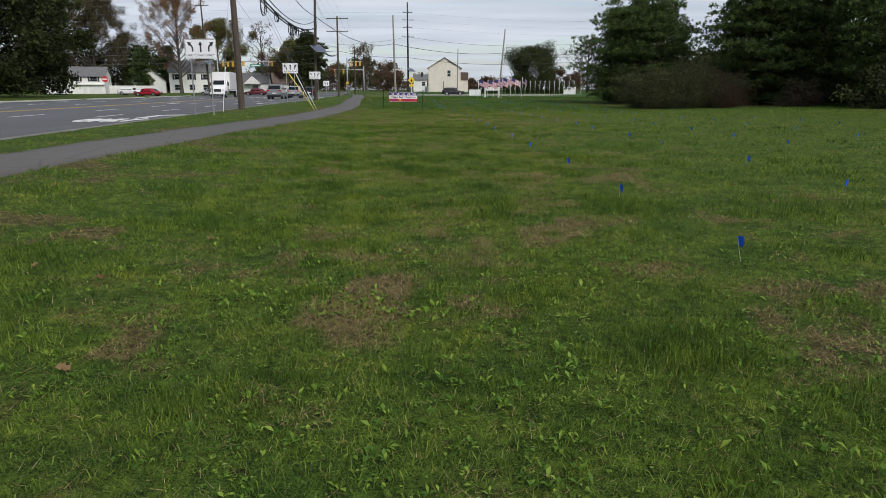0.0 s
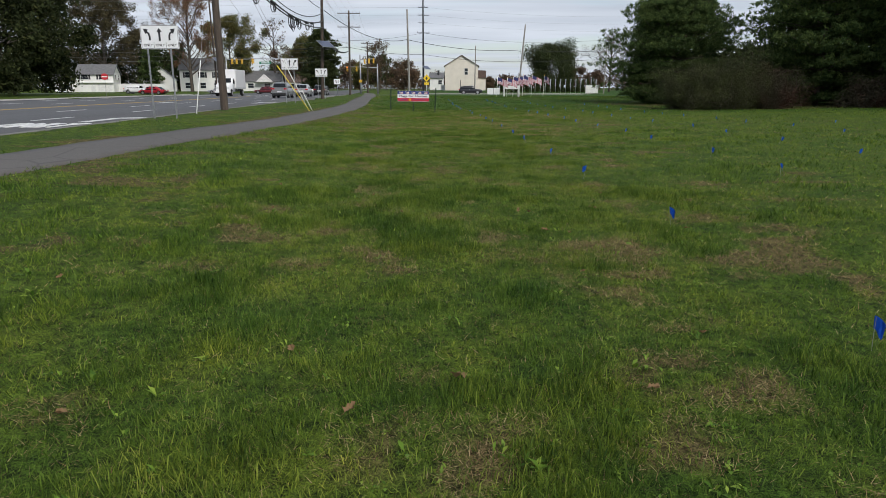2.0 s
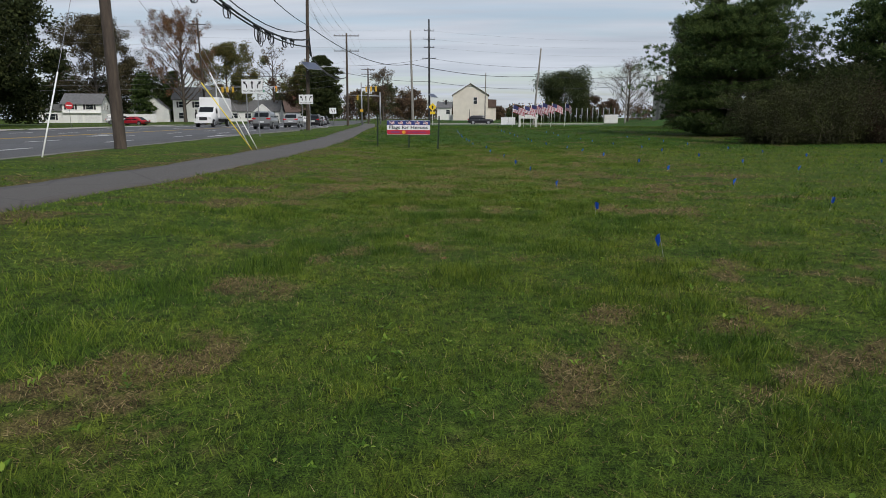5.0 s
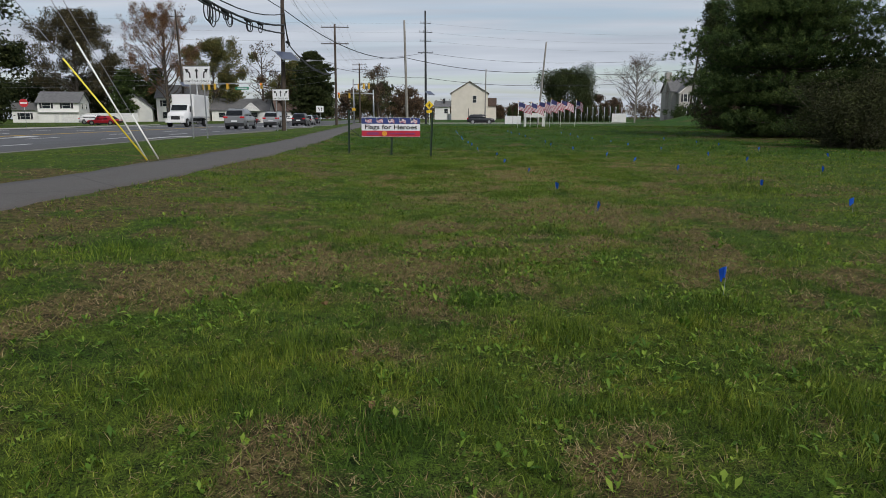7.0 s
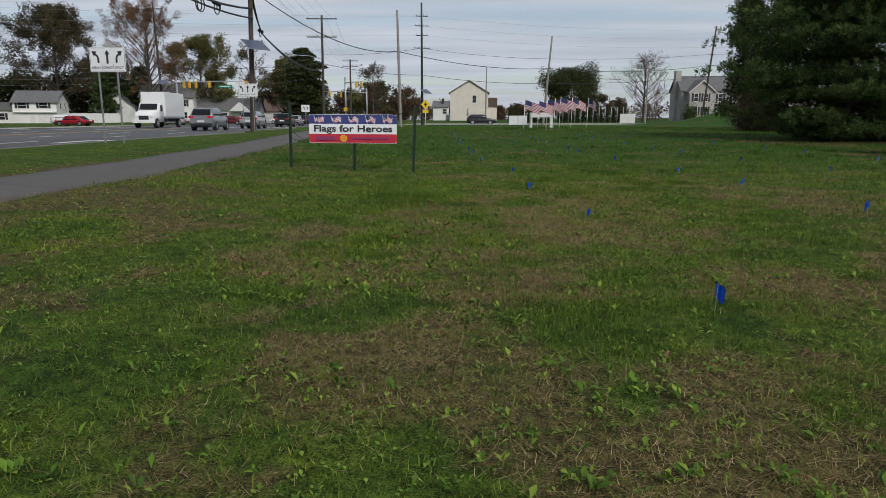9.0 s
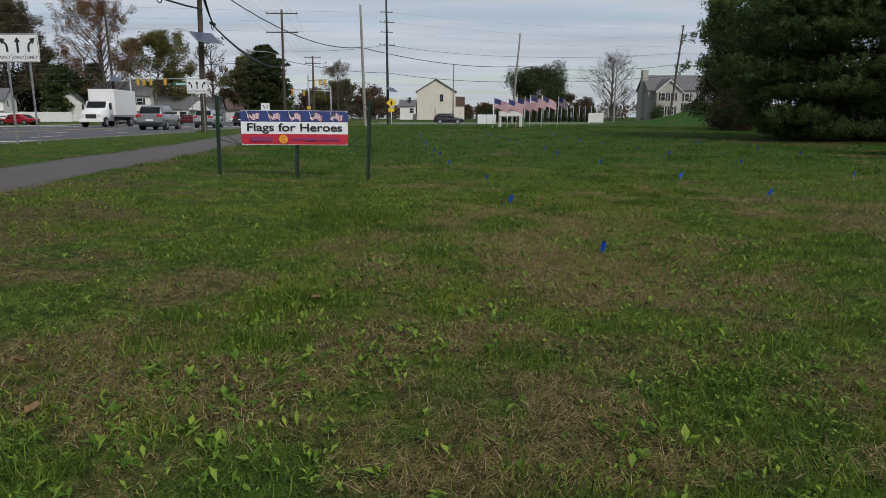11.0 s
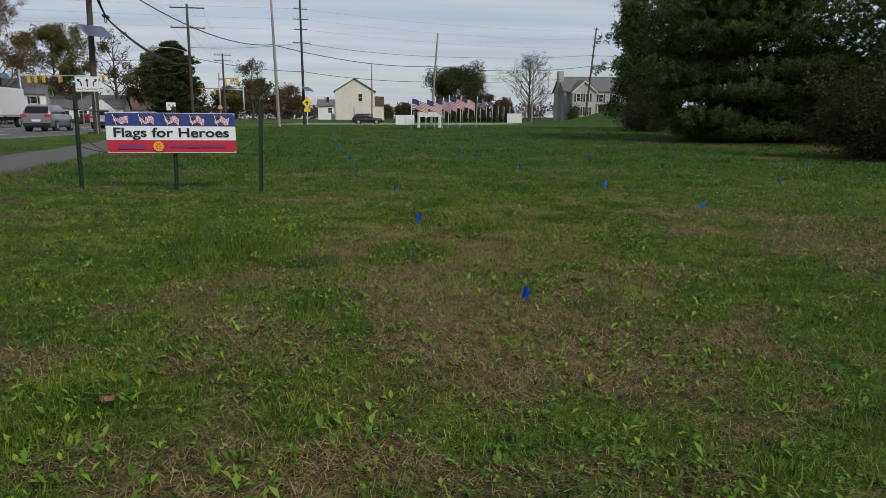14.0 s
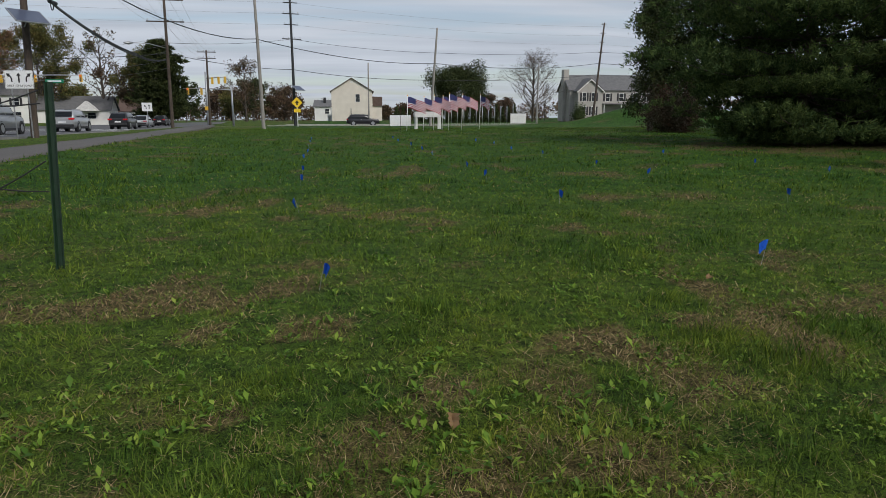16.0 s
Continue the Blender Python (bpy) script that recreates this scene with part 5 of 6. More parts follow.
def window(parent, x, y, z, w, h, yaw=0, shutters=False):
    """A framed window set on a wall that faces -y of its parent, turned by yaw."""
    fr = bmesh.new()
    for a in ((-w / 2 - .08, w / 2 + .08, h / 2, h / 2 + .09), (-w / 2 - .08, w / 2 + .08, -h / 2 - .09, -h / 2), (-w / 2 - .08, -w / 2, -h / 2, h / 2), (w / 2, w / 2 + .08, -h / 2, h / 2), (-w / 2, w / 2, -.025, .025)):
        box(a[0], a[1], -0.06, 0.02, a[2], a[3], bm=fr)
    f = part("window", fr, M_TRIM, parent)
    f.matrix_local = pose(x, y, z, 0, 0, yaw)
    part("pane", box(-w / 2, w / 2, -0.02, 0.01, -h / 2, h / 2), M_GLASS, f)
    if shutters:
        for s in (-1, 1):
            part("shutter", box(s * (w / 2 + 0.30) - 0.2, s * (w / 2 + 0.30) + 0.2, -0.05, 0.01, -h / 2 - 0.05, h / 2 + 0.05, 0.01), M_SHUTTER, f)
    return f


def gable_house(name, m, w, d, eave, ridge, wall, roof, label, along_x=False, over=0.35):
    """A gabled block w wide (x) and d deep (y); the ridge runs along y, or along x."""
    root = thing(name, m, label, "house")
    bm = bmesh.new()
    if along_x:
        outline = [(0, 0), (d, 0), (d, eave), (d / 2, ridge), (0, eave)]
        a = [bm.verts.new((-w / 2, y, z)) for y, z in outline]
        b = [bm.verts.new((w / 2, y, z)) for y, z in outline]
    else:
        outline = [(-w / 2, 0), (w / 2, 0), (w / 2, eave), (0, ridge), (-w / 2, eave)]
        a = [bm.verts.new((x, 0, z)) for x, z in outline]
        b = [bm.verts.new((x, d, z)) for x, z in outline]
    bm.faces.new(a)
    bm.faces.new(list(reversed(b)))
    for k in range(5):
        bm.faces.new((a[k], b[k], b[(k + 1) % 5], a[(k + 1) % 5]))
    bmesh.ops.recalc_face_normals(bm, faces=bm.faces[:])
    for v in bm.verts:
        if v.co.z < 0.01:
            v.co.z = -0.6
    part("wall", bm, wall, root)
    half = (d if along_x else w) / 2
    slope = (ridge - eave) / half
    th = 0.16
    for s in (-1, 1):
        o = half + over
        prof = [(0, ridge + 0.01), (s * o, ridge - slope * o + 0.01), (s * o, ridge - slope * o + th), (0, ridge + th + 0.01)]
        rb = bmesh.new()
        if along_x:
            p = [rb.verts.new((-w / 2 - over, half + q, z)) for q, z in prof]
            r = [rb.verts.new((w / 2 + over, half + q, z)) for q, z in prof]
        else:
            p = [rb.verts.new((q, -over, z)) for q, z in prof]
            r = [rb.verts.new((q, d + over, z)) for q, z in prof]
        rb.faces.new(p)
        rb.faces.new(list(reversed(r)))
        for k in range(4):
            rb.faces.new((p[k], r[k], r[(k + 1) % 4], p[(k + 1) % 4]))
        bmesh.ops.recalc_face_normals(rb, faces=rb.faces[:])
        part("roof", rb, roof, root)
    return root


cream = gable_house("house", pose(-0.45, 205, 0.93), 9.4, 13, 6.75, 9.6, M_SIDE_CREAM, M_ROOF_BROWN, "cream two-storey house showing its plain gable end")
window(cream, 1.3, -0.01, 5.2, 0.9, 1.7)
part("meter_pipe", box(-0.35, -0.2, -0.12, 0.0, 0.2, 2.9, 0.02), M_STEEL_DK, cream)
part("attic_vent", box(-0.25, 0.25, -0.05, 0.0, 8.6, 9.0, 0.02), M_TRIM, cream)
annex = part("annex", box(4.7, 6.9, 1.2, 9, -0.6, 3.4), M_SIDE_CREAM, cream)
bm = bmesh.new()
for p, q in (((4.7, 5.6), (7.2, 3.35)),):
    vs = [bm.verts.new(v) for v in ((4.7, 0.9, 5.6), (7.0, 0.9, 5.5), (7.0, 0.9, 3.4), (4.7, 0.9, 3.4), (4.7, 9.3, 5.6), (7.0, 9.3, 5.5), (7.0, 9.3, 3.4), (4.7, 9.3, 3.4))]
    for f in ((0, 1, 2, 3), (7, 6, 5, 4), (0, 4, 5, 1), (1, 5, 6, 2), (2, 6, 7, 3)):
        bm.faces.new([vs[k] for k in f])
part("annex_roof", bm, M_ROOF_BROWN, annex)

h2 = gable_house("house", pose(54.0, 184, 1.3, 0, 0, 0), 18.5, 8, 6.0, 9.0, M_SIDE_GREY, M_ROOF_GREY, "grey two-storey house with dark shutters behind the mound", True)
bay = part("bay", plate([(-2.6, -0.6), (2.6, -0.6), (2.6, 5.7), (0, 8.0), (-2.6, 5.7)], -2.4, 0.2), M_SIDE_GREY, h2)
bay.matrix_local = pose(-5.6, 0, 0)
for s in (-1, 1):
    part("bay_roof", plate([(0, 8.02), (s * 3.0, 5.4), (s * 3.0, 5.6), (0, 8.25)], -2.75, 3.0), M_ROOF_GREY, bay)
    part("gable_trim", plate([(0, 7.75), (s * 2.95, 5.2), (s * 2.95, 5.42), (0, 8.0)], -2.80, -2.74), M_TRIM, bay)
for x in (-6.9, -4.9):
    window(h2, x, -2.41, 4.4, 0.8, 1.6, shutters=True)
    window(h2, x, -2.41, 1.6, 0.8, 1.6, shutters=True)
for x in (-1.0, 2.0, 5.0, 8.0):
    window(h2, x, -0.01, 4.4, 0.9, 1.5, shutters=True)
part("chimney", box(-9.9, -8.7, 2.5, 4.0, -0.5, 10.2, 0.02), M_SIDE_GREY, h2)
part("porch_roof", box(-2.8, 9.2, -2.4, 0.1, 2.9, 3.1, 0.02), M_ROOF_GREY, h2)
for x in (-2.5, 1.2, 5.0, 8.8):
    part("porch_post", box(x - 0.08, x + 0.08, -2.3, -2.14, -0.6, 2.9), M_TRIM, h2)

hl = gable_house("house", pose(-85.0, 166, 0.3, 0, 0, 14), 7.8, 7.0, 4.3, 6.4, M_SIDE_WHITE, M_ROOF_GREY, "white split-level house with dark shutters and a garage", True)
for x in (-2.2, 1.6):
    window(hl, x, -0.01, 3.6, 1.5, 1.0, shutters=True)
part("garage_door", box(0.5, 3.5, -0.06, 0.02, -0.3, 2.1, 0.01), M_TRIM, hl)
part("lower_wall", box(-3.88, 0.2, -0.05, 0.02, -0.5, 2.2), M_SIDE_WHITE, hl)
part("entry_door", box(-1.0, 0.0, -0.09, 0.0, -0.3, 2.0, 0.01), M_TRIM, hl)
part("overhang", box(-3.9, 3.9, -0.5, 0.02, 2.25, 2.4, 0.01), M_TRIM, hl)
window(hl, 3.91, 2.2, 3.6, 0.7, 1.1, 90)
window(hl, 3.91, 4.8, 3.6, 0.7, 1.1, 90)
wing = part("wing", box(-9.0, -3.9, 0.8, 6.2, -0.6, 2.7), M_SIDE_WHITE, hl)
part("wing_roof", plate([(-9.4, 2.7), (-3.9, 2.7), (-3.9, 4.2), (-8.8, 4.2)], 0.4, 6.6), M_ROOF_GREY, wing)
window(hl, -6.6, 0.79, 1.5, 1.8, 1.2, shutters=True)

wg = gable_house("house", pose(-75.5, 178, 0.6, 0, 0, 20), 8.0, 9.0, 3.0, 6.4, M_SIDE_WHITE, M_ROOF_GREY, "white house showing its steep gable and chimney")
part("chimney", box(-0.4, 0.5, 2.0, 2.9, 5.0, 8.2, 0.02), M_TRIM, wg)
wh = gable_house("house", pose(-66.0, 182, 0.6, 0, 0, 12), 11.0, 8.0, 5.4, 8.2, M_SIDE_WHITE, M_ROOF_GREY, "white two-storey house with dark shutters behind the signals", True)
for x in (-3.6, 0.0, 3.4):
    window(wh, x, -0.01, 4.1, 1.1, 1.3, shutters=True)
    window(wh, x, -0.01, 1.5, 1.3, 1.3)
rn = gable_house("house", pose(-54.0, 186, 0.6, 0, 0, 8), 13.0, 8.0, 2.7, 5.2, M_SIDE_WHITE, M_ROOF_GREY, "long low white house with a grey roof", True)
for x in (-4.2, -1.0, 3.2):
    window(rn, x, -0.01, 1.5, 1.4, 1.1)
part("porch_gable", plate([(-2.2, 2.4), (2.2, 2.4), (0, 4.3)], -1.6, 0.5), M_TRIM, rn).matrix_local = pose(2.6, 0, 0)
rn2 = gable_house("house", pose(-47.0, 206, 0.6, 0, 0, 8), 10.0, 8.0, 2.7, 5.6, M_SIDE_WHITE, M_ROOF_BROWN, "low white house with a brown roof and brick chimney", True)
part("chimney", box(-2.5, -1.6, 2.2, 3.1, 4.0, 6.9, 0.02), M_BRICK, rn2)
window(rn2, -2.0, -0.01, 1.5, 1.4, 1.1)
hf = gable_house("house", pose(-8.8, 236, 0.9, 0, 0, 0), 4.4, 9.0, 3.9, 5.6, M_SIDE_WHITE, M_ROOF_GREY, "far white house beside the cream house", True)
part("chimney", box(0.2, 0.9, 2.2, 3.1, 4.6, 6.4, 0.02), M_STEEL_DK, hf)
window(hf, 1.2, -0.01, 2.6, 1.1, 1.3)


def board_fence(a, b, height, label, panel_w=2.4):
    a, b = Vector(a), Vector(b)
    n = max(1, round((b - a).length / panel_w))
    root = thing("fence", Matrix.Translation((a.x, a.y, float(land(a.x, a.y)) - 0.03)), label, "fence")
    yaw = math.degrees(math.atan2(b.y - a.y, b.x - a.x))
    step = (b - a).length / n
    root.matrix_world = root.matrix_world @ pose(0, 0, 0, 0, 0, yaw)
    for k in range(n):
        part("panel", box(k * step + 0.06, (k + 1) * step - 0.06, -0.025, 0.025, 0.06, height - 0.05, 0.008), M_TRIM, root)
    for k in range(n + 1):
        part("post", box(k * step - 0.065, k * step + 0.065, -0.065, 0.065, -0.2, height, 0.012), M_TRIM, root)


board_fence((-83.0, 171.0), (-72.0, 173.0), 2.0, "white vinyl board fence beside a lawn")
board_fence((27.0, 161.0), (29.6, 161.0), 1.75, "short white vinyl fence panel beside the hedge", 1.3)
board_fence((-6.4, 212.0), (-3.9, 212.0), 1.6, "white fence beside the cream house")

# ---- hedge of slim conifers between white posts ----
def hedge_row():
    rng = np.random.RandomState(5)
    for k in range(20):
        x = 8.2 + k * 1.22
        y = 176 + 0.05 * k
        h = 3.2 * rng.uniform(0.9, 1.1)
        root = thing("hedge_conifer", pose(x, y, float(land(x, y))), "slim dark clipped conifer in a hedge row", "shrub", "hedge row of slim conifers")
        t = np.arange(24) / 24
        cen = np.stack([rng.normal(0, 0.2, 24), rng.normal(0, 0.2, 24), 0.15 + t * h * 0.95], 1)
        v, f = leaf_cloud(rng, cen, 0.24, 1300, 0.17, 0.8)
        s = np.clip(1.25 - v[:, 2] / h * 0.8, 0.3, 1)
        v[:, 0] *= s
        v[:, 1] *= s
        v[:, 2] = np.maximum(v[:, 2], 0.03)
        raw("foliage", v, f, L_DARK, root)
        part("stem", tube([(0, 0, -0.1), (0, 0, h * 0.6)], [0.05, 0.03], 5), M_BARK, root)
        if k >= 6 and k % 1 == 0:
            p = thing("garden_post", pose(x + 0.6, y - 1.4, float(land(x, y)) - 0.05), "pale post topped with a cap along the hedge", "post", "pale posts along the hedge")
            part("shaft", tube([(0, 0, 0), (0, 0, 2.9)], 0.075, 8), M_GALV, p)
            part("cap", tube([(0, 0, 2.9), (0, 0, 3.0), (0, 0, 3.12)], [0.13, 0.15, 0.09], 8), M_GALV, p)


hedge_row()


# ---- striped flags, white table and panels on the far lawn ----
def striped_flag(x, y, h, seed, yaw):
    z = float(land(x, y))
    root = thing("flag_on_pole", pose(x, y, z - 0.02, 0, 2, 0), "striped red and white flag with blue canton on white pole", "flag", "striped flags on the lawn")
    part("pole", tube([(0, 0, -0.1), (0, 0, h)], 0.025, 7), M_POLE_W, root)
    part("finial", tube([(0, 0, h), (0, 0, h + 0.04), (0, 0, h + 0.08)], [0.03, 0.045, 0.01], 7), M_GOLD, root)
    fl = part("cloth", wavy_flag(1.3, 0.76, 18, 0.09, 0.42, seed), [M_FLAG_R, M_FLAG_W, M_FLAG_B], root)
    fl.matrix_local = pose(0.02, 0, h - 0.05, 0, 0, yaw)


for k, (x, y, h) in enumerate(((4.22, 95.0, 2.45), (5.5, 96.0, 2.4), (6.35, 97.0, 2.55), (7.2, 98.5, 2.6), (7.62, 98.0, 2.75), (8.95, 100.0, 2.75), (10.75, 102.0, 2.75))):
    striped_flag(x, y, h, k * 1.7, (-12, 8, -20, 15, -8, 10, -62)[k])


def canopy_table(x, y):
    z = float(land(x, y)) - 0.03
    root = thing("white_table", pose(x, y, z, 0, 0, 3), "white table with a draped cloth on the lawn", "table")
    part("top", box(-1.1, 1.1, -0.45, 0.45, 1.42, 1.48, 0.02), M_TRIM, root)
    part("drape", box(-1.12, 1.12, -0.47, -0.455, 1.02, 1.47, 0.004), M_TRIM, root)
    for sx in (-1, 1):
        for sy in (-1, 1):
            part("leg", box(sx * 1.0 - 0.08, sx * 1.0 + 0.08, sy * 0.36 - 0.05, sy * 0.36 + 0.05, -0.05, 1.42, 0.01), M_TRIM, root)


canopy_table(6.65, 104.0)
b1 = thing("white_board", pose(3.95, 98.0, 0.36, 0, 0, 2), "pair of white boards standing on stakes in the lawn", "board")
for x in (-0.40, 0.41):
    part("panel", box(x - 0.39, x + 0.39, -0.02, 0.02, 0.36, 1.16, 0.006), M_SIGN, b1)
for x in (-0.78, 0.0, 0.8):
    part("stake", box(x - 0.02, x + 0.02, 0.0, 0.04, -0.1, 1.2), M_STEEL_DK, b1)


# ---- crossing sign, traffic signals, other signs ----
def diamond(root, at, s):
    ob = part("diamond_panel", plate([(0, -s), (s, 0), (0, s), (-s, 0)], -0.01, 0.01), M_YELLOW, root)
    ob.matrix_local = pose(*at)
    part("symbol_bar", box(-0.08, 0.08, -0.016, -0.011, -0.3, 0.22), M_BLACK, ob)
    part("symbol_bar", box(-0.22, 0.2, -0.016, -0.011, -0.06, 0.04), M_BLACK, ob)


ps = thing("crossing_sign", pose(-6.15, 126.5, 0.2), "yellow diamond crossing sign on a white post", "road sign")
part("post", tube([(0, 0, -0.2), (0, 0, 3.3)], 0.05, 8), M_SIGN, ps)
diamond(ps, (0, -0.06, 2.95), 0.62)
part("plaque", box(-0.38, 0.38, -0.08, -0.05, 1.85, 2.25), M_YELLOW, ps)


def signal_head(root, at, face):
    ob = part("signal_head", box(-0.18, 0.18, -0.14, 0.14, -0.55, 0.55, 0.03), M_SIGNALY, root)
    ob.matrix_local = pose(*at, 0, 0, face) @ Matrix.Diagonal((0.85, 0.85, 0.85, 1))
    for k, m in enumerate((M_LENS_R, M_LENS_OFF, M_LENS_OFF)):
        z = 0.35 - 0.35 * k
        part("lens", tube([(0, -0.14, z), (0, -0.16, z)], 0.12, 12), m, ob)
        part("visor", tube([(0, -0.15, z + 0.02), (0, -0.36, z + 0.01)], 0.135, 10, cap=False), M_SIGNALY, ob)
    return ob


M_LENS_R = plain("signal_lens_red", (0.7, 0.03, 0.02), 0.3, 0, 1.5)
M_LENS_OFF = plain("signal_lens_dark", (0.03, 0.03, 0.025), 0.3)


def mast(base, height, tip, heads, label):
    root = thing("traffic_signal", pose(*base), label, "traffic signal")
    part("pole", tube([(0, 0, -0.3), (0, 0, height * 0.5), (0, 0, height)], [0.16, 0.14, 0.11], 10), M_GALV, root)
    d = Vector(tip)
    z = height * 0.88
    part("mast_arm", tube([(0, 0, z), tuple(d * 0.5 + Vector((0, 0, z + 0.15))), tuple(d + Vector((0, 0, z + 0.2)))], [0.10, 0.075, 0.05], 8), M_GALV, root)
    for u, face in heads:
        p = d * u
        signal_head(root, (p.x, p.y - 0.15, z - 0.35 + 0.15 * u), face)
    return root


m1 = mast((-44.3, 138, 0.3), 7.2, (11.0, 0.4, 0), ((0.106, 180), (0.183, 180), (0.27, 180), (0.45, 90), (0.95, 0)), "steel traffic signal mast with yellow heads over the junction")
m2 = mast((-17.2, 148, 0.3), 5.9, (-6.8, 0.4, 0), ((0.9, 0), (0.62, 180)), "steel traffic signal mast beyond the crossing")
m3 = mast((-20.5, 147, 0.3), 7.6, (3.2, -0.4, 0), ((0.3, 180), (0.58, 180), (0.86, 180)), "grey signal pole with yellow heads on the far corner")
sn = part("street_name_board", box(-1.1, 1.1, -0.03, 0.0, -0.22, 0.22, 0.02), M_GREENSIGN, m1, "green street name board")
sn.matrix_local = pose(7.4, -0.1, 5.75)
part("name_bar", box(-0.8, 0.8, -0.036, -0.031, -0.08, 0.08), M_SIGN, sn)
cab = thing("control_box", pose(-20.5, 147.0, 2.6), "yellow pedestrian push-button box on the signal pole", "signal box")
part("body", box(-0.3, 0.3, -0.35, -0.15, 0, 0.5, 0.03), M_SIGNALY, cab)

ds = thing("no_entry_sign", pose(-47.3, 99.7, 0.25, 0, 0, 22), "round red no-entry sign on a steel post across the road", "road sign")
part("post", tube([(0, 0, -0.2), (0, 0, 3.1)], 0.03, 7), M_GALV, ds)
ob = part("plate", tube([(0, -0.05, 0), (0, -0.08, 0)], 0.42, 24), M_RED, ds)
ob.matrix_local = pose(0, 0, 2.65)
part("white_bar", box(-0.32, 0.32, -0.09, -0.081, -0.07, 0.07), M_SIGN, ob)


def small_sign(x, y, w, h, top, label):
    r = thing("road_sign", pose(x, y, float(land(x, y)) - 0.05), label, "road sign")
    part("post", tube([(0, 0, 0), (0, 0, top)], 0.035, 7), M_GALV, r)
    ob = part("panel", plate(rounded(w, h, 0.05), -0.06, -0.045), M_SIGN, r)
    ob.matrix_local = pose(0, 0, top - h / 2)
    ob2 = part("arrow", plate(arrow_outline(-1), -0.068, -0.0605), M_BLACK, ob)
    ob2.matrix_local = pose(-0.15, 0, 0) @ Matrix.Diagonal((1.2, 1, 1.3, 1))
    ob3 = part("arrow", plate(arrow_outline(0), -0.068, -0.0605), M_BLACK, ob)
    ob3.matrix_local = pose(0.2, 0, 0) @ Matrix.Diagonal((1.2, 1, 1.3, 1))


small_sign(-19.3, 115.0, 0.95, 0.8, 2.5, "white two-lane arrow sign on a steel post")


# ---- vehicles ----
def paint_car(name, col, metal=0.3):
    m, n, l, p = nodes_of(name)
    p.inputs["Base Color"].default_value = (*col, 1)
    p.inputs["Roughness"].default_value, p.inputs["Metallic"].default_value = 0.32, metal
    p.inputs["Coat Weight"].default_value = 0.6
    return m


M_TYRE = paint("tyre_rubber", (0.016, 0.016, 0.017), None, 0.9, scale=10)
M_RIM = plain("wheel_alloy", (0.42, 0.43, 0.44), 0.35, 0.8)
M_TAIL = plain("tail_lamp", (0.42, 0.01, 0.015), 0.2, 0, 0.25)
M_HEAD = plain("head_lamp", (0.6, 0.62, 0.62), 0.15)
M_TRIMBLK = paint("plastic_trim_black", (0.022, 0.022, 0.024), None, 0.6, scale=10)


def loft(sections, material_faces=None):
    """A closed skin over cross-sections, each a list of points from left to right over the roof."""
    bm = bmesh.new()
    rings = [[bm.verts.new(p) for p in s] for s in sections]
    for r, s in zip(rings, rings[1:]):
        for k in range(len(r)):
            j = (k + 1) % len(r)
            bm.faces.new((r[k], r[j], s[j], s[k])).smooth = True
    bm.faces.new(rings[0])
    bm.faces.new(list(reversed(rings[-1])))
    bmesh.ops.recalc_face_normals(bm, faces=bm.faces[:])
    return bm


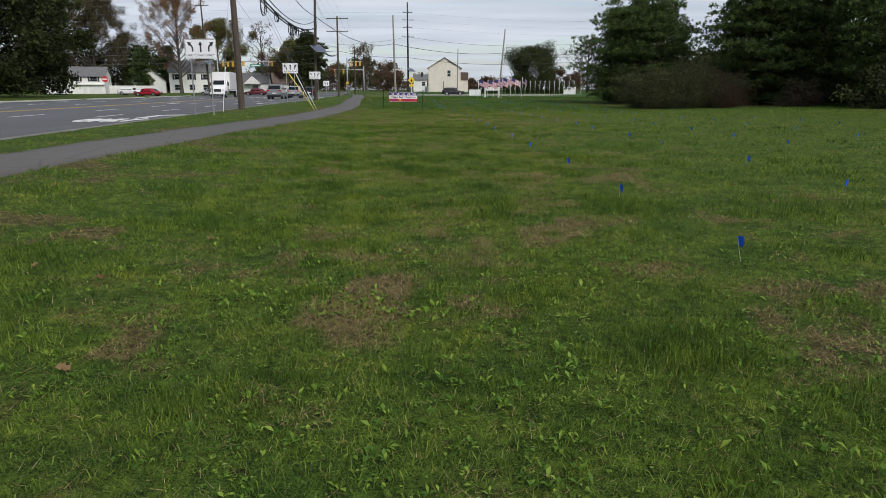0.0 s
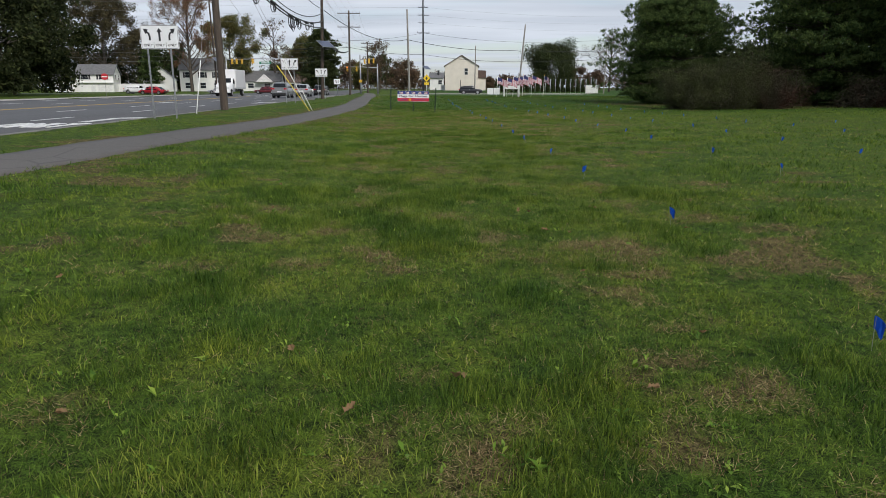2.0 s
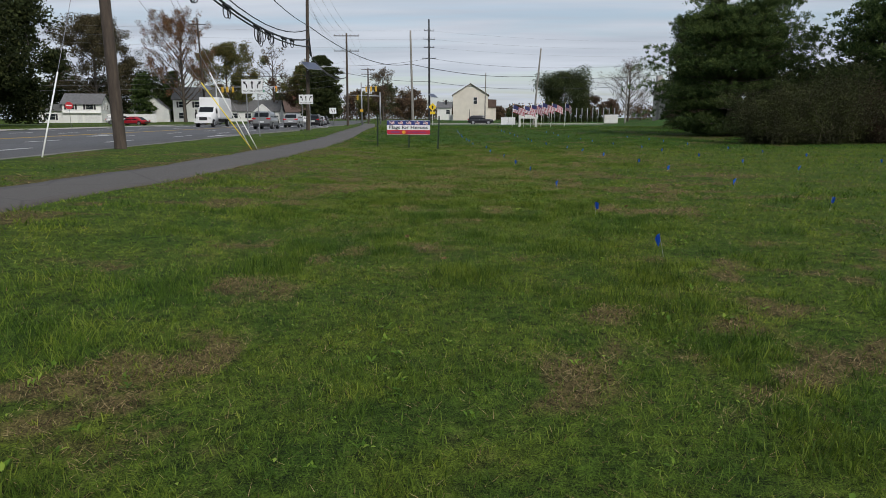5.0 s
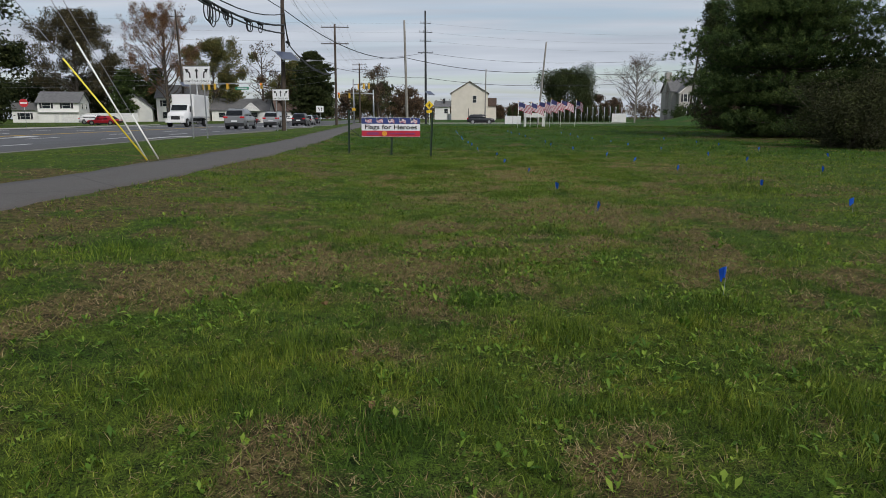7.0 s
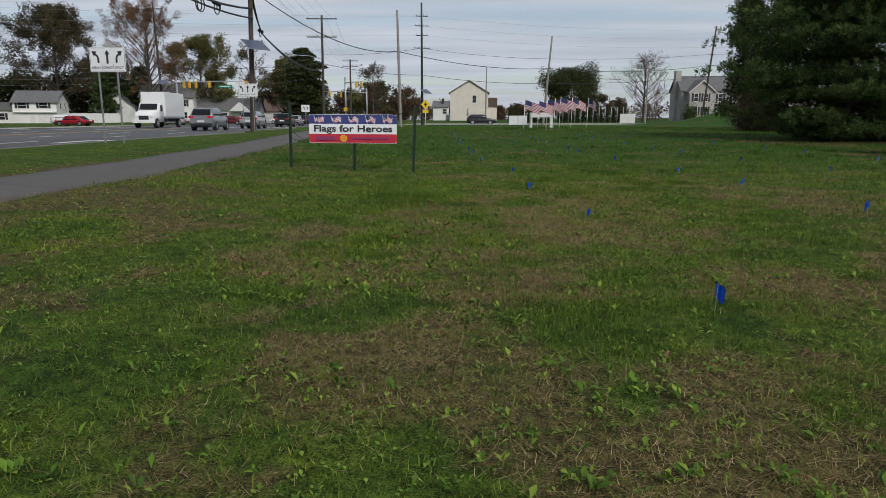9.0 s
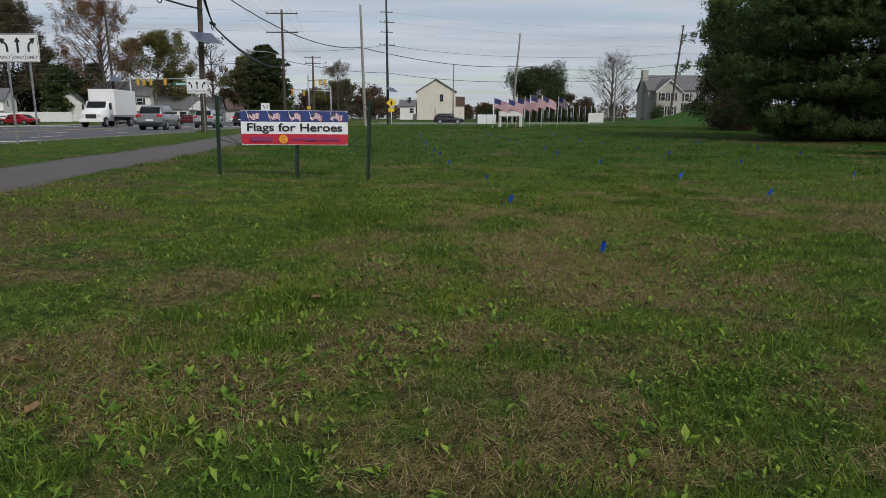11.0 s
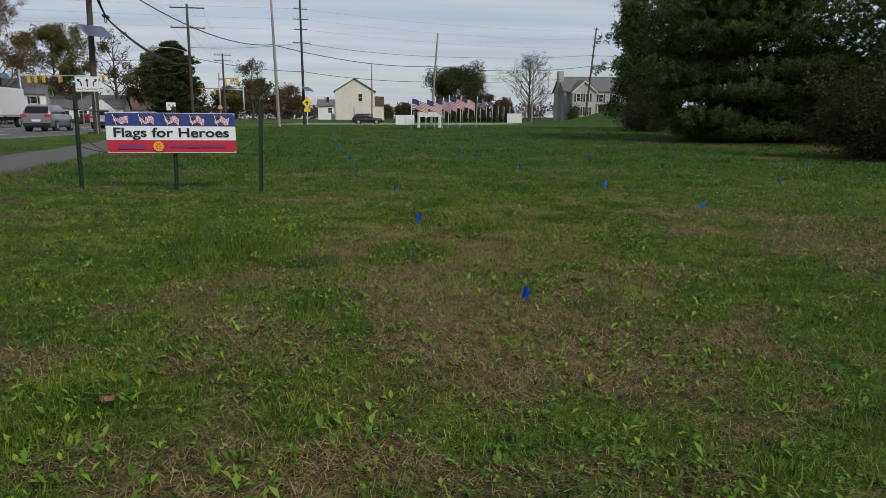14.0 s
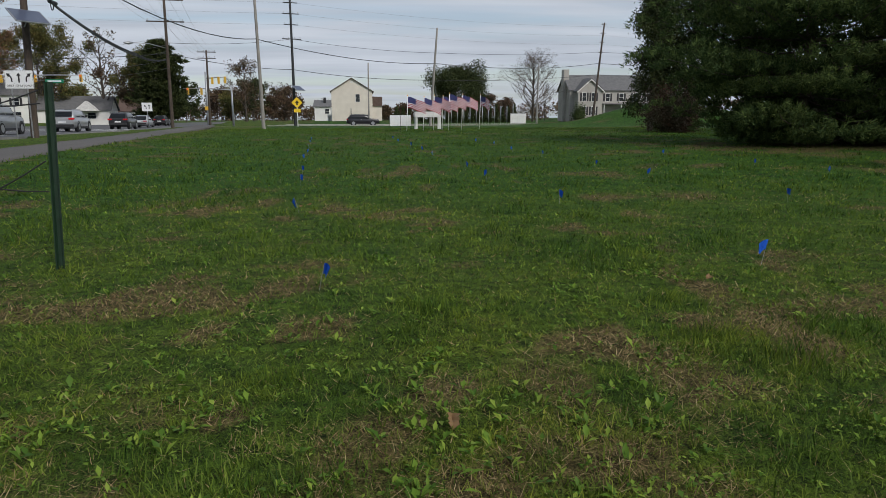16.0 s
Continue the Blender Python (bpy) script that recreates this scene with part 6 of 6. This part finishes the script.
def car(m, kind, material, label, length=4.8, width=1.93, height=1.75):
    """A car that faces +y; the wheels stand on z = 0."""
    root = thing("car", m, label, "car", "cars on the road")
    hl, hw = length / 2, width / 2
    belt = height * (0.67 if kind == "suv" else 0.60)
    clear = 0.24 if kind == "suv" else 0.18
    # lower body: stations from tail to nose, (y, half width, bottom, belt height)
    if kind == "suv":
        st = [(-hl, .84, .45, belt * .93), (-hl + .12, .93, .36, belt * 1.0), (-hl + .7, .985, clear, belt * 1.0), (0, 1, clear, belt * .99), (hl - 1.5, .99, clear, belt * .98), (hl - .5, .95, .30, belt * .93), (hl - .1, .86, .36, belt * .84), (hl, .74, .42, belt * .70)]
        roof = [(-hl + .10, belt * 0.98, .82), (-hl + .50, height * .965, .72), (-hl + 1.0, height, .72), (0.1, height, .72), (.75, height * .95, .71), (hl - 1.45, belt * 1.0, .80)]
    else:
        st = [(-hl, .80, .42, belt * .95), (-hl + .15, .92, .32, belt * 1.02), (-hl + .8, .985, clear, belt * 1.03), (0, 1, clear, belt * 1.0), (hl - 1.4, .985, clear, belt * .97), (hl - .5, .94, .26, belt * .90), (hl - .1, .82, .32, belt * .78), (hl, .70, .38, belt * .66)]
        roof = [(-hl + .55, belt * 1.02, .78), (-hl + 1.2, height * .96, .66), (-hl + 1.8, height, .64), (0.2, height, .66), (.7, height * .95, .66), (hl - 1.3, belt * 1.0, .78)]
    sec = []
    for y, wf, b, t in st:
        w = hw * wf
        sec.append([(-w * .88, y, b), (-w, y, b + .18), (-w, y, (b + t) / 2 + .05), (-w * .965, y, t - .06), (-w * .88, y, t), (w * .88, y, t), (w * .965, y, t - .06), (w, y, (b + t) / 2 + .05), (w, y, b + .18), (w * .88, y, b)])
    body = part("body", loft(sec), material, root)
    cab = []
    for y, z, wf in roof:
        lo = belt * 0.93
        cab.append([(-hw * .92, y, lo), (-hw * (wf * 0.4 + .92 * .6), y, lo + (z - lo) * .5), (-hw * wf * 1.02, y, z - .05 if z > lo + .1 else z), (-hw * wf * .9, y, z), (hw * wf * .9, y, z), (hw * wf * 1.02, y, z - .05 if z > lo + .1 else z), (hw * (wf * 0.4 + .92 * .6), y, lo + (z - lo) * .5), (hw * .92, y, lo)])
    part("cabin", loft(cab), material, root)
    # glass: side panes, rear and front screens, a little proud of the cabin
    def pane(pts, name="side_window"):
        bm = bmesh.new()
        bm.faces.new([bm.verts.new(p) for p in pts])
        bmesh.ops.solidify(bm, geom=bm.faces[:], thickness=0.012)
        bmesh.ops.recalc_face_normals(bm, faces=bm.faces[:])
        part(name, bm, M_GLASS, root)

    y0, y1, y2, y3 = roof[0][0], roof[1][0], roof[-2][0], roof[-1][0]
    zt = height * .93
    for s in (-1, 1):
        xb, xt = s * hw * .915, s * (hw * .735 if kind == "suv" else hw * .70)
        ym = (y1 + y2) / 2
        for a, b, c, d in ((y0 + (.62 if kind == "suv" else .75), y1 + (.42 if kind == "suv" else .5), ym - .05, ym - .05), (ym + .05, ym + .05, y2 - .05, y3 - .35)):
            pane([(xb, a, belt * 1.0), (xt, b, zt), (xt, c, zt), (xb, d, belt * 1.0)])
        part("mirror", box(s * (hw + .02) - .09, s * (hw + .02) + .09, y3 - .35, y3 - .2, belt * 1.0, belt * 1.0 + .17, .03), M_TRIMBLK, root)
    rw = hw * .74
    pane([(-rw, y0 - .015, belt * 1.03), (rw, y0 - .015, belt * 1.03), (rw * .92, y1 - .07, height * .93), (-rw * .92, y1 - .07, height * .93)], "rear_window")
    pane([(-rw, y3 + .02, belt * 1.02), (-rw * .88, y2 + .09, height * .91), (rw * .88, y2 + .09, height * .91), (rw, y3 + .02, belt * 1.02)], "windscreen")
    for s in (-1, 1):
        part("tail_lamp", box(s * hw * .74 - .22, s * hw * .74 + .16, -hl - .03, -hl + .22, belt * .82, belt * .95, .03), M_TAIL, body)
        part("head_lamp", box(s * hw * .62 - .2, s * hw * .62 + .2, hl - .16, hl - .02, belt * .60, belt * .72, .03), M_HEAD, body)
    part("rear_bumper", box(-hw * .84, hw * .84, -hl - .06, -hl + .1, .40, .58, .03), M_TRIMBLK, body)
    part("front_bumper", box(-hw * .72, hw * .72, hl - .12, hl + .03, .32, .52, .03), M_TRIMBLK, body)
    part("number_plate", box(-.26, .26, -hl - .075, -hl - .05, .66, .80), M_SIGN, body)
    for sd in (-1, 1):
        part("sill_trim", box(sd * hw * .97 - .03, sd * hw * .97 + .03, -hl + 1.4, hl - 1.4, clear + .02, clear + .16, .01), M_TRIMBLK, body)
        part("door_handle", box(sd * hw - .02, sd * hw + .025, -.35, -.15, belt * .86, belt * .89, .006), M_GALV, body)
    for x in (-hw + .02, hw - .02):
        for y in (-hl + .95, hl - .92):
            R = .39 if kind == "suv" else .32
            s = 1 if x > 0 else -1
            tyre = part("wheel", tube([(x - s * .22, y, R), (x - s * .19, y, R), (x - s * .02, y, R), (x + s * .015, y, R)], [R * .86, R, R, R * .86], 20), M_TYRE, root)
            part("rim", tube([(x + s * .005, y, R), (x + s * .022, y, R)], [R * .64, R * .6], 16), M_RIM, tyre)
            part("wheel_arch", tube([(x - s * .24, y, R + .02), (x + s * .004 , y, R + .02)], R * 1.13, 20), M_TRIMBLK, root)
    if kind == "suv":
        for s in (-1, 1):
            part("roof_rail", tube([(s * hw * .62, -hl + .7, height), (s * hw * .62, -hl + .9, height + .05), (s * hw * .62, .3, height + .05), (s * hw * .62, .5, height)], .018, 6), M_GALV, root)
    return root


ROAD_YAW = 5.4
GREY = paint_car("car_paint_grey", (0.24, 0.25, 0.255), 0.5)
SILVER = paint_car("car_paint_silver", (0.42, 0.43, 0.44), 0.6)
BLACKP = paint_car("car_paint_black", (0.015, 0.015, 0.018))
REDP = paint_car("car_paint_red", (0.38, 0.015, 0.03))
WHITEP = paint_car("car_paint_white", (0.72, 0.72, 0.72), 0.0)
DKRED = paint_car("car_paint_maroon", (0.12, 0.015, 0.02))
car(pose(-21.5, 91.7, ROAD_Z, 0, 0, ROAD_YAW), "suv", GREY, "grey four-wheel-drive car waiting in the lane", 4.85, 1.95, 1.78)
car(pose(-21.9, 104.0, ROAD_Z, 0, 0, ROAD_YAW), "suv", SILVER, "silver sport utility car waiting in the queue", 4.6, 1.85, 1.66)
car(pose(-22.4, 117.5, ROAD_Z, 0, 0, ROAD_YAW), "suv", BLACKP, "black car waiting in the queue", 4.5, 1.85, 1.6)
car(pose(-25.2, 133.0, ROAD_Z, 0, 0, ROAD_YAW), "sedan", SILVER, "silver saloon car crossing the junction", 4.7, 1.83, 1.45)
car(pose(-30.5, 160.0, ROAD_Z, 0, 0, ROAD_YAW), "suv", BLACKP, "dark car beyond the junction", 4.5, 1.85, 1.6)
car(pose(-33.5, 172.0, ROAD_Z, 0, 0, 180 + ROAD_YAW), "sedan", WHITEP, "white saloon car beyond the junction", 4.7, 1.83, 1.45)
car(pose(-52.0, 123.5, 0.36, 0, 0, 88), "sedan", REDP, "red coupe parked across the road", 4.6, 1.83, 1.35)
car(pose(-48.0, 144.0, ROAD_Z, 0, 0, 90), "sedan", SILVER, "silver saloon car on the side street", 4.7, 1.83, 1.45)
car(pose(-40.0, 148.0, ROAD_Z, 0, 0, 90), "sedan", DKRED, "maroon saloon car on the side street", 4.7, 1.83, 1.45)
car(pose(-62.5, 139.5, 0.36, 0, 0, -90), "suv", WHITEP, "white car on the side street", 4.5, 1.8, 1.6)
car(pose(-36.5, 166.0, 0.4, 0, 0, 95), "sedan", WHITEP, "white saloon car parked by the low house", 4.7, 1.83, 1.45)
car(pose(1.5, 143.8, ROAD_Z, 0, 0, -90), "suv", BLACKP, "dark sport utility car on the side street", 4.6, 1.85, 1.6)


def box_truck(m):
    """A white box truck that faces +y."""
    root = thing("box_truck", m, "white box truck with a tall plain cargo body on the road", "truck")
    part("cargo_box", box(-1.25, 1.25, -3.9, 2.2, 1.15, 3.75, 0.04), WHITEP, root)
    part("box_trim", box(-1.27, 1.27, -3.92, 2.22, 1.05, 1.2, 0.01), M_GALV, root)
    part("chassis", box(-0.5, 0.5, -3.8, 4.6, 0.65, 1.0, 0.02), M_TRIMBLK, root)
    sec = []
    for y, w, t in ((2.4, 1.1, 2.55), (3.3, 1.1, 2.55), (3.75, 1.08, 1.85), (4.9, 0.98, 1.6), (5.15, 0.9, 1.3)):
        sec.append([(-w, y, .6), (-w, y, t * .6), (-w * .95, y, t - .08), (-w * .86, y, t), (w * .86, y, t), (w * .95, y, t - .08), (w, y, t * .6), (w, y, .6)])
    cabin = part("cab", loft(sec), WHITEP, root)
    bm = bmesh.new()
    bm.faces.new([bm.verts.new(p) for p in ((-.9, 3.80, 1.9), (.9, 3.80, 1.9), (.86, 3.36, 2.5), (-.86, 3.36, 2.5))])
    bmesh.ops.solidify(bm, geom=bm.faces[:], thickness=-0.02)
    part("windscreen", bm, M_GLASS, cabin)
    for s in (-1, 1):
        part("side_window", box(s * 1.1 - .015, s * 1.1 + .015, 2.7, 3.3, 1.75, 2.35), M_GLASS, cabin)
        part("mirror", box(s * 1.3 - .08, s * 1.3 + .08, 3.55, 3.65, 1.7, 2.2, .02), M_TRIMBLK, cabin)
        part("head_lamp", box(s * .75 - .15, s * .75 + .15, 5.05, 5.17, 1.0, 1.25, .03), M_HEAD, cabin)
        for y in (4.3, -2.4):
            w = part("wheel", tube([(s * 1.08 - s * .3, y, .5), (s * 1.08, y, .5), (s * 1.12, y, .5)], [.47, .5, .44], 20), M_TYRE, root)
            part("rim", tube([(s * 1.11, y, .5), (s * 1.14, y, .5)], .27, 14), M_GALV, w)
    part("grille", box(-.5, .5, 5.1, 5.18, .85, 1.25, .02), M_TRIMBLK, cabin)
    part("front_bumper", box(-1.1, 1.1, 5.1, 5.3, .5, .78, .03), WHITEP, root)
    part("door_mark", box(1.251, 1.256, 0.6, 1.3, 2.4, 3.3), M_SIGNALY, root)


box_truck(pose(-34.2, 110.5, ROAD_Z, 0, 0, 180 + ROAD_YAW))

# ---- fallen leaves ----
M_LEAF = leafy("fallen_leaf", [(0.0, (0.10, 0.055, 0.03)), (0.5, (0.18, 0.11, 0.055)), (1.0, (0.28, 0.19, 0.10))], 0.7, 0.1)


def fallen_leaf(seed):
    rnd = random.Random(seed)
    bm = bmesh.new()
    n = 18
    mid = [bm.verts.new((-0.055 + 0.11 * k / 6, 0, 0.012 * math.sin(k * 1.1 + seed))) for k in range(7)]
    for s in (-1, 1):
        edge = [mid[0]]
        for k in range(1, 6):
            lobe = (0.038 if k % 2 else 0.022) * rnd.uniform(0.8, 1.2) * (1 if k < 5 else 0.7)
            edge.append(bm.verts.new((-0.055 + 0.11 * k / 6 + rnd.uniform(-.006, .01), s * lobe, 0.012 + 0.02 * rnd.random())))
        edge.append(mid[6])
        for k in range(6):
            f = [v for v in (mid[k], mid[k + 1], edge[k + 1], edge[k])]
            f = list(dict.fromkeys(f))
            if len(f) > 2:
                bm.faces.new(f if s > 0 else list(reversed(f)))
    root = part("fallen_leaf", bm, M_LEAF)
    stem = tube([(-0.055, 0, 0.004), (-0.085, 0.004, 0.01)], 0.0016, 4)
    part("stalk", stem, M_LEAF, root)
    return tagged(root, "dry curled brown oak leaf lying in the grass", "leaf", "fallen leaves on the lawn")


def scatter_leaves():
    spots = ((-1.99, 8.53), (-2.62, 10.18), (-2.27, 11.58), (0.08, 14.02), (1.03, 13.92), (-0.41, 13.68), (-1.68, 13.56), (0.94, 17.58), (1.67, 19.03), (-2.18, 18.68), (-0.63, 18.63), (-1.12, 19.83), (0.77, 18.74), (2.03, 20.18), (1.72, 18.97),
             (-0.79, 33.03), (0.74, 35.95), (3.25, 36.97), (-2.69, 34.49), (-1.93, 42.47), (-2.28, 42.94), (-0.6, 46.85), (0.72, 44.43), (-1.13, 44.11), (-0.95, 47.05), (1.09, 49.38), (3.33, 51.54), (1.49, 54.0))
    rnd = random.Random(9)
    more = [(rnd.uniform(-5.5, 5.5), rnd.uniform(10, 60)) for _ in range(34)]
    models = [fallen_leaf(k) for k in range(4)]
    for i, (x, y) in enumerate(list(spots) + more):
        s = rnd.uniform(0.6, 0.95)
        m = pose(x, y, float(land(x, y)) + 0.035, rnd.uniform(-30, 30), rnd.uniform(-30, 30), rnd.uniform(0, 360)) @ Matrix.Diagonal((s, s, s, 1))
        if i < 4:
            models[i].matrix_world = m
        else:
            copy_thing(models[rnd.randrange(4)], m)


scatter_leaves()


# ---- turf: blades, straw and broad-leaved weeds ----
def scatter(rng, density, x0, x1, y0, y1, cell=0.5):
    """Random places over the lawn, with density(x, y) a square metre."""
    xs, ys = np.meshgrid(np.arange(x0, x1, cell) + cell / 2, np.arange(y0, y1, cell) + cell / 2)
    xs, ys = xs.ravel(), ys.ravel()
    n = rng.poisson(np.maximum(density(xs, ys), 0) * cell * cell)
    x = np.repeat(xs, n) + rng.uniform(-cell / 2, cell / 2, n.sum())
    y = np.repeat(ys, n) + rng.uniform(-cell / 2, cell / 2, n.sum())
    keep = (np.abs(x - path_mid(y)) > 0.8 + 0.06 * np.sin(y * 5)) & (x > kerb_x(y) + 0.2)
    return x[keep], y[keep]


def reach(x, y):
    """How near anyone walking up the lawn comes to a spot."""
    mid = np.interp(y, [6, 30, 41, 50], [0.1, -0.25, -0.25, 1.0])
    return np.maximum(np.maximum(2.4, 1.45 * np.abs(x - mid)), np.maximum(y - 47.0, 0))


def blades(rng, x, y, length, width, lean, segments, lift=-0.008):
    """Blades as one array of triangles; two bends where segments is 2."""
    n = len(x)
    z = land(x, y) + lift
    a = rng.uniform(0, 2 * math.pi, n)
    t = rng.uniform(0, 2 * math.pi, n)
    side = np.stack([np.cos(t), np.sin(t), np.zeros(n)], 1) * (width / 2)[:, None]
    root = np.stack([x, y, z], 1)
    out = np.stack([np.cos(a), np.sin(a), np.zeros(n)], 1)
    up = np.array([0, 0, 1.0])
    tip = root + out * (length * lean)[:, None] + up * (length * np.sqrt(np.maximum(0.05, 1 - lean ** 2)))[:, None]
    if segments == 1:
        v = np.stack([root - side, root + side, tip], 1).reshape(-1, 3)
        return v, np.arange(3 * n).reshape(n, 3)
    mid = root + out * (length * lean * 0.32)[:, None] + up * (length * 0.62)[:, None]
    tip = root + out * (length * (lean * 0.95 + 0.1))[:, None] + up * (length * np.clip(0.95 - 0.6 * lean, 0.3, 1))[:, None]
    v = np.stack([root - side, root + side, mid + side * 0.8, mid - side * 0.8, tip], 1).reshape(-1, 3)
    k = np.arange(n) * 5
    f = np.concatenate([np.stack([k, k + 1, k + 2], 1), np.stack([k, k + 2, k + 3], 1), np.stack([k + 3, k + 2, k + 4], 1)])
    return v, f


def weed_leaves(rng, x, y, count, length, slim, low, high):
    """Rosettes of folded leaves: base, two edges, midrib and tip."""
    n = rng.randint(count[0], count[1], len(x))
    spread = np.repeat(rng.uniform(0.006, 0.022, len(x)), n)
    cx, cy = np.repeat(x, n) + rng.normal(0, 1, n.sum()) * spread, np.repeat(y, n) + rng.normal(0, 1, n.sum()) * spread
    m = len(cx)
    a = rng.uniform(0, 2 * math.pi, m)
    el = rng.uniform(low, high, m)
    L = (rng.uniform(length[0], length[1], m) * np.repeat(rng.uniform(0.7, 1.3, len(x)), n))[:, None]
    W = L * rng.uniform(slim[0], slim[1], m)[:, None] * 0.5
    d = np.stack([np.cos(a) * np.cos(el), np.sin(a) * np.cos(el), np.sin(el)], 1)
    s = np.stack([-np.sin(a), np.cos(a), np.zeros(m)], 1)
    u = np.cross(d, s)
    p = np.stack([cx, cy, land(cx, cy) + 0.012], 1)
    v = np.stack([p, p + d * L * .58 + s * W + u * L * .05, p + d * L * .58 - u * L * .04, p + d * L * .58 - s * W + u * L * .05, p + d * L - u * L * .16], 1).reshape(-1, 3)
    k = np.arange(m) * 5
    f = np.concatenate([np.stack([k, k + 1, k + 2], 1), np.stack([k, k + 2, k + 3], 1), np.stack([k + 1, k + 4, k + 2], 1), np.stack([k + 2, k + 4, k + 3], 1)])
    return v, f


def turf():
    rng = np.random.RandomState(12)
    seldom = lambda y: 1 - 0.35 * (smooth_step(21, 22, y) * smooth_step(30, 29, y) + smooth_step(36, 37, y) * smooth_step(42, 41, y))
    base = lambda x, y: np.maximum((2.4 / reach(x, y)) ** 2.1, 0.01) * seldom(y)
    # a low carpet of green blades
    x, y = scatter(rng, lambda x, y: 4700 * base(x, y) * (1 - 0.58 * dryness(x, y)), -11, 30, 7.2, 110, 0.25)
    lush = lushness(x, y)
    ln = 0.040 * (0.75 + 0.5 * drift(x, y, 0.4, 16) + 1.0 * lush) * rng.uniform(0.6, 1.45, len(x))
    lean = np.clip(rng.uniform(0.45, 0.98, len(x)) - 0.25 * lush, 0.1, 0.98)
    tint = 0.58 - 0.24 * lush + 0.34 * (drift(x, y, 0.25, 11) - 0.5) + 0.55 * (drift(x, y, 0.08, 13) - 0.5) + 0.26 * wheel_track(x, y) - 0.2 * deepness(x, y)
    # tufts that stand out of it, thick with long fine blades
    tx, ty = scatter(rng, lambda x, y: 62 * base(x, y) * (0.25 + 1.5 * lushness(x, y)) * smooth_step(7.5, 3.5, reach(x, y)) * (1 - 0.6 * dryness(x, y)), -11, 30, 7.2, 70, 0.25)
    rt = reach(tx, ty)
    n = np.maximum(5, rng.uniform(14, 44, len(tx)) * np.clip(2.4 / rt, 0.2, 1) ** 0.5).astype(int)
    size = (0.62 + 0.75 * lushness(tx, ty)) * rng.uniform(0.6, 1.45, len(tx))
    rad = np.repeat(0.024 * size * np.clip(rt / 2.4, 1, 4) ** 0.5, n)
    ox, oy = rng.normal(0, 1, n.sum()) * rad, rng.normal(0, 1, n.sum()) * rad
    x2, y2 = np.repeat(tx, n) + ox, np.repeat(ty, n) + oy
    size = np.repeat(size, n)
    x, y = np.concatenate([x, x2]), np.concatenate([y, y2])
    tint2 = 0.54 - 0.24 * lushness(tx, ty) + rng.uniform(-0.26, 0.26, len(tx)) + 0.26 * wheel_track(tx, ty) - 0.2 * deepness(tx, ty)
    tint = np.clip(np.concatenate([tint, np.repeat(tint2, n)]), 0, 1)
    ln = np.concatenate([ln, 0.052 * size * rng.uniform(0.6, 1.4, len(x2))])
    lean = np.concatenate([lean, np.clip(0.3 + 0.3 * np.hypot(ox, oy) / rad + rng.normal(0, 0.15, len(x2)), 0.05, 0.95)])
    r = reach(x, y)
    ln = ln * np.clip(r / 2.4, 1, 5) ** 0.2 * (1 - 0.5 * smooth_step(-0.6, -1.0, x - path_mid(y)))
    wd = np.clip(0.0044 * (r / 2.4) ** 1.0, 0.0038, 0.035) * rng.uniform(0.7, 1.4, len(x))
    near = (r < 3.0) & (rng.rand(len(x)) < 0.13)
    for sel, seg in ((near, 2), (~near, 1)):
        v, f = blades(rng, x[sel], y[sel], ln[sel] * (1.4 if seg == 2 else 1.0), wd[sel], lean[sel], seg)
        ob = tagged(raw("grass", v, f, M_GRASS), "short mown green grass in tufts of uneven height", "grass", kind="stuff")
        at = ob.data.attributes.new("tint", "FLOAT", "POINT")
        at.data.foreach_set("value", np.repeat(tint[sel], 5 if seg == 2 else 3).astype(np.float32))
    # straw: fallen, thin and matted
    x, y = scatter(rng, lambda x, y: 5200 * base(x, y) * (0.07 + dryness(x, y)) * (0.25 + 0.75 * smooth_step(-4.5, -2.5, x)), -10, 16, 7.2, 62, 0.25)
    r = reach(x, y)
    v, f = blades(rng, x, y, 0.055 * rng.uniform(0.4, 1.4, len(x)), np.clip(0.0026 * (r / 2.4) ** 1.0, 0.0022, 0.02) * rng.uniform(0.7, 1.3, len(x)), rng.uniform(0.82, 0.999, len(x)), 1, 0.008)
    tagged(raw("dry_grass", v, f, M_STRAW), "dry tan straw lying matted among the grass", "grass", kind="stuff")
    # weeds: rosettes of broad leaves, and low small-leaved clover
    zone = lambda x, y: 0.10 + 0.9 * smooth_step(29, 36, y) * smooth_step(56, 49, y) + 0.6 * smooth_step(15, 9, y) + 0.25 * smooth_step(47, 50, y)
    x, y = scatter(rng, lambda x, y: 66 * base(x, y) ** 0.8 * zone(x, y) * (0.12 + 1.3 * smooth_step(0.35, 0.75, drift(x, y, 0.6, 9))), -7, 9, 7.2, 60, 0.25)
    v, f = weed_leaves(rng, x, y, (3, 8), (0.024, 0.058), (0.28, 0.5), 0.2, 1.15)
    tagged(raw("weeds", v, f, M_WEED), "bright green broad-leaved weeds in small clumps", "weeds", kind="stuff")
    x, y = scatter(rng, lambda x, y: 130 * base(x, y) * zone(x, y) * (0.1 + smooth_step(0.35, 0.7, drift(x, y, 0.5, 17))), -7, 9, 7.2, 60, 0.25)
    v, f = weed_leaves(rng, x, y, (3, 8), (0.012, 0.028), (0.4, 0.8), 0.0, 0.9)
    tagged(raw("clover", v, f, M_WEED), "low small-leaved green clover in the thin turf", "weeds", kind="stuff")


turf()
